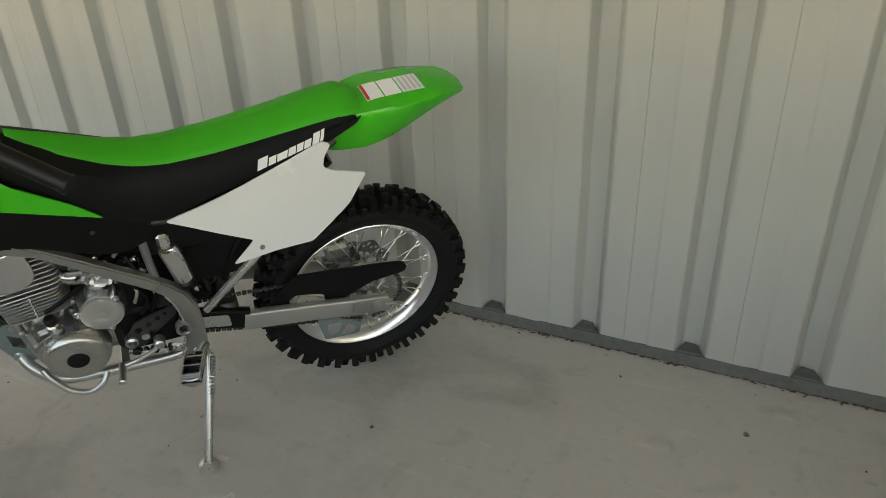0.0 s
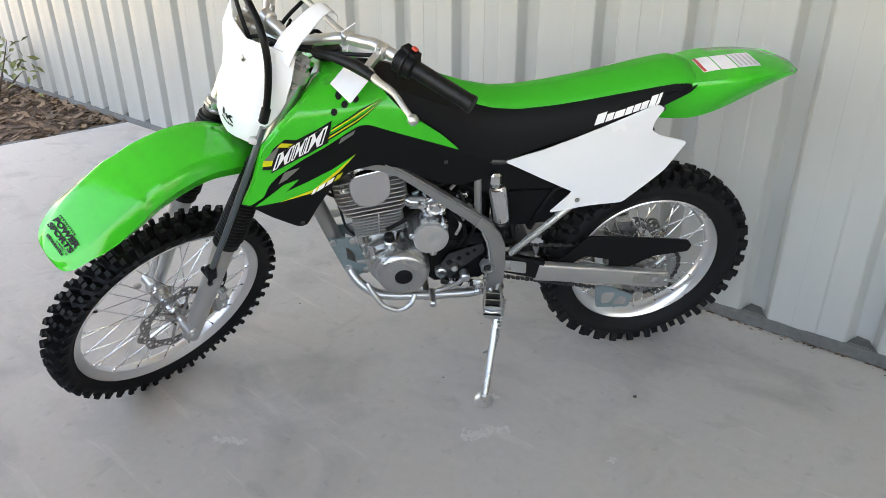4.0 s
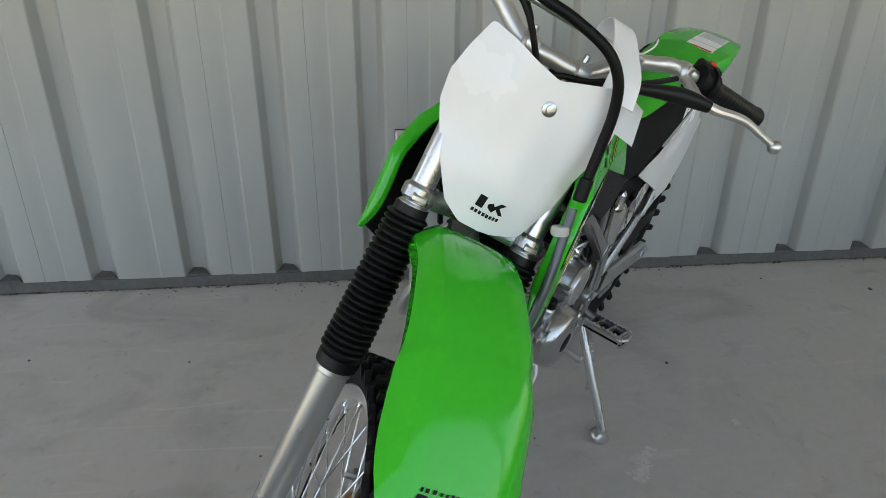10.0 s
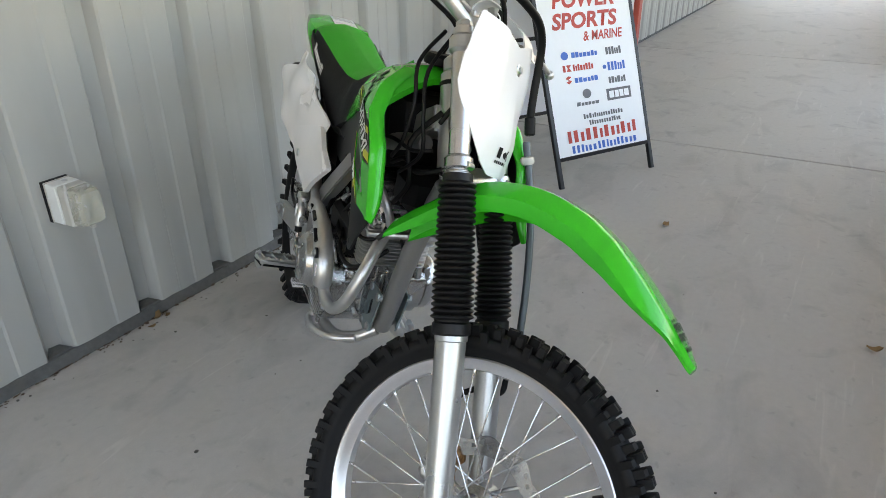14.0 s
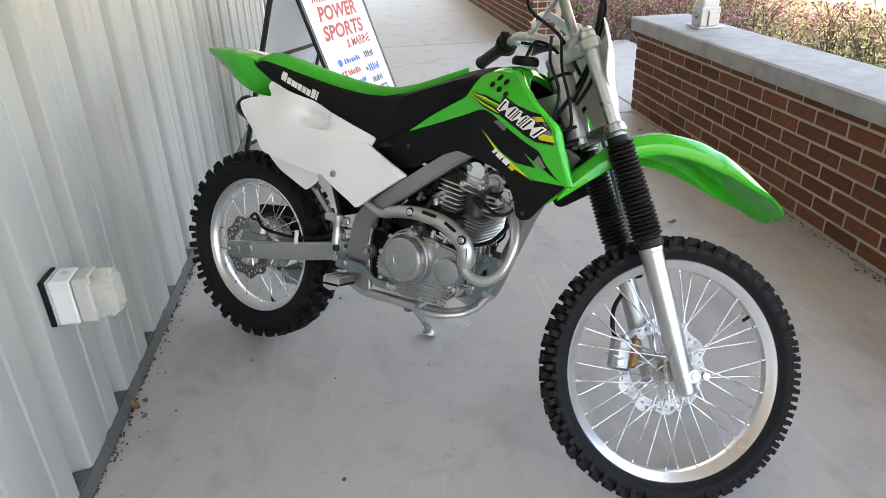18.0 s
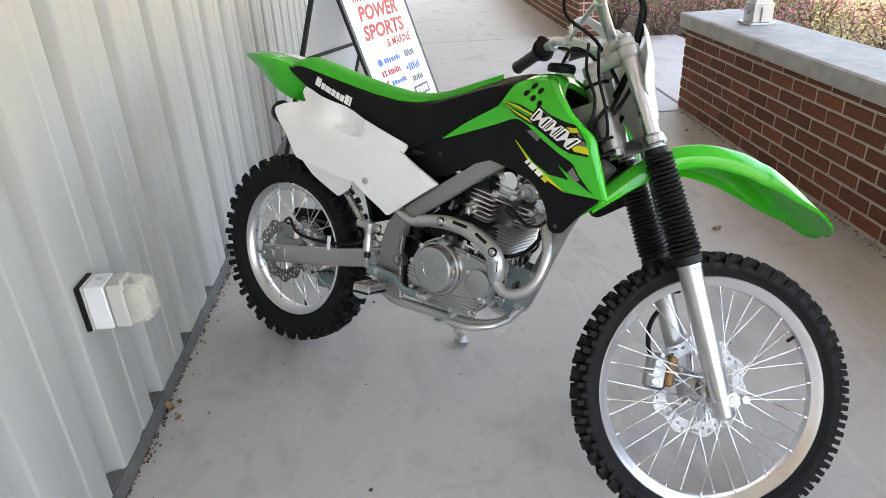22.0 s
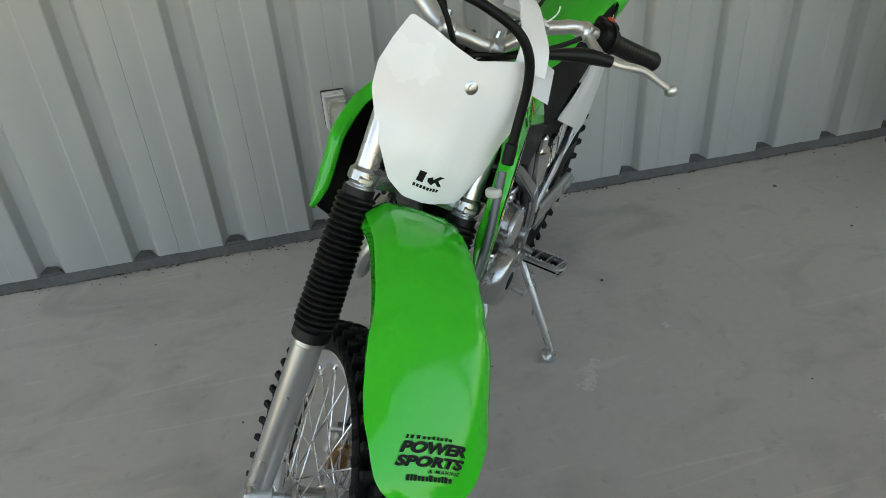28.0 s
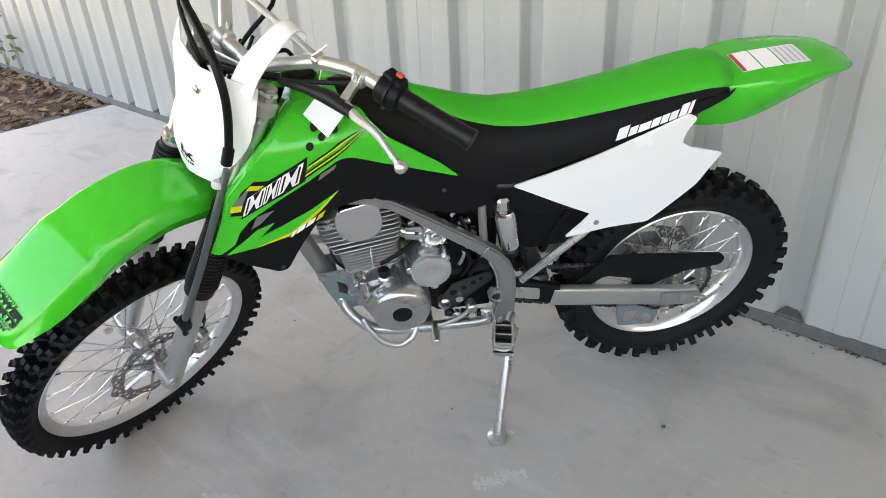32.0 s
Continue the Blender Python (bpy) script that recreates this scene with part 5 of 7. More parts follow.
    for y in (0.028, 0.032):
        a = [bm.verts.new((x, y * sgn, z)) for x, z in mount]
        b = [bm.verts.new((x, y * sgn, z)) for x, z in eye]
        for f in ((a[0], a[1], b[0]), (a[1], a[2], b[1], b[0]), (a[2], a[3], b[2], b[1]), (a[3], a[4], a[5], b[2]), (a[5], a[6], b[3], b[2]), (a[6], a[0], b[0], b[3])):
            bm.faces.new(f)
        if y > 0.030:
            for ring, old in ((a, a0), (b, b0)):
                for k in range(len(ring)):
                    q = (k + 1) % len(ring)
                    bm.faces.new((ring[k], ring[q], old[q], old[k]))
        a0, b0 = a, b
    fr("engine_mount", bm, TEAL, "zinc plated engine mount plate with an opening")
    for bx, bz in ((0.856, 0.446), (0.824, 0.360), (0.808, 0.448), (0.778, 0.352)):
        fr("mount_bolt", lathe([(0.009, -0.004), (0.009, 0.006), (0.005, 0.008)], 6, axis_y(bx, 0.032 * sgn, bz)), STEEL)
    fr("subframe_tube", tube([(0.415, 0.096 * sgn, 0.425), (0.30, 0.102 * sgn, 0.545), (0.19, 0.092 * sgn, 0.650), (0.12, 0.08 * sgn, 0.70)], 0.0095, 10, 4), SILVER)
    fr("subframe_rail", tube([(0.60, 0.07 * sgn, 0.70), (0.40, 0.075 * sgn, 0.69), (0.16, 0.07 * sgn, 0.77), (0.08, 0.06 * sgn, 0.80)], 0.010, 8, 4), DARKSTEEL)
fr("cross_tube", rod((0.905, -0.10, 0.605), (0.905, 0.10, 0.605), 0.007), STEEL)
fr("skid_strap", box((0.02, 0.15, 0.006), (0.62, 0, 0.268), 0.002), GREYPAINT)
bike("air_box", box((0.34, 0.15, 0.16), (0.36, 0.0, 0.655), 0.03), BLACK, "black air box under the seat")
bike("inner_mudguard", tube([(0.36, 0, 0.47), (0.31, 0, 0.58), (0.22, 0, 0.66), (0.13, 0, 0.715), (0.09, 0, 0.745)], 0.05, 12, 5, flat=(0.008, 0.062)), BLACK, "black inner mudguard", smooth=50)
bike("air_box_skirt", sheet(rounded([(0.30, 0.665), (0.46, 0.680), (0.478, 0.60), (0.440, 0.489), (0.385, 0.484), (0.300, 0.488), (0.252, 0.545), (0.222, 0.612)], 0.012, 2), lambda x, z: Vector((x, 0.055, z)), 0.005, 0), BLACK, "black splash guard behind the shock")

# engine
case = [(0.545, 0.345), (0.540, 0.420), (0.565, 0.470), (0.610, 0.495), (0.665, 0.500), (0.762, 0.490), (0.778, 0.455), (0.780, 0.400), (0.772, 0.358), (0.748, 0.332), (0.690, 0.324), (0.600, 0.322)]
engine = bike("engine", prism(rounded(case, 0.012, 2), -0.092, 0.040, 0.004), CAST, "air-cooled single cylinder engine in bare alloy", smooth=20)
en = lambda n, bm, mt, lb="", sm=28: part(n, bm, mt, engine, lb, smooth=sm)
RX = Matrix.Rotation(radians(90), 4, "X")
right = lambda x, y, z: Matrix.Translation((x, y, z)) @ RX


def bolt(x, y, z, sgn=1, r=0.0065, h=0.007, mat=None):
    """A hexagon bolt with a washer, pointing out to one side."""
    prof = [(r * 1.45, 0), (r * 1.45, 0.0015), (r, 0.0018), (r, h), (r * 0.6, h + 0.001)]
    en("case_bolt", lathe(prof, 6, axis_y(x, y, z) if sgn > 0 else right(x, y, z)), mat or STEEL, "", 20)


# left: case step, generator cover, starter gear cover, sprocket guard
en("left_case", prism(rounded([(0.636, 0.372), (0.630, 0.425), (0.650, 0.466), (0.690, 0.480), (0.745, 0.480), (0.776, 0.464), (0.780, 0.430), (0.768, 0.385), (0.742, 0.352), (0.700, 0.338), (0.660, 0.345)], 0.014, 2), 0.040, 0.102, 0.008), CAST, "", 30)
en("case_shoulder", prism(rounded([(0.690, 0.466), (0.735, 0.470), (0.764, 0.450), (0.770, 0.422), (0.752, 0.372), (0.72, 0.36), (0.70, 0.40)], 0.014, 2), 0.100, 0.120, 0.008), CAST, "", 30)
for a, b, y in ((0.762, 0.462, 0.100), (0.786, 0.478, 0.070), (0.648, 0.470, 0.098)):
    en("case_post", rod((a + 0.004, y - 0.004, b + 0.020), (a - 0.003, y + 0.004, b - 0.018), 0.0085, 14), CAST)
    bolt(a - 0.002, y + 0.007, b - 0.010, 1, 0.0050, 0.006)
en("stator_cover", lathe([(0.068, -0.020), (0.0675, 0.002), (0.0655, 0.014), (0.0610, 0.0240), (0.0540, 0.0292), (0.046, 0.0312), (0.0225, 0.0320), (0.0220, 0.0295), (0.010, 0.0295)], 64, axis_y(0.690, 0.112, 0.412)), CAST, "domed round alloy generator cover", 40)
en("inspection_plug", lathe([(0.0215, 0), (0.0215, 0.003), (0.018, 0.0045)], 32, axis_y(0.690, 0.1412, 0.412)), DECALBLACK, "black inspection plug")
for k in range(5):
    a = 2 * math.pi * k / 5 + 0.55
    en("cover_dimple", lathe([(0.0056, -0.002), (0.0056, 0.0012), (0.0040, 0.0020), (0.002, 0.0021)], 14, axis_y(0.690 + 0.041 * math.cos(a), 0.1428, 0.412 + 0.041 * math.sin(a))), CAST)
en("starter_housing", lathe([(0.052, 0), (0.051, 0.030), (0.0455, 0.048), (0.0445, 0.056), (0.036, 0.057)], 44, axis_y(0.620, 0.045, 0.498)), CAST, "", 30)
en("starter_cover", lathe([(0.0430, 0), (0.0430, 0.008), (0.0418, 0.0105), (0.0385, 0.0118), (0.0130, 0.0120), (0.0115, 0.0110), (0.006, 0.0110)], 56, axis_y(0.620, 0.102, 0.498)), SATIN, "flat round starter gear cover", 40)
for a in (2.35, 0.18, -1.72):
    cx, cz = 0.620 + 0.0455 * math.cos(a), 0.498 + 0.0455 * math.sin(a)
    en("cover_lug", lathe([(0.0095, -0.030), (0.0095, 0.006), (0.008, 0.0075)], 18, axis_y(cx, 0.102, cz)), CAST, "", 40)
    bolt(cx, 0.109, cz, 1, 0.0040, 0.004)
en("plug_neck", rod((0.720, 0.090, 0.470), (0.720, 0.095, 0.492), 0.0145, 18), CAST)
en("drain_bolt", rod((0.720, 0.095, 0.490), (0.720, 0.096, 0.510), 0.0125, 16), DECALBLACK, "black rubber plug")
guard = prism(rounded([(0.594, 0.384), (0.572, 0.424), (0.484, 0.452), (0.476, 0.424), (0.522, 0.385), (0.566, 0.340), (0.586, 0.348)], 0.008, 2), 0.076, 0.081, 0.0015)
en("sprocket_guard", guard, DARKSTEEL, "dark drilled sprocket guard", 20)
for hx, hz, hr in ((0.567, 0.396, 0.0085), (0.543, 0.408, 0.0065), (0.521, 0.421, 0.0060), (0.504, 0.431, 0.0050)):
    en("guard_hole", lathe([(hr, 0), (hr, 0.0012)], 16, axis_y(hx, 0.0808, hz)), DECALBLACK)
en("linkage_rod", rod((0.585, 0.098, 0.352), (0.500, 0.104, 0.335), 0.0042, 8), ALLOY)
for p in ((0.590, 0.354), (0.553, 0.346), (0.516, 0.339)):
    en("linkage_boot", rod((p[0], 0.098, p[1]), (p[0] - 0.018, 0.100, p[1] - 0.004), 0.0100, 14), BOOT)
    en("linkage_eye", lathe([(0.0095, -0.006), (0.0095, 0.006), (0.005, 0.008)], 14, axis_y(p[0] - 0.026, 0.103, p[1] - 0.005)), ALLOY)
en("linkage_plate", prism(rounded([(0.535, 0.330), (0.470, 0.316), (0.478, 0.345), (0.50, 0.352)], 0.006, 2), 0.098, 0.104, 0.002), SATIN)
for p in ((0.486, 0.330), (0.503, 0.340), (0.521, 0.334)):
    bolt(p[0], 0.104, p[1], 1, 0.0045, 0.006)
en("clutch_arm", tube([(0.552, 0.070, 0.540), (0.545, 0.084, 0.515), (0.556, 0.088, 0.490)], 0.004, 8, 4), STEEL)
# added black fill, shade painted into the gap between starter and spar
en("gap_shade_block", box((0.060, 0.030, 0.110), (0.552, 0.052, 0.500), 0.010), BLACK, "added black block standing in for shade between starter and frame")
en("shaft_boss", lathe([(0.014, 0), (0.015, 0.003), (0.015, 0.020), (0.010, 0.024), (0.007, 0.034)], 20, axis_y(0.588, 0.066, 0.366)), STEEL)
# added black block: paints the shade in the gap behind the sprocket
en("lower_shadow_box", box((0.16, 0.150, 0.150), (0.540, -0.008, 0.385), 0.02), BLACK, "added black block standing in for shade behind the sprocket")

# front of the case: joint flange, webs, studs and a cable
en("case_joint", prism(rounded([(0.700, 0.494), (0.775, 0.494), (0.790, 0.455), (0.791, 0.400), (0.782, 0.352), (0.752, 0.326), (0.700, 0.318), (0.700, 0.33), (0.745, 0.34), (0.768, 0.40), (0.766, 0.47)], 0.005, 1), -0.012, -0.004, 0.0015), CAST, "", 15)
for i in range(5):
    en("case_web", box((0.026, 0.005, 0.11 - 0.012 * abs(i - 2)), (0.779, -0.070 + 0.024 * i, 0.425), 0.0015), CAST, "", 15)
for i in range(4):
    en("case_web", box((0.018, 0.120, 0.004), (0.779, -0.026, 0.372 + 0.033 * i), 0.0012), CAST, "", 15)
for y, z in ((0.030, 0.482), (0.030, 0.380), (-0.055, 0.482), (-0.055, 0.372), (0.010, 0.345)):
    en("case_stud", rod((0.770, y, z), (0.800, y, z), 0.0055, 8), STEEL)
en("front_cable", tube([(0.800, 0.045, 0.475), (0.822, 0.038, 0.50), (0.835, 0.01, 0.54), (0.86, -0.02, 0.60)], 0.0035, 8, 4), BLACK)
en("front_bracket", prism(rounded([(0.765, 0.492), (0.800, 0.488), (0.806, 0.462), (0.790, 0.440), (0.768, 0.455)], 0.005, 1), 0.040, 0.048, 0.0015), ALLOY, "", 15)

# right: clutch side
en("right_case_cover", prism(rounded([(0.548, 0.345), (0.545, 0.410), (0.575, 0.470), (0.640, 0.492), (0.690, 0.488), (0.735, 0.482), (0.780, 0.474), (0.798, 0.430), (0.788, 0.380), (0.742, 0.330), (0.690, 0.322), (0.590, 0.322)], 0.014, 2), -0.122, -0.088, 0.005), CAST, "ribbed alloy clutch side cover")
for i in range(6):
    en("case_rib", box((0.215 - 0.010 * i, 0.007, 0.0040), (0.655 + 0.008 * i, -0.1235, 0.331 + 0.0088 * i), 0.0012, None), CAST, "", 15)
for i in range(4):
    en("case_rib", box((0.050, 0.006, 0.0035), (0.572, -0.1235, 0.384 + 0.0088 * i), 0.0012, None), CAST, "", 15)
en("clutch_cover", lathe([(0.068, 0), (0.068, 0.010), (0.0655, 0.016), (0.0620, 0.0180), (0.0610, 0.022), (0.0550, 0.0355), (0.050, 0.0385), (0.0235, 0.0390), (0.0225, 0.0375), (0.010, 0.0375)], 64, right(0.643, -0.118, 0.428)), CAST, "round alloy clutch cover", 26)
for k in range(5):
    a = 2 * math.pi * k / 5 + math.pi / 2
    en("cover_dimple", lathe([(0.0056, -0.002), (0.0056, 0.0012), (0.0040, 0.0020), (0.002, 0.0021)], 14, right(0.643 + 0.0325 * math.cos(a), -0.1568, 0.428 + 0.0325 * math.sin(a))), CAST)
en("cover_lug", lathe([(0.015, 0), (0.015, 0.018), (0.011, 0.024)], 20, right(0.650, -0.112, 0.492)), CAST, "", 40)
en("filter_cover", lathe([(0.0350, 0), (0.0350, 0.012), (0.0335, 0.017), (0.0300, 0.0185), (0.010, 0.0190)], 44, right(0.764, -0.118, 0.421)), CAST, "round oil filter cover", 30)
for k in range(3):
    a = 2 * math.pi * k / 3 + 0.6
    bolt(0.764 + 0.039 * math.cos(a), -0.122, 0.421 + 0.039 * math.sin(a), -1, 0.0042, 0.006)
en("oil_filler_cap", lathe([(0.015, 0), (0.016, 0.004), (0.016, 0.014), (0.010, 0.017), (0.006, 0.024)], 10, Matrix.Translation((0.658, -0.108, 0.500))), DARKSTEEL)
for a, b in ((0.560, 0.355), (0.600, 0.328), (0.690, 0.328), (0.745, 0.338), (0.790, 0.455), (0.722, 0.478), (0.582, 0.470), (0.556, 0.425), (0.780, 0.378)):
    bolt(a, -0.121, b, -1, 0.0050, 0.006)
for p, q, r in (((0.690, -0.100, 0.500), (0.740, -0.112, 0.492), 0.0040), ((0.700, -0.112, 0.490), (0.705, -0.112, 0.512), 0.0060), ((0.735, -0.110, 0.486), (0.742, -0.112, 0.504), 0.0055), ((0.660, -0.095, 0.512), (0.630, -0.105, 0.500), 0.0060), ((0.715, -0.105, 0.506), (0.775, -0.110, 0.482), 0.0035)):
    en("case_fitting", rod(p, q, r, 10), ALLOY)

# cylinder, head
TIL = Matrix.Translation((0.737, 0, 0.49)) @ Matrix.Rotation(radians(9), 4, "Y")


def fin(x0, x1, y0, y1, z, t=0.0032, r=0.014):
    """A thin cooling fin with rounded corners, level in the leaning cylinder."""
    bm = bmesh.new()
    cx, cy = (x0 + x1) / 2, (y0 + y1) / 2
    o = rounded([(x0 - cx, y0 - cy), (x1 - cx, y0 - cy), (x1 - cx, y1 - cy), (x0 - cx, y1 - cy)], r, 4)
    bridge(bm, [[TIL @ Vector((cx + a * q, cy + b * q, z + h)) for a, b in o] for h, q in ((-t / 2, 0.985), (-t / 4, 1), (t / 4, 1), (t / 2, 0.985))])
    return bm


en("cylinder", lathe([(0.046, -0.02), (0.046, 0.135)], 32, TIL), DARKSTEEL, "finned alloy cylinder")
en("cylinder_neck", box((0.100, 0.110, 0.060), (0.002, 0.0, -0.008), 0.012, TIL), CAST)
for i in range(7):
    en("cooling_fin", fin(-0.062, 0.063, -0.072, 0.080, 0.012 + 0.0085 * i, 0.0028, 0.018), FIN)
for i in range(9):
    z = 0.0745 + 0.0118 * i
    w = 0.070 + 0.012 * min(1, i / 3)
    en("cooling_fin", fin(-w, w + 0.004, -0.030, 0.083, z, 0.0030, 0.016), FIN)
    if i < 6:
        en("head_fin", fin(-w + 0.006, -0.008, -0.078, -0.028, z, 0.0034, 0.006), FIN)
    if 1 < i < 6:
        en("head_fin", fin(0.052, w + 0.002, -0.074, -0.028, z, 0.0034, 0.006), FIN)
en("cylinder_head", box((0.116, 0.100, 0.090), (0, 0.008, 0.128), 0.010, TIL), DARKSTEEL, "alloy cylinder head")
en("rocker_cover", box((0.120, 0.120, 0.034), (0.004, 0, 0.186), 0.012, TIL), CAST)
# right of the head: rocker housing with its caps, plug well and bolts
en("rocker_housing", lathe([(0.027, 0), (0.027, 0.058), (0.023, 0.066), (0.010, 0.067)], 24, TIL @ Matrix.Translation((0.020, -0.020, 0.182)) @ RX), ALLOY, "", 30)
en("rocker_housing", box((0.052, 0.052, 0.052), (0.018, -0.060, 0.160), 0.010, TIL), CAST, "", 30)
for k, dz in enumerate((0.132, 0.150, 0.168)):
    en("rocker_rib", box((0.056, 0.006, 0.004), (0.018, -0.0875, dz), 0.0015, TIL), ALLOY, "", 20)
for dx, dz, r in ((0.066, 0.176, 0.026), (0.104, 0.158, 0.022)):
    en("valve_cap", lathe([(r, 0), (r, 0.030), (r - 0.004, 0.036), (r * 0.55, 0.037), (r * 0.55, 0.042)], 6 if r < 0.025 else 24, TIL @ Matrix.Translation((dx, -0.030, dz)) @ RX @ Matrix.Rotation(radians(12), 4, "X")), CAST if r > 0.025 else ALLOY, "", 22)
en("rocker_arch", tube([TIL @ Vector(p) for p in ((0.035, -0.070, 0.205), (0.075, -0.078, 0.214), (0.118, -0.066, 0.190), (0.128, -0.050, 0.150), (0.112, -0.050, 0.110))], 0.008, 10, 5), SATIN)
for dx, y, dz in ((0.002, -0.088, 0.186), (-0.006, -0.087, 0.143), (0.042, -0.088, 0.150), (0.060, -0.074, 0.205), (0.090, -0.072, 0.128), (0.118, -0.060, 0.180)):
    q = TIL @ Vector((dx, y, dz))
    en("head_post", rod(q + Vector((0, 0.040, 0)), q, 0.0095, 14), CAST)
    bolt(q.x, q.y, q.z, -1, 0.0055, 0.006)
en("plug_well", lathe([(0.026, 0), (0.024, 0.004), (0.012, 0.004)], 24, TIL @ Matrix.Translation((0.032, -0.030, 0.112)) @ RX), BLACK)
# left of the head: a flat polished shield between the fins
shield = [(-0.036, 0.190), (0.030, 0.186), (0.044, 0.170), (0.048, 0.140), (0.040, 0.112), (0.022, 0.098), (-0.012, 0.098), (-0.036, 0.112), (-0.046, 0.135), (-0.046, 0.175)]
bm = prism(rounded(shield, 0.012, 3), 0.040, 0.0855, 0.0015)
bmesh.ops.transform(bm, matrix=TIL, verts=bm.verts)
en("cam_cover", bm, ALLOY, "flat polished cam cover", 20)
for dx, dz in ((0.062, 0.150), (-0.052, 0.178)):
    q = TIL @ Vector((dx, 0.070, dz))
    en("head_post", rod(q - Vector((0, 0.040, 0)), q + Vector((0, 0.008, 0)), 0.0110, 16), CAST)
    bolt(q.x, q.y + 0.008, q.z, 1, 0.0058, 0.006)
for i in range(7):
    en("fin_link", box((0.004, 0.004, 0.006), (0.002 - 0.0012 * i, 0.0805, 0.016 + 0.0085 * i), 0.001, TIL), FIN)
en("spark_plug_cap", tube([TIL @ Vector((0.03, -0.07, 0.12)), TIL @ Vector((0.045, -0.10, 0.125)), TIL @ Vector((0.07, -0.105, 0.12))], [0.006, 0.010, 0.008], 10, 4), BOOT)
en("spark_plug_lead", tube([(0.815, -0.100, 0.605), (0.86, -0.095, 0.578), (0.885, -0.06, 0.60), (0.87, -0.03, 0.70)], 0.0040, 8, 5), BLACK)
en("breather_hose", tube([(0.700, -0.085, 0.53), (0.740, -0.098, 0.50), (0.800, -0.095, 0.492), (0.850, -0.080, 0.512), (0.875, -0.04, 0.56)], 0.0048, 8, 5), BLACK)
# intake side
en("intake_pipe", tube([(0.690, 0.040, 0.590), (0.668, 0.060, 0.578), (0.648, 0.064, 0.576)], 0.014, 14, 4), CAST)
for z in (0.600, 0.622):
    en("intake_bolt", rod((0.668, 0.066, z - 0.034), (0.632, 0.074, z - 0.030), 0.0062, 10), STEEL)
en("carburettor", lathe([(0.014, -0.035), (0.024, -0.03), (0.026, 0.0), (0.026, 0.035), (0.022, 0.040), (0.012, 0.042)], 22, axis_y(0.620, 0.030, 0.568)), CAST, "cast carburettor")
en("float_bowl", lathe([(0.022, 0), (0.025, 0.006), (0.025, 0.04), (0.016, 0.052)], 18, along((0.625, 0.01, 0.570), (0.625, 0.01, 0.51))[0]), CAST)
en("carburettor_cap", lathe([(0.012, -0.01), (0.026, -0.006), (0.027, 0.004), (0.022, 0.010), (0.0215, 0.006), (0.014, 0.006), (0.012, 0.014), (0.005, 0.015)], 26, axis_y(0.606, 0.070, 0.562)), ALLOY, "polished round carburettor cap", 30)
en("carburettor_screw", rod((0.582, 0.080, 0.575), (0.598, 0.082, 0.580), 0.005, 8), ALLOY)
en("carburettor_arm", tube([(0.626, 0.078, 0.580), (0.612, 0.086, 0.590), (0.592, 0.084, 0.584), (0.584, 0.080, 0.566)], 0.0035, 8, 4), STEEL)
en("carburettor_top", lathe([(0.020, 0), (0.021, 0.05), (0.018, 0.06)], 16, along((0.625, 0, 0.59), (0.628, 0, 0.67))[0]), BLACK)
en("intake_duct", tube([(0.600, 0, 0.600), (0.55, 0, 0.615), (0.48, 0, 0.640)], 0.036, 14, 4), BOOT)
en("starter_motor", lathe([(0.020, 0), (0.026, 0.006), (0.026, 0.085), (0.018, 0.095)], 20, axis_y(0.585, -0.045, 0.535)), DARKSTEEL, "dark starter motor")
# no real part: black block that darkens the gap behind the heat shield
en("gap_shade_block", box((0.19, 0.05, 0.075), (0.665, -0.062, 0.518), 0.012), BLACK, "added black block standing in for shade behind the exhaust")
# added dark mass: hides the floor and paints the frame's inside dark
en("inner_dark_block", box((0.10, 0.10, 0.15), (0.512, 0.0, 0.545), 0.015), BLACK, "added black block darkening the space inside the frame")
en("inner_bracket", prism(rounded([(0.530, 0.560), (0.560, 0.590), (0.600, 0.540), (0.570, 0.480), (0.535, 0.490)], 0.008, 2), 0.040, 0.050, 0.002), DARKSTEEL)
rng = random.Random(17)
for k in range(46):
    sd = 1 if k % 2 else -1
    x, z = rng.uniform(0.520, 0.655), rng.uniform(0.505, 0.625)
    y = sd * rng.uniform(0.046, 0.074)
    q = rng.uniform(0.005, 0.012)
    mt = rng.choice((STEEL, CAST, BLACK, DARKSTEEL, TEAL, BLACK))
    if rng.random() < 0.5:
        d = Vector((rng.uniform(-1, 1), 0.4 * sd, rng.uniform(-1, 1))).normalized() * q * 2.2
        en("engine_fitting", rod(Vector((x, y, z)) - d * 0.6, Vector((x, y, z)) + d * 0.6, q * 0.62, 8), mt)
    else:
        en("engine_fitting", box((q * 1.7, q, q * 1.3), (0, 0, 0), 0.002, Matrix.Translation((x, y, z)) @ Matrix.Rotation(rng.uniform(0, 3), 4, "Y")), mt, "", 15)
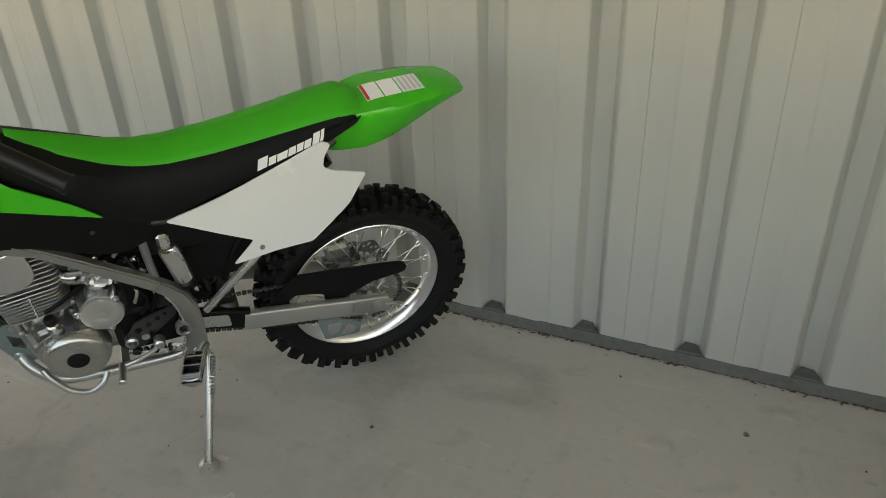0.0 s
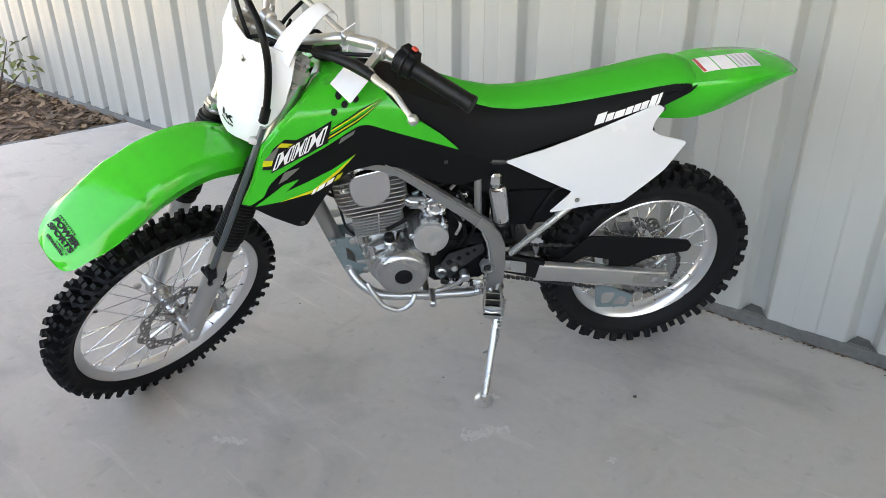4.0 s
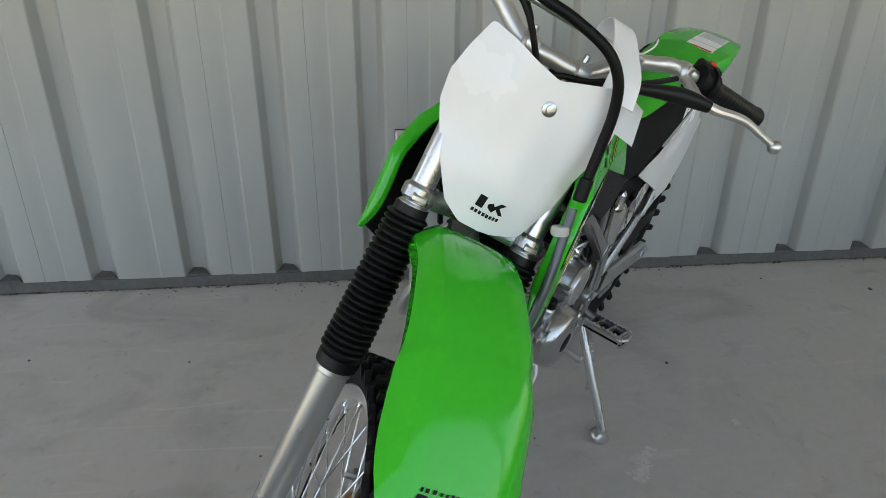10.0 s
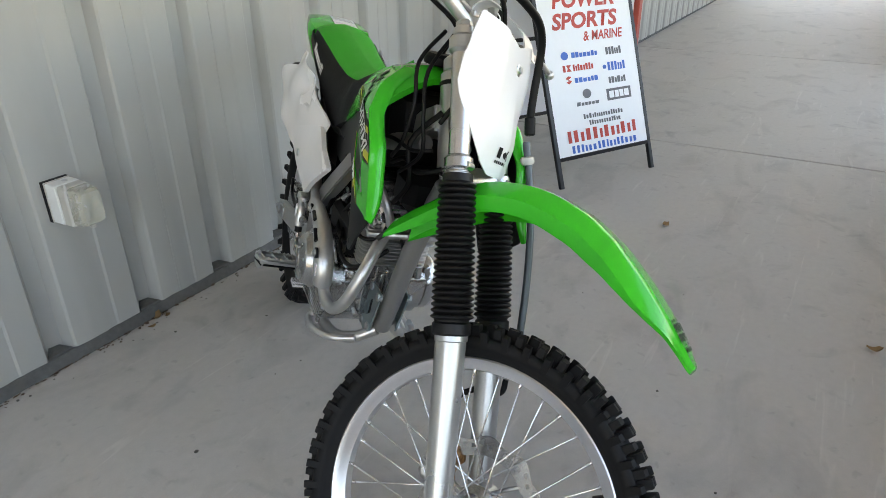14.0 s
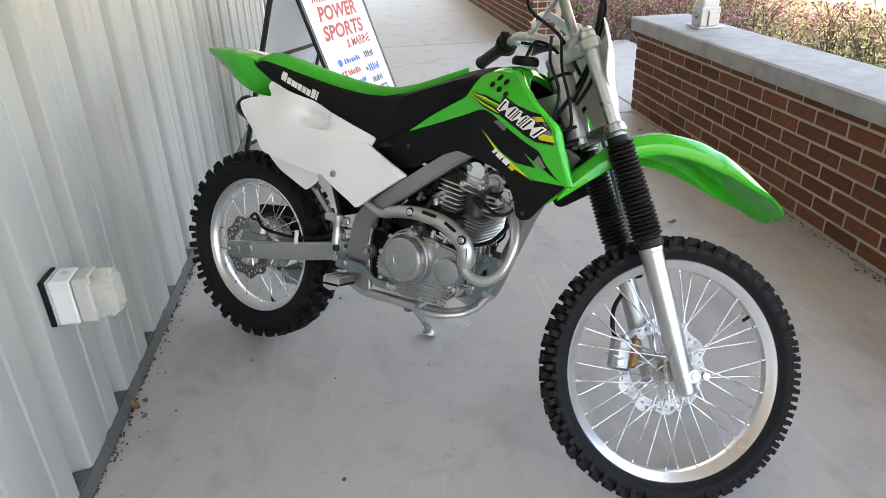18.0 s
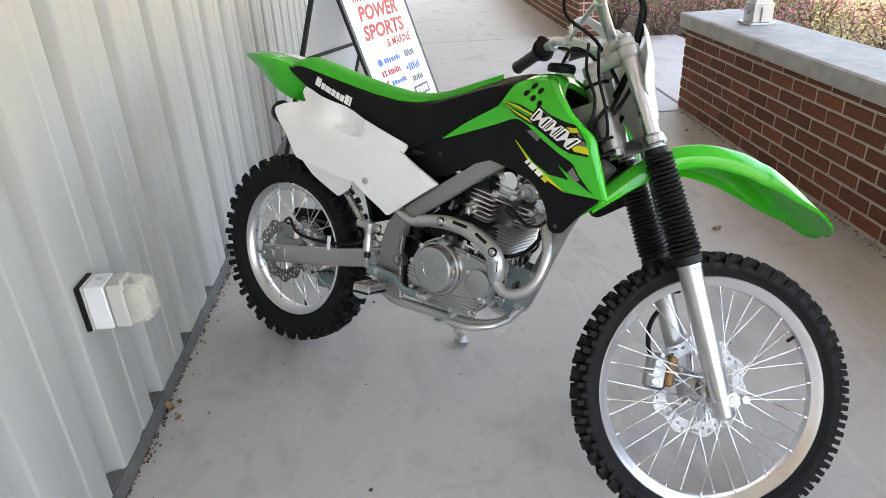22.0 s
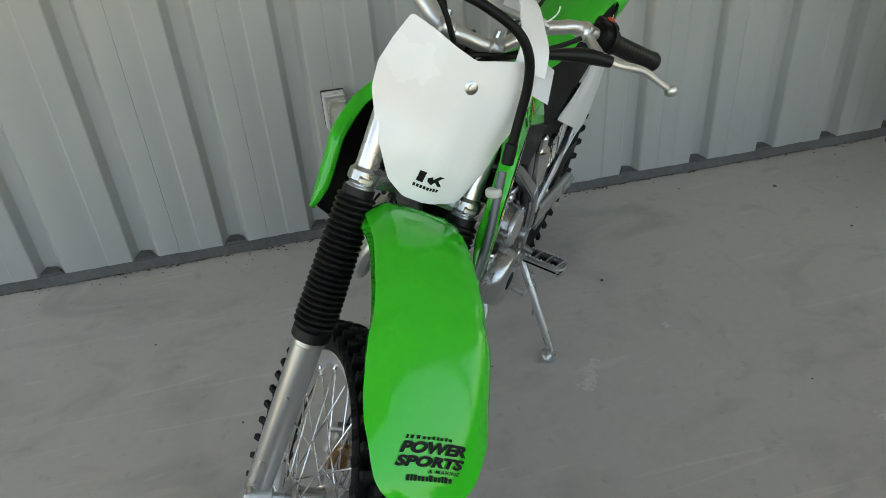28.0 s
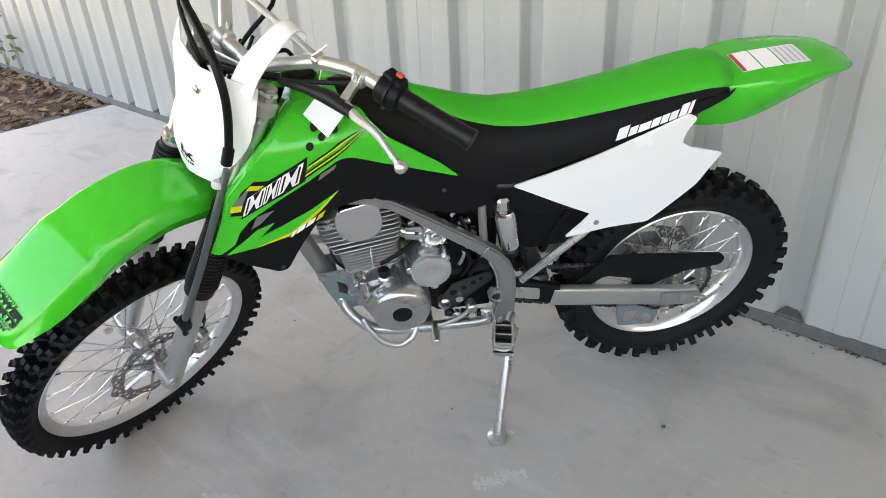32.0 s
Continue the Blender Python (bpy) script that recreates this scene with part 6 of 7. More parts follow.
for pts in ([(0.60, 0.06, 0.60), (0.56, 0.08, 0.55), (0.53, 0.078, 0.49), (0.55, 0.075, 0.44)], [(0.64, 0.055, 0.55), (0.67, 0.080, 0.545), (0.70, 0.080, 0.525), (0.726, 0.084, 0.515)], [(0.60, -0.06, 0.60), (0.57, -0.085, 0.55), (0.545, -0.09, 0.50), (0.57, -0.10, 0.485)], [(0.62, -0.06, 0.55), (0.66, -0.088, 0.525), (0.70, -0.09, 0.512), (0.745, -0.09, 0.515)], [(0.55, 0.06, 0.60), (0.53, 0.082, 0.56), (0.51, 0.080, 0.50), (0.53, 0.075, 0.44)], [(0.53, -0.07, 0.60), (0.52, -0.082, 0.54), (0.535, -0.085, 0.48), (0.56, -0.08, 0.44)]):
    en("hose", tube(pts, 0.0048, 8, 5), BLACK)

# exhaust
pipe = [(0.790, -0.015, 0.605), (0.850, -0.040, 0.598), (0.893, -0.072, 0.565), (0.914, -0.098, 0.515), (0.904, -0.116, 0.458), (0.872, -0.127, 0.426), (0.836, -0.134, 0.424), (0.808, -0.138, 0.450), (0.803, -0.140, 0.490), (0.776, -0.138, 0.528), (0.720, -0.134, 0.546), (0.620, -0.128, 0.540), (0.540, -0.118, 0.524), (0.460, -0.105, 0.555), (0.38, -0.10, 0.605)]
exhaust = bike("exhaust", tube(pipe, 0.0122, 18, 6), EXHAUST, "satin steel exhaust header with a slotted heat shield", smooth=60)
ex = lambda n, bm, mt, lb="", sm=40: part(n, bm, mt, exhaust, lb, smooth=sm)
hs = [(0.817, -0.143, 0.452), (0.819, -0.145, 0.476), (0.808, -0.146, 0.503), (0.778, -0.145, 0.528), (0.735, -0.142, 0.543), (0.690, -0.139, 0.548), (0.640, -0.134, 0.546), (0.570, -0.126, 0.532)]
ex("heat_shield", tube(hs, [0.0185, 0.020, 0.0205, 0.020, 0.0185, 0.0175, 0.0165, 0.0150], 24, 6), EXHAUST, "silver heat shield", 60)
for p, q in (((0.760, -0.1610, 0.5475), (0.792, -0.1630, 0.5330)), ((0.690, -0.1530, 0.5585), (0.732, -0.1575, 0.5555))):
    ex("shield_slot", rod(p, q, 0.0042, 8), DECALBLACK)
ex("shield_slot", rod((0.8235, -0.1620, 0.500), (0.8250, -0.1620, 0.474), 0.0042, 8), ALLOY)
for p in ((0.812, -0.1650, 0.517), (0.653, -0.1515, 0.551)):
    ex("screw_seat", lathe([(0.0110, -0.003), (0.0110, 0.0012), (0.009, 0.0018)], 20, right(*p)), DECALBLACK)
    ex("shield_screw", lathe([(0.008, 0), (0.008, 0.003), (0.005, 0.005), (0.005, 0.007), (0.003, 0.0075)], 12, right(*p)), STEEL)
ex("muffler", tube([(0.40, -0.094, 0.605), (0.34, -0.092, 0.63), (0.20, -0.100, 0.672), (0.07, -0.104, 0.716)], [0.022, 0.036, 0.036, 0.034], 20, 4), DARKSTEEL, "dark muffler behind the side panel")
ex("end_cap", tube([(0.120, -0.106, 0.704), (0.070, -0.106, 0.720), (0.024, -0.106, 0.735), (0.010, -0.106, 0.740)], [0.035, 0.034, 0.032, 0.022], 10, 3), BLACK, "black muffler end cap")
ex("heat_flap", sheet(rounded([(0.150, 0.615), (0.195, 0.578), (0.290, 0.537), (0.335, 0.570), (0.335, 0.592), (0.200, 0.615)], 0.008, 2), lambda x, z: Vector((x, -0.132 - 0.1 * (z - 0.6), z)), 0.004, 0), WHITE, "white inner flap under the side panel")
ex("header_flange", lathe([(0.027, 0), (0.027, 0.010)], 20, along((0.812, -0.024, 0.603), (0.85, -0.040, 0.598))[0]), CAST)

# swing arm, chain
swing = bike("swing_arm", tube([(0.475, -0.078, 0.408), (0.40, -0.084, 0.385), (0.20, -0.086, 0.338), (0.03, -0.086, 0.304), (-0.035, -0.086, 0.292)], 0.02, 16, 4, flat=(0.026, 0.012)), SILVER, "silver box section swing arm", smooth=60)
sw = lambda n, bm, mt, lb="", sm=40: part(n, bm, mt, swing, lb, smooth=sm)
sw("left_arm", tube([(0.335, 0.086, 0.352), (0.20, 0.086, 0.330), (0.03, 0.086, 0.300), (-0.035, 0.086, 0.290)], 0.02, 16, 4, flat=(0.027, 0.012)), SILVER, "", 60)
sw("chain_slider", tube([(0.478, 0.080, 0.402), (0.40, 0.082, 0.380), (0.325, 0.084, 0.356)], 0.02, 16, 4, flat=(0.029, 0.012)), BLACK, "black plastic chain slider", 60)
sw("slider_plate", prism(rounded([(0.365, 0.352), (0.435, 0.370), (0.432, 0.405), (0.368, 0.390)], 0.004, 1), 0.094, 0.0965, 0.001), SILVER)
for sgn in (1, -1):
    sw("axle_plate", prism(rounded([(-0.045, 0.272), (0.06, 0.292), (0.06, 0.326), (-0.045, 0.312)], 0.008, 2), 0.098 * sgn, 0.102 * sgn, 0.001), STEEL)
    sw("chain_adjuster", rod((-0.03, 0.100 * sgn, 0.296), (-0.062, 0.100 * sgn, 0.289), 0.005, 8), STEEL)
sw("cross_brace", box((0.05, 0.16, 0.045), (0.365, 0, 0.385), 0.008), DARKSTEEL)
guard = [(0.285, 0.350), (0.200, 0.442), (0.10, 0.432), (-0.083, 0.408), (-0.098, 0.390), (-0.092, 0.370), (0.0, 0.362), (0.095, 0.318), (0.125, 0.322), (0.13, 0.36), (0.20, 0.378), (0.24, 0.350)]
sw("chain_guard", sheet(rounded(guard, 0.008, 2), lambda x, z: Vector((x, 0.072, z)), 0.005, 0), BLACK, "black plastic chain guard")
sw("chain_guide", prism(rounded([(0.150, 0.262), (0.10, 0.252), (0.026, 0.214), (0.036, 0.170), (0.133, 0.178)], 0.008, 2), 0.060, 0.066, 0.002), TEAL, "zinc plated chain guide")
for pts in ([(0.125, 0.235), (0.085, 0.232), (0.095, 0.195), (0.122, 0.193)], [(0.07, 0.222), (0.045, 0.205), (0.05, 0.182), (0.088, 0.186)]):
    sw("guide_opening", prism(rounded(pts, 0.008, 2), 0.0655, 0.0672, 0.0003), ALLOY)


def chain_run(a, b, n):
    bm = bmesh.new()
    m, ln = along(a, b)
    for i in range(n):
        z = ln * (i + 0.5) / n
        box((0.012 if i % 2 else 0.009, 0.005 if i % 2 else 0.010, ln / n * 0.86), (0, 0, z), 0.0015, m, bm)
    return bm


chain = bike("chain", chain_run((0.0, 0.052, 0.388), (0.55, 0.052, 0.425), 42), DARKSTEEL, "dark steel drive chain")
part("lower_run", chain_run((0.02, 0.052, 0.214), (0.55, 0.052, 0.345), 40), DARKSTEEL, chain)
bm = bmesh.new()
for k in range(22):
    a = radians(82 + 180 * k / 21)
    box((0.012, 0.010 if k % 2 else 0.005, 0.010), (0.0885 * math.cos(a), 0.052, 0.300 + 0.0885 * math.sin(a)), 0.0015, None, bm)
part("rear_wrap", bm, DARKSTEEL, chain)
part("drive_sprocket", lathe([(0.036, 0), (0.038, 0.003), (0.036, 0.006)], 14, axis_y(0.555, 0.049, 0.385)), STEEL, chain)
part("sprocket_nut", lathe([(0.018, 0), (0.018, 0.012), (0.009, 0.03), (0.009, 0.04)], 16, axis_y(0.555, 0.055, 0.385)), STEEL, chain)

# shock
shock = bike("rear_shock", rod((0.445, 0.0, 0.66), (0.40, 0.0, 0.38), 0.016), DARKSTEEL, "rear shock absorber with a remote reservoir")
helix = [(0.445 - 0.045 * u + 0.030 * math.cos(u * 44), 0.030 * math.sin(u * 44), 0.64 - 0.22 * u) for u in np.linspace(0, 1, 90)]
part("spring", tube(helix, 0.0055, 8, 1), DARKSTEEL, shock)
part("reservoir", lathe([(0.012, 0), (0.021, 0.004), (0.0235, 0.010), (0.0235, 0.098), (0.019, 0.106), (0.010, 0.110)], 24, along((0.442, 0.082, 0.522), (0.463, 0.084, 0.63))[0]), ALLOY, shock, "polished alloy reservoir")
part("reservoir_cap", box((0.026, 0.018, 0.034), (0.467, 0.086, 0.643), 0.006), ALLOY, shock)
part("breather_tube", tube([(0.508, 0.070, 0.66), (0.506, 0.078, 0.60), (0.500, 0.082, 0.53)], 0.009, 10, 3), GREYPAINT, shock)
part("reservoir_hose", tube([(0.442, 0.080, 0.514), (0.435, 0.070, 0.46), (0.40, 0.05, 0.44), (0.41, 0.02, 0.50)], 0.010, 10, 5), BLACK, shock)
part("rubber_band", rod((0.443, 0.082, 0.522), (0.439, 0.078, 0.500), 0.019, 16), BOOT, shock)

# stand, pegs, pedals
stand = bike("kickstand", rod((0.430, 0.104, 0.290), (0.4915, 0.268, 0.082), 0.0105, 14), SILVER, "silver kickstand leg carrying the bike")
part("foot_pad", lathe([(0.012, 0), (0.022, 0.010), (0.024, 0.014), (0.024, 0.018)], 18, pose(0.492, 0.270, 0.084, 166, 0, 0)), SILVER, stand)
part("stand_bracket", box((0.036, 0.030, 0.045), (0.446, 0.098, 0.300), 0.005), STEEL, stand)
part("stand_bolt", rod((0.425, 0.105, 0.298), (0.470, 0.105, 0.298), 0.007, 8), STEEL, stand)
coil = [(0.424 + 0.030 * u + 0.0065 * math.cos(u * 90), 0.122 + 0.066 * u + 0.0065 * math.sin(u * 90), 0.296 - 0.110 * u) for u in np.linspace(0, 1, 120)]
part("return_spring", tube(coil, 0.0016, 5, 1), STEEL, stand)
part("spring_lug", rod((0.458, 0.182, 0.172), (0.485, 0.190, 0.168), 0.004, 8), STEEL, stand)
for sgn in (1, -1):
    peg = bike("foot_peg", tube([(0.440, 0.100 * sgn, 0.318), (0.448, 0.118 * sgn, 0.318), (0.452, 0.135 * sgn, 0.318)], 0.011, 10, 3), STEEL, "steel foot peg with serrated edges")
    loop = [(0.438, 0.130 * sgn, 0.320), (0.440, 0.198 * sgn, 0.320), (0.450, 0.214 * sgn, 0.320), (0.472, 0.214 * sgn, 0.320), (0.482, 0.198 * sgn, 0.320), (0.480, 0.130 * sgn, 0.320)]
    part("peg_frame", tube(loop, 0.004, 8, 4), STEEL, peg)
    bm = bmesh.new()
    for xx in (0.440, 0.480):
        box((0.0030, 0.092, 0.016), (xx, 0.168 * sgn, 0.320), 0.0008, None, bm)
        for k in range(9):
            box((0.0034, 0.0062, 0.0062), (0, 0, 0), 0.0004, Matrix.Translation((xx, (0.128 + 0.0098 * k) * sgn, 0.328)) @ Matrix.Rotation(radians(45), 4, "X"), bm)
    for yy in (0.148, 0.176, 0.204):
        box((0.040, 0.004, 0.014), (0.460, yy * sgn, 0.320), 0.0008, None, bm)
    part("peg_teeth", bm, STEEL, peg, "bright serrated teeth", smooth=15)
    part("peg_plate", box((0.045, 0.090, 0.006), (0.460, 0.168 * sgn, 0.309), 0.002), BLACK, peg)
    part("peg_side", prism(rounded([(0.438, 0.300), (0.436, 0.322), (0.484, 0.322), (0.482, 0.300), (0.46, 0.292)], 0.006, 2), 0.206 * sgn, 0.211 * sgn, 0.0012), STEEL, peg)
    lean = Matrix.Rotation(radians(-13 * sgn), 4, "Z") @ Matrix.Rotation(radians(10 * sgn), 4, "X")
    peg.matrix_basis = Matrix.Translation((0.447, 0.100 * sgn, 0.324)) @ lean @ Matrix.Diagonal((1, 1.14, 1, 1)) @ Matrix.Translation((-0.455, -0.100 * sgn, -0.318))
shift = bike("shift_lever", tube([(0.530, 0.100, 0.365), (0.548, 0.114, 0.354), (0.588, 0.124, 0.346), (0.615, 0.126, 0.342)], 0.0055, 10, 4), STEEL, "steel gear shift lever with a rubber tip")
part("shift_rubber", rod((0.616, 0.120, 0.342), (0.621, 0.175, 0.340), 0.0085, 12), STEEL, shift)
part("shift_boss", rod((0.530, 0.088, 0.368), (0.530, 0.118, 0.368), 0.013, 14), STEEL, shift)
pedal = bike("brake_pedal", tube([(0.410, -0.112, 0.366), (0.455, -0.124, 0.368), (0.505, -0.132, 0.371), (0.530, -0.136, 0.360), (0.556, -0.140, 0.349), (0.590, -0.144, 0.348), (0.612, -0.147, 0.351)], 0.01, 12, 4, flat=(0.0085, 0.0035)), TEAL, "zinc plated rear brake pedal", smooth=40)
part("pivot_plate", prism(rounded([(0.408, 0.352), (0.420, 0.378), (0.470, 0.380), (0.515, 0.374), (0.528, 0.362), (0.500, 0.352), (0.450, 0.348)], 0.008, 2), -0.128, -0.122, 0.0015), TEAL, pedal)
part("pedal_pad", box((0.032, 0.026, 0.008), (0.624, -0.150, 0.3535), 0.002), ALLOY, pedal)
for k in range(3):
    part("pad_tooth", box((0.004, 0.026, 0.006), (0.614 + 0.010 * k, -0.150, 0.359), 0.001), ALLOY, pedal)
part("pivot_bolt", lathe([(0.009, 0), (0.009, 0.005), (0.005, 0.007)], 6, right(0.447, -0.128, 0.366)), ALLOY, pedal)
master = bike("rear_master_cylinder", lathe([(0.008, 0), (0.0125, 0.004), (0.0125, 0.030), (0.0105, 0.034), (0.0105, 0.058), (0.0125, 0.062), (0.0125, 0.080), (0.008, 0.084)], 18, along((0.404, -0.120, 0.408), (0.402, -0.118, 0.492))[0]), SATIN, "cast rear brake master cylinder")
part("push_rod", rod((0.405, -0.120, 0.40), (0.408, -0.120, 0.366), 0.004, 8), ALLOY, master)
part("clevis", box((0.018, 0.014, 0.018), (0.408, -0.120, 0.372), 0.003), STEEL, master)
part("boot", rod((0.404, -0.120, 0.408), (0.405, -0.120, 0.392), 0.0095, 12), BOOT, master)
part("union", box((0.045, 0.022, 0.020), (0.383, -0.116, 0.480), 0.004), SATIN, master)
part("mount_lug", box((0.030, 0.014, 0.020), (0.424, -0.114, 0.478), 0.004), CAST, master)
part("mount_lug", box((0.030, 0.014, 0.016), (0.424, -0.114, 0.436), 0.004), CAST, master)
for z in (0.478, 0.436):
    part("mount_bolt", lathe([(0.0070, 0), (0.0070, 0.005), (0.004, 0.006)], 6, right(0.432, -0.121, z)), STEEL, master)

caliper = bike("rear_brake_caliper", box((0.070, 0.038, 0.050), (0.055, -0.066, 0.378), 0.010), CAST, "cast rear brake caliper")
part("caliper_bracket", prism(rounded([(-0.02, 0.31), (0.09, 0.33), (0.10, 0.36), (0.0, 0.37)], 0.01, 2), -0.078, -0.070, 0.002), CAST, caliper)
part("brake_hose", tube([(0.03, -0.078, 0.405), (0.06, -0.085, 0.42), (0.10, -0.088, 0.385), (0.22, -0.090, 0.385), (0.34, -0.095, 0.410), (0.40, -0.115, 0.45)], 0.005, 8, 5), BLACK, caliper)
part("hose_clip", box((0.012, 0.010, 0.040), (0.235, -0.095, 0.388), 0.003), DECALWHITE, caliper)

# front brake, hose, cables
cal = bike("front_brake_caliper", box((0.046, 0.044, 0.085), (1.196, 0.060, 0.305), 0.010), CAST, "cast front brake caliper with a gold bracket", True)
part("pad_bracket", box((0.020, 0.034, 0.070), (1.222, 0.050, 0.312), 0.005), GOLD, cal, "gold zinc bracket")
for z in (0.326, 0.284):
    part("caliper_boss", rod((1.190, 0.086, z), (1.190, 0.034, z), 0.0105, 16), SATIN, cal)
    part("caliper_rib", box((0.030, 0.046, 0.004), (1.186, 0.060, z + 0.014), 0.001), CAST, cal)
    part("bracket_lug", lathe([(0.012, -0.004), (0.012, 0.004), (0.005, 0.005)], 18, axis_y(1.224, 0.068, z)), GOLD, cal)
part("bleed_nipple", rod((1.176, 0.060, 0.345), (1.170, 0.060, 0.362), 0.0045, 8), STEEL, cal)
part("caliper_pin", rod((1.190, 0.020, 0.345), (1.190, 0.090, 0.345), 0.006, 8), STEEL, cal)
hose = bike("front_brake_hose", tube([(0.890, -0.165, 1.085), (0.935, -0.120, 1.078), (0.970, -0.080, 1.066), (0.986, -0.030, 1.066), (1.001, 0.024, 1.058), (1.010, 0.056, 1.036), (1.017, 0.076, 1.000), (1.027, 0.088, 0.955), (1.042, 0.098, 0.905), (1.052, 0.100, 0.885)], 0.0072, 12, 5), BLACK, "thick black front brake hose", True)
part("hose_sleeve", rod((1.038, 0.096, 0.915), (1.052, 0.101, 0.885), 0.0098, 12), BLACK, hose)
part("metal_line", tube([(1.052, 0.101, 0.872), (1.112, 0.117, 0.770), (1.168, 0.121, 0.650), (1.216, 0.114, 0.530)], 0.0070, 12, 4), LINE, hose, "grey metal brake line")
part("line_guide", box((0.024, 0.024, 0.042), (1.220, 0.110, 0.508), 0.006, None), BLACK, hose)
part("guide_wing", box((0.012, 0.030, 0.016), (1.226, 0.096, 0.498), 0.004, None), BLACK, hose)
part("lower_hose", tube([(1.222, 0.108, 0.48), (1.225, 0.105, 0.455), (1.190, 0.085, 0.445), (1.165, 0.065, 0.405), (1.168, 0.060, 0.360), (1.182, 0.060, 0.335)], 0.0055, 10, 5), BLACK, hose)
part("line_clamp", lathe([(0.0105, 0), (0.0125, 0.003), (0.0125, 0.010), (0.0105, 0.013)], 20, along((1.074, 0.100, 0.838), (1.056, 0.084, 0.872))[0]), OUTLETGREY, hose)
for pts in ([(0.930, 0.100, 1.018), (0.955, 0.05, 1.000), (0.985, -0.02, 0.985), (0.985, -0.06, 0.90), (0.96, -0.05, 0.83)], [(0.838, 0.232, 1.052), (0.885, 0.170, 1.030), (0.930, 0.090, 1.002), (0.965, 0.02, 0.985), (0.98, -0.03, 0.93), (0.955, -0.04, 0.84)], [(0.850, -0.215, 1.050), (0.920, -0.160, 1.062), (0.975, -0.090, 1.050), (0.990, -0.03, 0.99), (0.985, 0.03, 0.92), (0.955, 0.05, 0.84)], [(0.860, -0.200, 1.050), (0.805, -0.13, 1.050), (0.82, -0.05, 1.02), (0.90, -0.03, 0.985), (0.96, -0.045, 0.90)]):
    bike("control_cable", tube(pts, 0.0042, 8, 5), BLACK, "black control cable", True)
for i, pts in enumerate(([(0.97, -0.03, 0.86), (0.955, -0.07, 0.80), (0.96, -0.06, 0.73), (0.93, -0.07, 0.68)], [(0.985, 0.03, 0.84), (0.955, 0.06, 0.79), (0.95, 0.06, 0.72), (0.92, 0.06, 0.66)], [(1.0, -0.02, 0.77), (0.965, -0.05, 0.75), (0.92, -0.06, 0.76), (0.88, -0.07, 0.74)])):
    bike("wiring_hose", tube(pts, 0.005, 8, 5), BLACK, "black wiring hose by the steering head")
for pts in ([(0.905, -0.030, 0.985), (0.930, -0.075, 0.930), (0.962, -0.080, 0.870), (0.955, -0.085, 0.800), (0.915, -0.085, 0.760)], [(0.925, -0.020, 0.985), (0.955, -0.065, 0.920), (0.985, -0.068, 0.850), (0.990, -0.060, 0.790), (0.940, -0.075, 0.740)], [(1.000, -0.045, 0.800), (0.975, -0.070, 0.790), (0.930, -0.090, 0.795), (0.895, -0.095, 0.790)]):
    bike("wiring_hose", tube(pts, 0.0036, 8, 5), BLACK, "thin black cable by the steering head")
bike("radiator_duct", box((0.09, 0.11, 0.08), (0.905, 0, 0.70), 0.02), BLACK, "black electrics box between the shrouds")
bike("horn_bracket", tube([(0.965, 0.0, 0.68), (0.955, -0.05, 0.655), (0.955, -0.095, 0.615)], 0.005, 8, 3), DARKSTEEL, "dark shroud bracket")

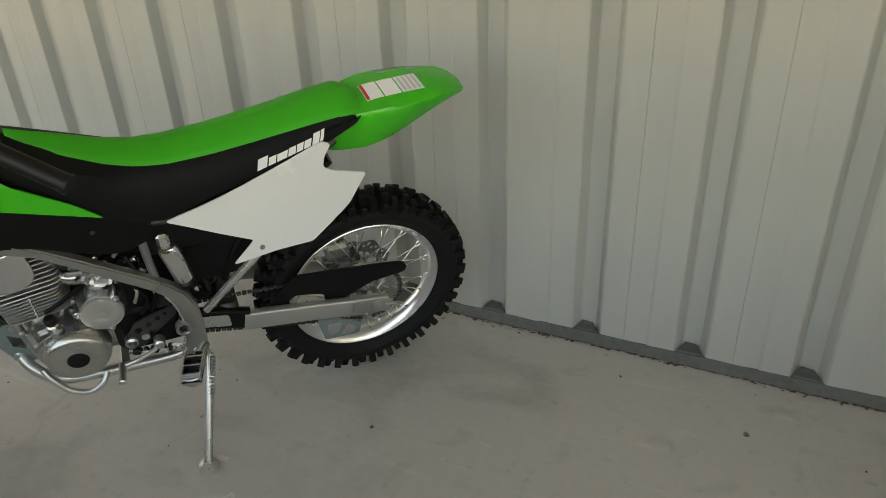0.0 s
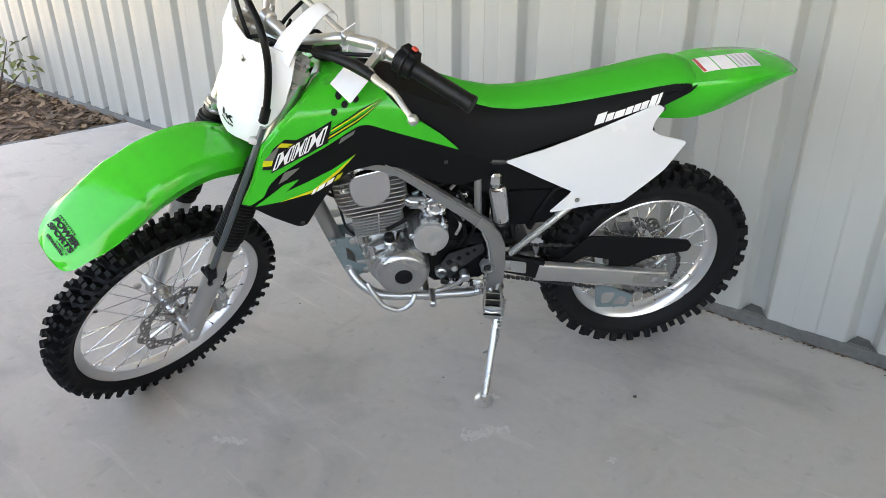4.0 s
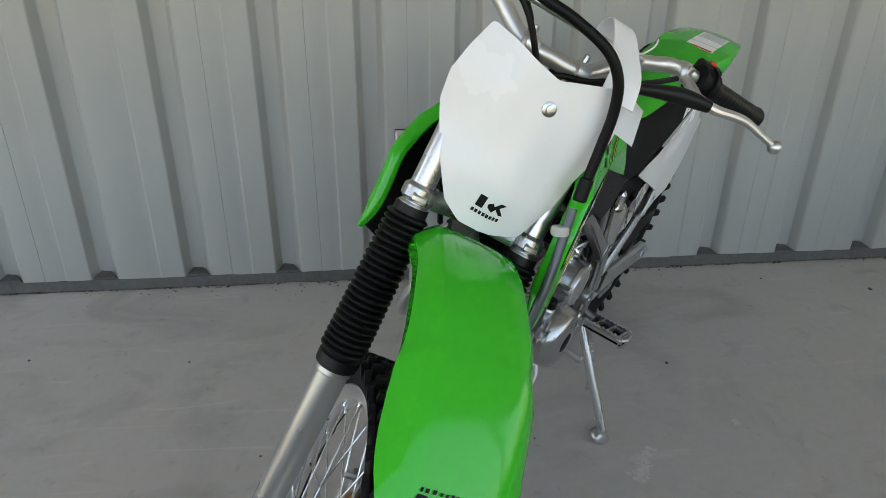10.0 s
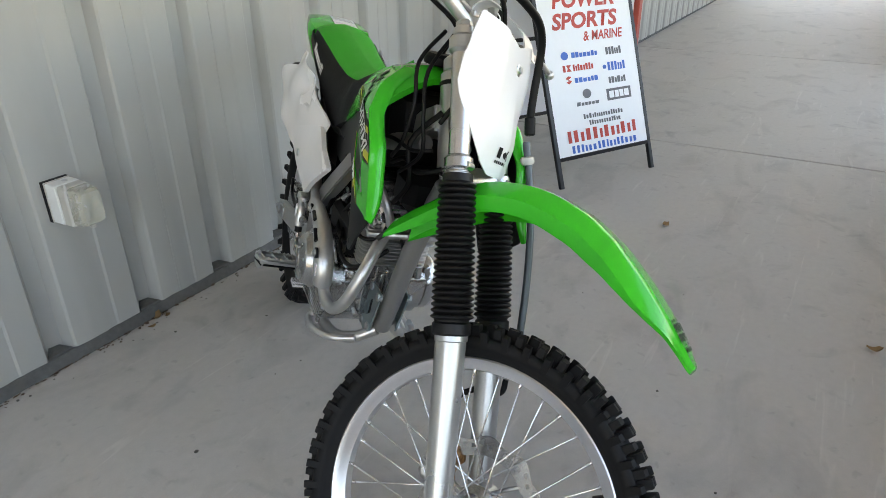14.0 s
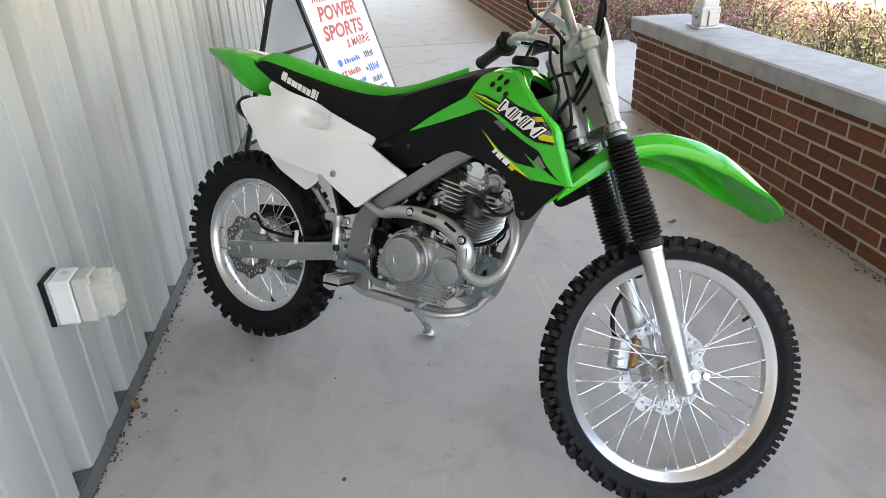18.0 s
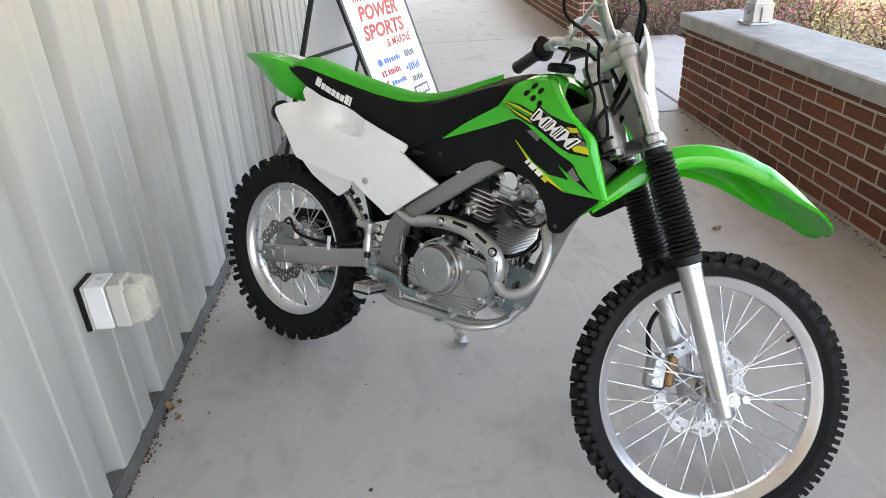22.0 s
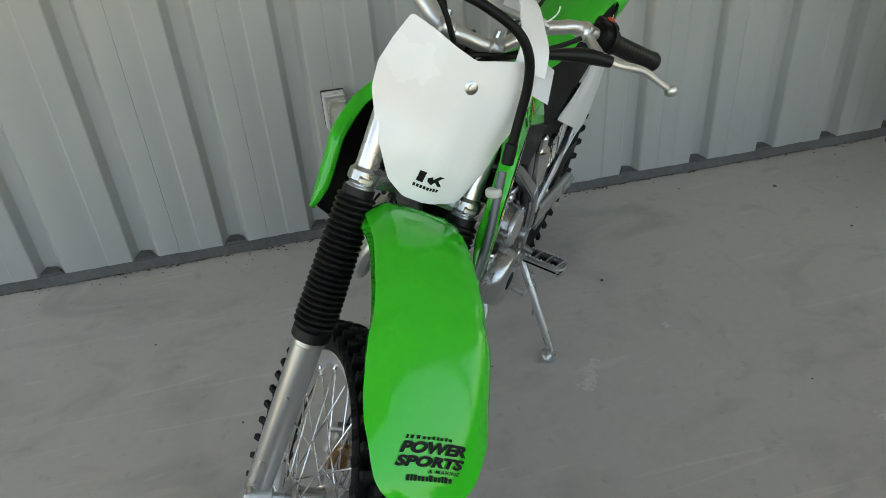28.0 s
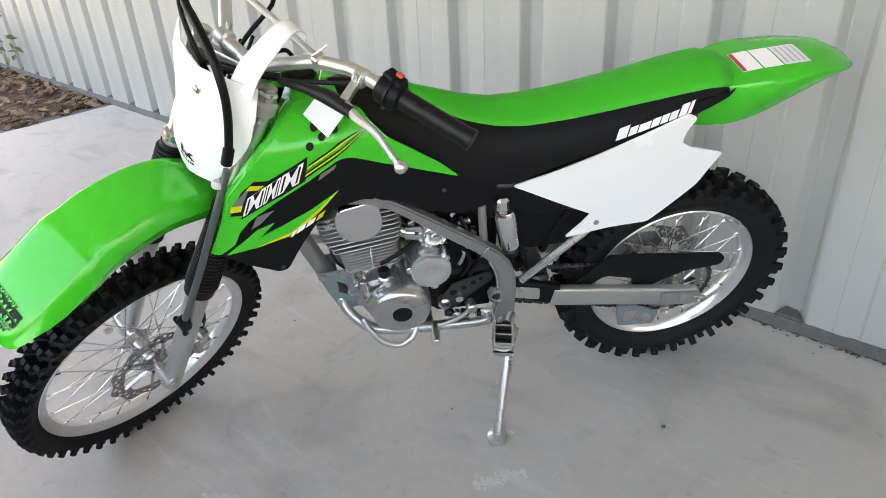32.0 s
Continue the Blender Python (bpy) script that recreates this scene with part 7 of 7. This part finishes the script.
# ---- things round the bike ----
# folding sign
sign = empty("sidewalk_sign", "white folding sidewalk sign board in a black steel frame", "sign", Matrix.Translation((0.375, -0.79, 0)) @ Matrix(((0.867, 0.498, 0, 0), (-0.498, 0.867, 0, 0), (0, 0, 1, 0), (0, 0, 0, 1))))
H, SP, WID = 1.10, 0.40, 0.575
for face, (y0, y1) in enumerate(((0.0, SP), (2 * SP, SP))):
    top = Vector((0, y1, H))
    for xx in (0, WID):
        part("leg", tube([(xx, y0, 0), (xx, y1, H)], 0.012, 8, 1, flat=(0.011, 0.011)), SIGNFRAME, sign)
    for u in (0.115, 0.53, 0.90):
        if face == 0 and u == 0.53:
            continue
        p = Vector((0, y0, 0)).lerp(top, u)
        part("rail", tube([(0.005, p.y, p.z), (WID - 0.005, p.y, p.z)], 0.01, 8, 1, flat=(0.010, 0.010)), SIGNFRAME, sign)
    L = (top - Vector((0, y0, 0))).length
    up = (top - Vector((0, y0, 0))).normalized()
    nor = Vector((0, -up.z, up.y)) if face == 0 else Vector((0, up.z, up.y))
    base = Vector((0, y0, 0)) + nor * 0.004
    bm = bmesh.new()
    a, b = 0.13, 0.985
    bridge(bm, [[base + Vector((xx, 0, 0)) + up * s + nor * t for xx, s in ((0.010, a), (WID - 0.010, a), (WID - 0.010, b), (0.010, b))] for t in (-0.004, 0.004)])
    board = part("board", bm, BOARD, sign, "white printed board", smooth=0)
    if face == 0:
        at = lambda u, v: base + Vector((u, 0, 0)) + up * v + nor * 0.0052
        rows = [(11, 0.09, 0.36, 0.905, 0.945, LOGORED, 0.45, 0.15, False), 
                (7, 0.165, 0.325, 0.585, 0.610, LOGOBLUE, 0.2, 0, False), (8, 0.165, 0.29, 0.525, 0.555, LOGORED, 0.25, 0, False), (6, 0.165, 0.31, 0.470, 0.493, LOGOBLUE, 0.2, 0, False), (6, 0.155, 0.295, 0.362, 0.380, LOGOGREY, 0.2, 0.2, False),
                (6, 0.375, 0.475, 0.580, 0.615, LOGOGREY, 0.2, 0, False), (6, 0.375, 0.49, 0.505, 0.545, LOGOBLUE, 0.3, 0, False), (6, 0.370, 0.48, 0.445, 0.475, LOGOGREY, 0.2, 0, False),
                (16, 0.185, 0.435, 0.300, 0.322, LOGOGREY, 0.3, 0, False), (13, 0.215, 0.415, 0.268, 0.290, LOGOGREY, 0.3, 0, False), (12, 0.075, 0.515, 0.200, 0.255, LOGORED, 0.42, 0, False), (16, 0.09, 0.505, 0.150, 0.185, LOGOBLUE, 0.42, 0, False)]
        words("POWER", 0.095, 0.470, 0.810, 0.885, at, LOGORED, board, 0.25, 0.035)
        words("SPORTS", 0.075, 0.465, 0.715, 0.790, at, LOGORED, board, 0.25, 0.035)
        words("& MARINE", 0.250, 0.490, 0.655, 0.700, at, LOGORED, board, 0.2, 0.02)
        for n, u0, u1, v0, v1, mt, gap, sl, notch in rows:
            letter_bars(n, u0, u1, v0, v1, at, mt, board, "lettering_bar", gap, sl, notch)
        for u, v, r, mt in ((0.125, 0.598, 0.022, LOGOBLUE), (0.225, 0.415, 0.026, LOGOGREY), (0.355, 0.525, 0.012, LOGOBLUE)):
            bm = bmesh.new()
            bm.faces.new([bm.verts.new(at(u + r * math.cos(k * math.pi / 8), v + r * 0.85 * math.sin(k * math.pi / 8))) for k in range(16)])
            part("logo_disc", bm, mt, board, smooth=0)
        for pts, mt in (([(0.105, 0.525), (0.120, 0.525), (0.120, 0.555), (0.105, 0.555)], LOGORED), ([(0.125, 0.525), (0.155, 0.525), (0.142, 0.540), (0.155, 0.555), (0.125, 0.555), (0.134, 0.540)], LOGORED), ([(0.112, 0.478), (0.130, 0.468), (0.148, 0.480), (0.128, 0.490), (0.148, 0.500), (0.130, 0.506), (0.112, 0.494), (0.132, 0.484)], LOGORED),
                        ([(0.345, 0.365), (0.50, 0.365), (0.50, 0.420), (0.345, 0.420)], LOGOGREY)):
            bm = bmesh.new()
            bm.faces.new([bm.verts.new(at(u, v)) for u, v in pts])
            part("logo_shape", bm, mt, board, smooth=0)
        at2 = lambda u, v: at(u, v) + nor * 0.001
        letter_bars(4, 0.360, 0.492, 0.376, 0.409, at2, BOARD, board, "lettering_bar", 0.18, 0, False)
part("hinge", tube([(0, SP, H), (WID, SP, H)], 0.012, 8, 1, flat=(0.012, 0.012)), SIGNFRAME, sign)

# outlet box on the wall
outlet = empty("outlet_box", "white outdoor outlet box with a yellowed clear bubble cover", "outlet box", Matrix.Translation((-1.500, -0.048, 0.477)) @ Matrix.Diagonal((0.68, 0.80, 0.78, 1)))
part("back_plate", box((0.107, 0.006, 0.144), (0, -0.003, 0), 0.002), OUTLETGREY, outlet)
part("gasket", box((0.110, 0.0158, 0.146), (0, 0.008, 0), 0.002), DECALBLACK, outlet, "dark foam gasket against the siding")
for dx in (-0.045, 0.045):
    part("cover_screw", lathe([(0.006, 0), (0.006, 0.002), (0.003, 0.003)], 10, Matrix.Translation((dx, -0.112, 0.058)) @ Matrix.Rotation(radians(90), 4, "X")), STEEL, outlet)
part("box_body", box((0.105, 0.056, 0.140), (0, -0.034, 0), 0.004), FRAMEWHITE, outlet, "white painted metal box")
part("cover_base", box((0.100, 0.046, 0.140), (0, -0.087, 0), 0.006), OUTLETGREY, outlet, "cream cover base")
bm = bmesh.new()
rings = []
for t, s in ((0, 1.0), (0.02, 0.98), (0.045, 0.92), (0.058, 0.80), (0.062, 0.60)):
    o = rounded([(-0.05 * s, -0.068 * s), (0.05 * s, -0.068 * s), (0.05 * s, 0.068 * s), (-0.05 * s, 0.068 * s)], 0.02 * s, 3)
    rings.append([(a + 0.006, -0.110 - t, b) for a, b in o])
bridge(bm, rings)
bub = part("bubble_cover", bm, BUBBLE, outlet, "yellowed clear plastic bubble cover")
part("receptacle", box((0.045, 0.008, 0.075), (0.004, -0.114, 0), 0.004), OUTLETGREY, outlet)
for dz in (0.020, -0.020):
    for dx in (-0.007, 0.007):
        part("socket_slot", box((0.003, 0.002, 0.010), (0.004 + dx, -0.1185, dz), 0), DECALBLACK, outlet)
part("hinge_pin", rod((-0.045, -0.112, 0.055), (-0.045, -0.112, 0.085), 0.005, 8), OUTLETGREY, outlet)
part("latch", box((0.018, 0.014, 0.016), (0.010, -0.135, -0.074), 0.003), OUTLETGREY, outlet)
part("knockout", lathe([(0.011, 0), (0.011, 0.0012)], 16, Matrix.Translation((0.012, -0.034, 0.070))), GALV, outlet)

# glazed door with a red trim post
door = empty("door_1", "glazed storefront door in a white frame", "door", Matrix.Translation((DOOR0, 0, 0)), kind="structure")
dw = DOOR1 - DOOR0
part("jamb", box((0.07, 0.14, 2.25), (0.037, 0.02, 1.125), 0.004), FRAMEWHITE, door)
part("jamb", box((0.16, 0.14, 2.25), (dw - 0.082, 0.02, 1.125), 0.004), FRAMEWHITE, door)
part("sill", box((dw - 0.24, 0.13, 0.10), (dw / 2 - 0.045, 0.025, 0.05), 0.004), FRAMEWHITE, door)
part("head", box((dw - 0.24, 0.13, 0.10), (dw / 2 - 0.045, 0.025, 2.2), 0.004), FRAMEWHITE, door)
part("stile", box((0.05, 0.05, 2.04), (0.10, 0.04, 1.12), 0.004), GALV, door)
part("stile", box((0.05, 0.05, 2.04), (dw - 0.19, 0.04, 1.12), 0.004), GALV, door)
pane = part("pane", box((dw - 0.34, 0.008, 2.02), (dw / 2 - 0.045, 0.045, 1.12), 0), GLASS, door, "clear glass pane")
pane.visible_shadow = False
part("door_handle", tube([(dw - 0.23, -0.02, 0.95), (dw - 0.23, -0.05, 0.97), (dw - 0.23, -0.05, 1.18), (dw - 0.23, -0.02, 1.20)], 0.009, 10, 4), DARKSTEEL, door)
# added box behind the pane, painted dark to stand for an unlit room
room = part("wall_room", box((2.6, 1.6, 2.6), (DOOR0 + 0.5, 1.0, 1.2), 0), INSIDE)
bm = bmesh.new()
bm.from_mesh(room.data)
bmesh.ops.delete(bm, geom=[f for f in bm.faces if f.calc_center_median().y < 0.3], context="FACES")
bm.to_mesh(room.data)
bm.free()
tagged(room, "added box behind the glass door, painted dark as an unlit room", "room", kind="structure")
trim = part("trim_post", box((0.10, 0.16, 3.3), (DOOR1 + 0.048, -0.02, 1.65), 0.006), REDTRIM)
tagged(trim, "red painted steel trim post beside the door", "trim", kind="structure")
part("baseboard_far", box((6.0, 0.03, 0.026), (DOOR1 + 3.12, -0.012, 0.013), 0.004), FLASHING)
tagged(bpy.data.objects["baseboard_far"], "grey flashing at the foot of the far siding", "base flashing", kind="structure")

# steel post on the parapet
post = empty("porch_post", "galvanised square steel porch post bolted to the wall cap", "post", Matrix.Translation((0.90, -2.775, 0.602)))
part("base_plate", box((0.15, 0.15, 0.012), (0, 0, 0.006), 0.002), GALV, post)
part("shoe", box((0.112, 0.112, 0.10), (0, 0, 0.062), 0.003), GALV, post)
part("column", box((0.095, 0.095, 2.14), (0, 0, 1.08), 0.006), FRAMEWHITE, post, "white painted column")
for dx in (-0.05, 0.0, 0.05):
    part("bolt", rod((dx * 0.7, 0.050, 0.06 + 0.02 * (dx != 0)), (dx * 0.7, 0.068, 0.06 + 0.02 * (dx != 0)), 0.009, 6), STEEL, post)
part("bracket", box((0.012, 0.05, 0.08), (-0.062, -0.01, 0.055), 0.002), GALV, post)


# shrubs
def shrub(name, at, size, leaves, leaf_mat, flowers, seed, label, twigs=20, leaf=0.021):
    """Twigs from one foot, with many small leaves and petals round their ends."""
    rng = random.Random(seed)
    top = empty(name, label, "shrub", Matrix.Translation(at))
    bm = bmesh.new()
    tips = []
    for i in range(twigs):
        a, r = rng.uniform(0, 6.28), rng.uniform(0.2, 1.0) ** 0.7
        tip = Vector((math.cos(a) * r * size[0], math.sin(a) * r * size[1], size[2] * rng.uniform(0.45, 1.0) * (1.1 - 0.35 * r)))
        mid = tip * 0.5 + Vector((rng.uniform(-0.05, 0.05), rng.uniform(-0.05, 0.05), 0.05))
        tube([(0, 0, -0.06), tuple(mid), tuple(tip)], [0.010, 0.006, 0.002], 5, 3, bm)
        tips += [tip, tip * 0.8 + mid * 0.2, mid.lerp(tip, 0.45)]
    tagged(part("twiggy_stem", bm, TWIG, top), kind="stuff")

    def scatter(count, s0, s1, spread):
        verts, faces = [], []
        for i in range(count):
            c = rng.choice(tips) + Vector((rng.gauss(0, spread), rng.gauss(0, spread), rng.gauss(0, spread * 0.7)))
            c.z = max(c.z, 0.0)
            q = Euler((rng.uniform(-1.1, 1.1), rng.uniform(-1.1, 1.1), rng.uniform(0, 6.28))).to_matrix()
            s, w = rng.uniform(s0, s1), rng.uniform(0.35, 0.55)
            k = len(verts)
            verts += [tuple(c + q @ Vector(p)) for p in ((-s, 0, 0), (0, -s * w, s * 0.12), (s, 0, -s * 0.1), (0, s * w, s * 0.12))]
            faces += [(k, k + 1, k + 2), (k, k + 2, k + 3)]
        me = bpy.data.meshes.new("leaves")
        me.from_pydata(verts, [], faces)
        return me
    for nm, n, mt, s in (("leaves", leaves, leaf_mat, leaf), ("blossoms", flowers, PETAL, leaf * 1.0)):
        if n:
            me = scatter(n, s * 0.6, s, 0.10 if nm == "leaves" else 0.08)
            me.materials.append(mt)
            o = new(nm, me)
            o.parent = top
            tagged(o, kind="stuff")
    return top


rng = random.Random(11)
k = 0
for gx in np.arange(-6.5, 11.0, 0.62):
    for gy in (-3.35, -4.0, -4.8):
        k += 1
        if 1.2 < gx < 4.0 and gy > -3.9:
            continue
        pinkish = (gx > 2.5) or rng.random() < 0.3
        yellow = rng.random() < 0.62 and gx < 2.5
        shrub("azalea_shrub", (gx + rng.uniform(-0.2, 0.2), gy + rng.uniform(-0.2, 0.2), -0.03), (0.38, 0.36, rng.uniform(0.38, 0.58) if gy > -4.5 else 0.75), 620, YELLEAF if yellow else LEAF, (210 if gx > 2.5 else 30) if pinkish else 10, k, "low azalea shrub with pink blossoms" if pinkish else "low yellow-green shrub with thin twigs")
shrub("young_shrub", (-6.62, -0.35, -0.02), (0.30, 0.30, 0.62), 150, LEAF, 0, 77, "small green-leaved shrub in mulch by the wall", 12, 0.05)
shrub("young_shrub", (-6.35, -0.75, -0.02), (0.16, 0.16, 0.20), 40, YELLEAF, 0, 78, "low bare twiggy shrub in mulch by the wall", 16, 0.03)

# bark chips
def chips(name, n, x0, x1, y0, y1, seed, label):
    rng = random.Random(seed)
    verts, faces = [], []
    for i in range(n):
        c = Vector((rng.uniform(x0, x1), rng.uniform(y0, y1), -0.012 + rng.uniform(0, 0.02)))
        if 1.25 < c.x < 4.17 and c.y > -3.68:
            c.y -= 0.8
        q = Euler((rng.uniform(-0.5, 0.5), rng.uniform(-0.5, 0.5), rng.uniform(0, 6.28))).to_matrix()
        s = rng.uniform(0.012, 0.045)
        k = len(verts)
        verts += [tuple(c + q @ Vector((a * s, b * s * 0.5, h * s * 0.25))) for h in (0, 1) for a, b in ((-1, -1), (1, -0.7), (0.8, 1), (-0.7, 0.8))]
        faces += [tuple(k + j for j in f) for f in ((4, 5, 6, 7), (0, 1, 5, 4), (1, 2, 6, 5), (2, 3, 7, 6), (3, 0, 4, 7))]
    me = bpy.data.meshes.new(name)
    me.from_pydata(verts, [], faces)
    me.materials.append(CHIP)
    return tagged(new(name, me), label, "bark mulch", kind="stuff")


chips("bark_chips", 3500, -9.5, -4.95, -2.4, -0.02, 5, "brown bark chips scattered over the bed")
chips("bark_chips", 4000, -3.0, 8.0, -6.5, -2.96, 6, "brown bark chips under the shrubs")

# litter on the concrete
def crumb(x, y, s, seed, name="pebble", mat=GRAVEL, label="small dark grit crumb on the concrete", cat="debris"):
    rng = random.Random(seed)
    bm = bmesh.new()
    s *= 0.75
    bmesh.ops.create_icosphere(bm, subdivisions=1, radius=s)
    for v in bm.verts:
        v.co *= rng.uniform(0.6, 1.25)
        v.co.z = max(v.co.z * 0.45, -s * 0.2)
    ob = part(name, bm, mat, None, smooth=60)
    ob.location = (x, y, s * 0.2)
    ob.rotation_euler = (0, 0, rng.uniform(0, 6))
    return tagged(ob, label, cat, group="grit on the walkway")


for i, (x, y, s) in enumerate(((-0.798, -0.634, 0.008), (0.09, -0.28, 0.012), (-1.247, -0.903, 0.004), (-1.131, -0.361, 0.006), (-1.267, -0.62, 0.005), (-1.673, -0.645, 0.008), (-1.339, -0.178, 0.006), (-0.905, -1.55, 0.007), (0.13, -0.62, 0.008), (0.24, -0.52, 0.005), (0.35, -0.30, 0.005), (-0.25, -0.17, 0.006), (-1.35, -0.6, 0.004), (-2.15, -0.5, 0.006), (-1.9, -0.9, 0.005), (-2.3, -1.1, 0.006), (-2.6, -0.45, 0.007), (-0.5, -1.2, 0.004), (0.1, -1.0, 0.005), (-0.35, -1.5, 0.004), (-1.2, -1.75, 0.005))):
    crumb(x, y, s, i)
rng = random.Random(8)
for i in range(60):
    x = rng.uniform(-2.6, 0.6)
    crumb(x, -0.058 - abs(rng.gauss(0, 0.035)), rng.uniform(0.002, 0.006), 100 + i)
for i in range(60):
    crumb(rng.uniform(-2.5, 1.3), -2.585 + abs(rng.gauss(0, 0.03)), rng.uniform(0.004, 0.011), 200 + i)


def dry_leaf(x, y, s, seed):
    rng = random.Random(seed)
    pts = [(s * math.cos(a) * (1 + 0.25 * rng.uniform(-1, 1)), 0.55 * s * math.sin(a) * (1 + 0.3 * rng.uniform(-1, 1))) for a in np.linspace(0, 6.28, 9)[:-1]]
    bm = sheet(pts, lambda a, b: Vector((a, b, 0.004 + 2.0 * a * a / s * 0.25 + 0.3 * abs(b))), 0.0006, s * 0.5)
    ob = part("dry_leaf", bm, DRYLEAF)
    ob.matrix_basis = pose(x, y, 0.002, 0, 0, rng.uniform(0, 360))
    tagged(ob, "curled dry brown leaf on the concrete", "leaf", group="fallen leaves")


for i, (x, y, s) in enumerate(((-1.315, -0.068, 0.020), (-1.29, -0.085, 0.014), (0.18, -1.315, 0.026), (-0.42, -2.05, 0.022), (0.25, -2.25, 0.02), (-1.36, -0.10, 0.012), (0.9, -2.45, 0.018), (0.55, -2.5, 0.02))):
    dry_leaf(x, y, s, i + 30)


# pale chalky scuffs, each a thin ragged patch on the slab
def scuff(x0, y0, x1, y1, w, seed):
    rng = random.Random(seed)
    a, b = Vector((x0, y0, 0)), Vector((x1, y1, 0))
    d = (b - a).normalized()
    s = Vector((-d.y, d.x, 0))
    verts, faces = [], []
    for i in range(int((b - a).length * 900) + 8):
        c = a.lerp(b, rng.random()) + s * rng.gauss(0, w)
        r = rng.uniform(0.0015, 0.006)
        k, n = len(verts), 6
        for j in range(n):
            q = 2 * math.pi * j / n + rng.uniform(-0.3, 0.3)
            verts.append((c.x + r * rng.uniform(0.5, 1.4) * math.cos(q), c.y + r * rng.uniform(0.4, 1.1) * math.sin(q), 0.0006 + 0.00002 * (i % 20)))
        faces.append(tuple(range(k, k + n)))
    me = bpy.data.meshes.new("scuff_mark")
    me.from_pydata(verts, [], faces)
    me.materials.append(SCUFF)
    tagged(new("scuff_mark", me), "pale chalky scuff on the grey concrete", "scuff mark", kind="stuff")


for i, m in enumerate(((-1.046, -1.070, -1.00, -1.00, 0.006), (-1.03, -1.02, -0.98, -0.96, 0.007), (-1.10, -0.885, -1.07, -0.875, 0.005), (-0.729, -0.885, -0.727, -0.905, 0.004), (-1.51, -1.47, -1.44, -1.425, 0.006), (-1.06, -1.05, -1.02, -1.03, 0.010), (-0.45, -1.35, -0.40, -1.36, 0.006))):
    scuff(*m, i)

def dirt_line(n, x0, x1, edge, away, spread, big, seed, label):
    """Fine dark grit gathered unevenly along an edge."""
    rng = random.Random(seed)
    verts, faces = [], []
    for i in range(n):
        x = rng.uniform(x0, x1)
        w = abs(rng.gauss(0, spread)) * (0.25 + abs(noise.noise((x * 2.5, 3, 0))) * 1.6)
        y, r = edge + away * w, rng.uniform(0.001, big)
        k = len(verts)
        for j in range(5):
            q = 2 * math.pi * j / 5 + rng.uniform(-0.4, 0.4)
            verts.append((x + r * 1.6 * math.cos(q), y + r * math.sin(q), 0.0008 + rng.uniform(0, 0.004)))
        faces.append(tuple(range(k, k + 5)))
    me = bpy.data.meshes.new("dirt_line")
    me.from_pydata(verts, [], faces)
    me.materials.append(MULCH)
    tagged(new("dirt_line", me), label, "dirt", kind="stuff")


dirt_line(1500, -4.6, 1.3, -2.591, 1, 0.020, 0.004, 61, "dark blown dirt and crumbs along the brick wall's foot")
dirt_line(1100, -4.0, 2.4, -0.050, -1, 0.012, 0.005, 62, "dark grit along the siding wall's foot")

# ---- bricks, each in its place ----
brick_mesh = {}


def brick_data(length, depth=0.05, h=0.0545):
    key = (round(length, 3), depth)
    if key not in brick_mesh:
        bm = box((length, depth, h), (0, 0, 0), 0.0035)
        me = bpy.data.meshes.new("brick")
        bm.to_mesh(me)
        bm.free()
        me.materials.append(BRICK)
        brick_mesh[key] = me
    return brick_mesh[key]


rng = random.Random(21)
COURSE, LONG, END = 0.0668, 0.1965, 1.425


def lay(owner, x, y, z, length, rot=0.0):
    o = new("brick", brick_data(length))
    o.parent = owner
    o.matrix_basis = pose(x, y, z, 0, rng.uniform(-0.25, 0.25), rot + rng.uniform(-0.3, 0.3))


joined = bmesh.new()
JOINT, FACE = 0.0125, -2.6215
for c in range(8):
    z = 0.012 + COURSE * (c + 0.5) - 0.005
    half = c % 2 == 0
    x = END - (LONG / 2 if half else 0)
    if half:
        lay(B1, END - LONG / 4, FACE + rng.uniform(-0.002, 0.002), z, LONG / 2 - JOINT)
    while x - LONG > -4.92:
        xc = x - LONG / 2
        if x > -3.6:
            lay(B1, xc, FACE + rng.uniform(-0.002, 0.002), z, LONG - JOINT)
        else:
            box((LONG - JOINT, 0.05, 0.0545), (xc, FACE, z), 0.0035, None, joined)
        x -= LONG
    # the end that faces along the walkway
    for k in range(1 if half else 2):
        lay(B1, END - JOINT / 2 - 0.025, -2.70 - 0.10 * k - (0.05 if half else 0.0), z, 0.185 if half else 0.090, 90)
ob = part("brick_courses", joined, BRICKS, B1)
tagged(ob, kind="stuff")
joined = bmesh.new()
for c in range(8):
    z = 0.012 + COURSE * (c + 0.5) - 0.005
    half = c % 2 == 0
    x = 4.12 + (LONG / 2 if half else 0)
    if half:
        box((LONG / 2 - JOINT, 0.05, 0.0545), (4.12 + LONG / 4, FACE, z), 0.0035, None, joined)
    while x + LONG < 11:
        box((LONG - JOINT, 0.05, 0.0545), (x + LONG / 2, FACE, z), 0.0035, None, joined)
        x += LONG
    for k in range(1 if half else 2):
        box((0.05, 0.185 if half else 0.090, 0.0545), (4.12 + JOINT / 2 + 0.025, -2.70 - 0.10 * k - (0.05 if half else 0.0), z), 0.0035, None, joined)
ob = part("brick_courses", joined, BRICKS, B2)
tagged(ob, kind="stuff")
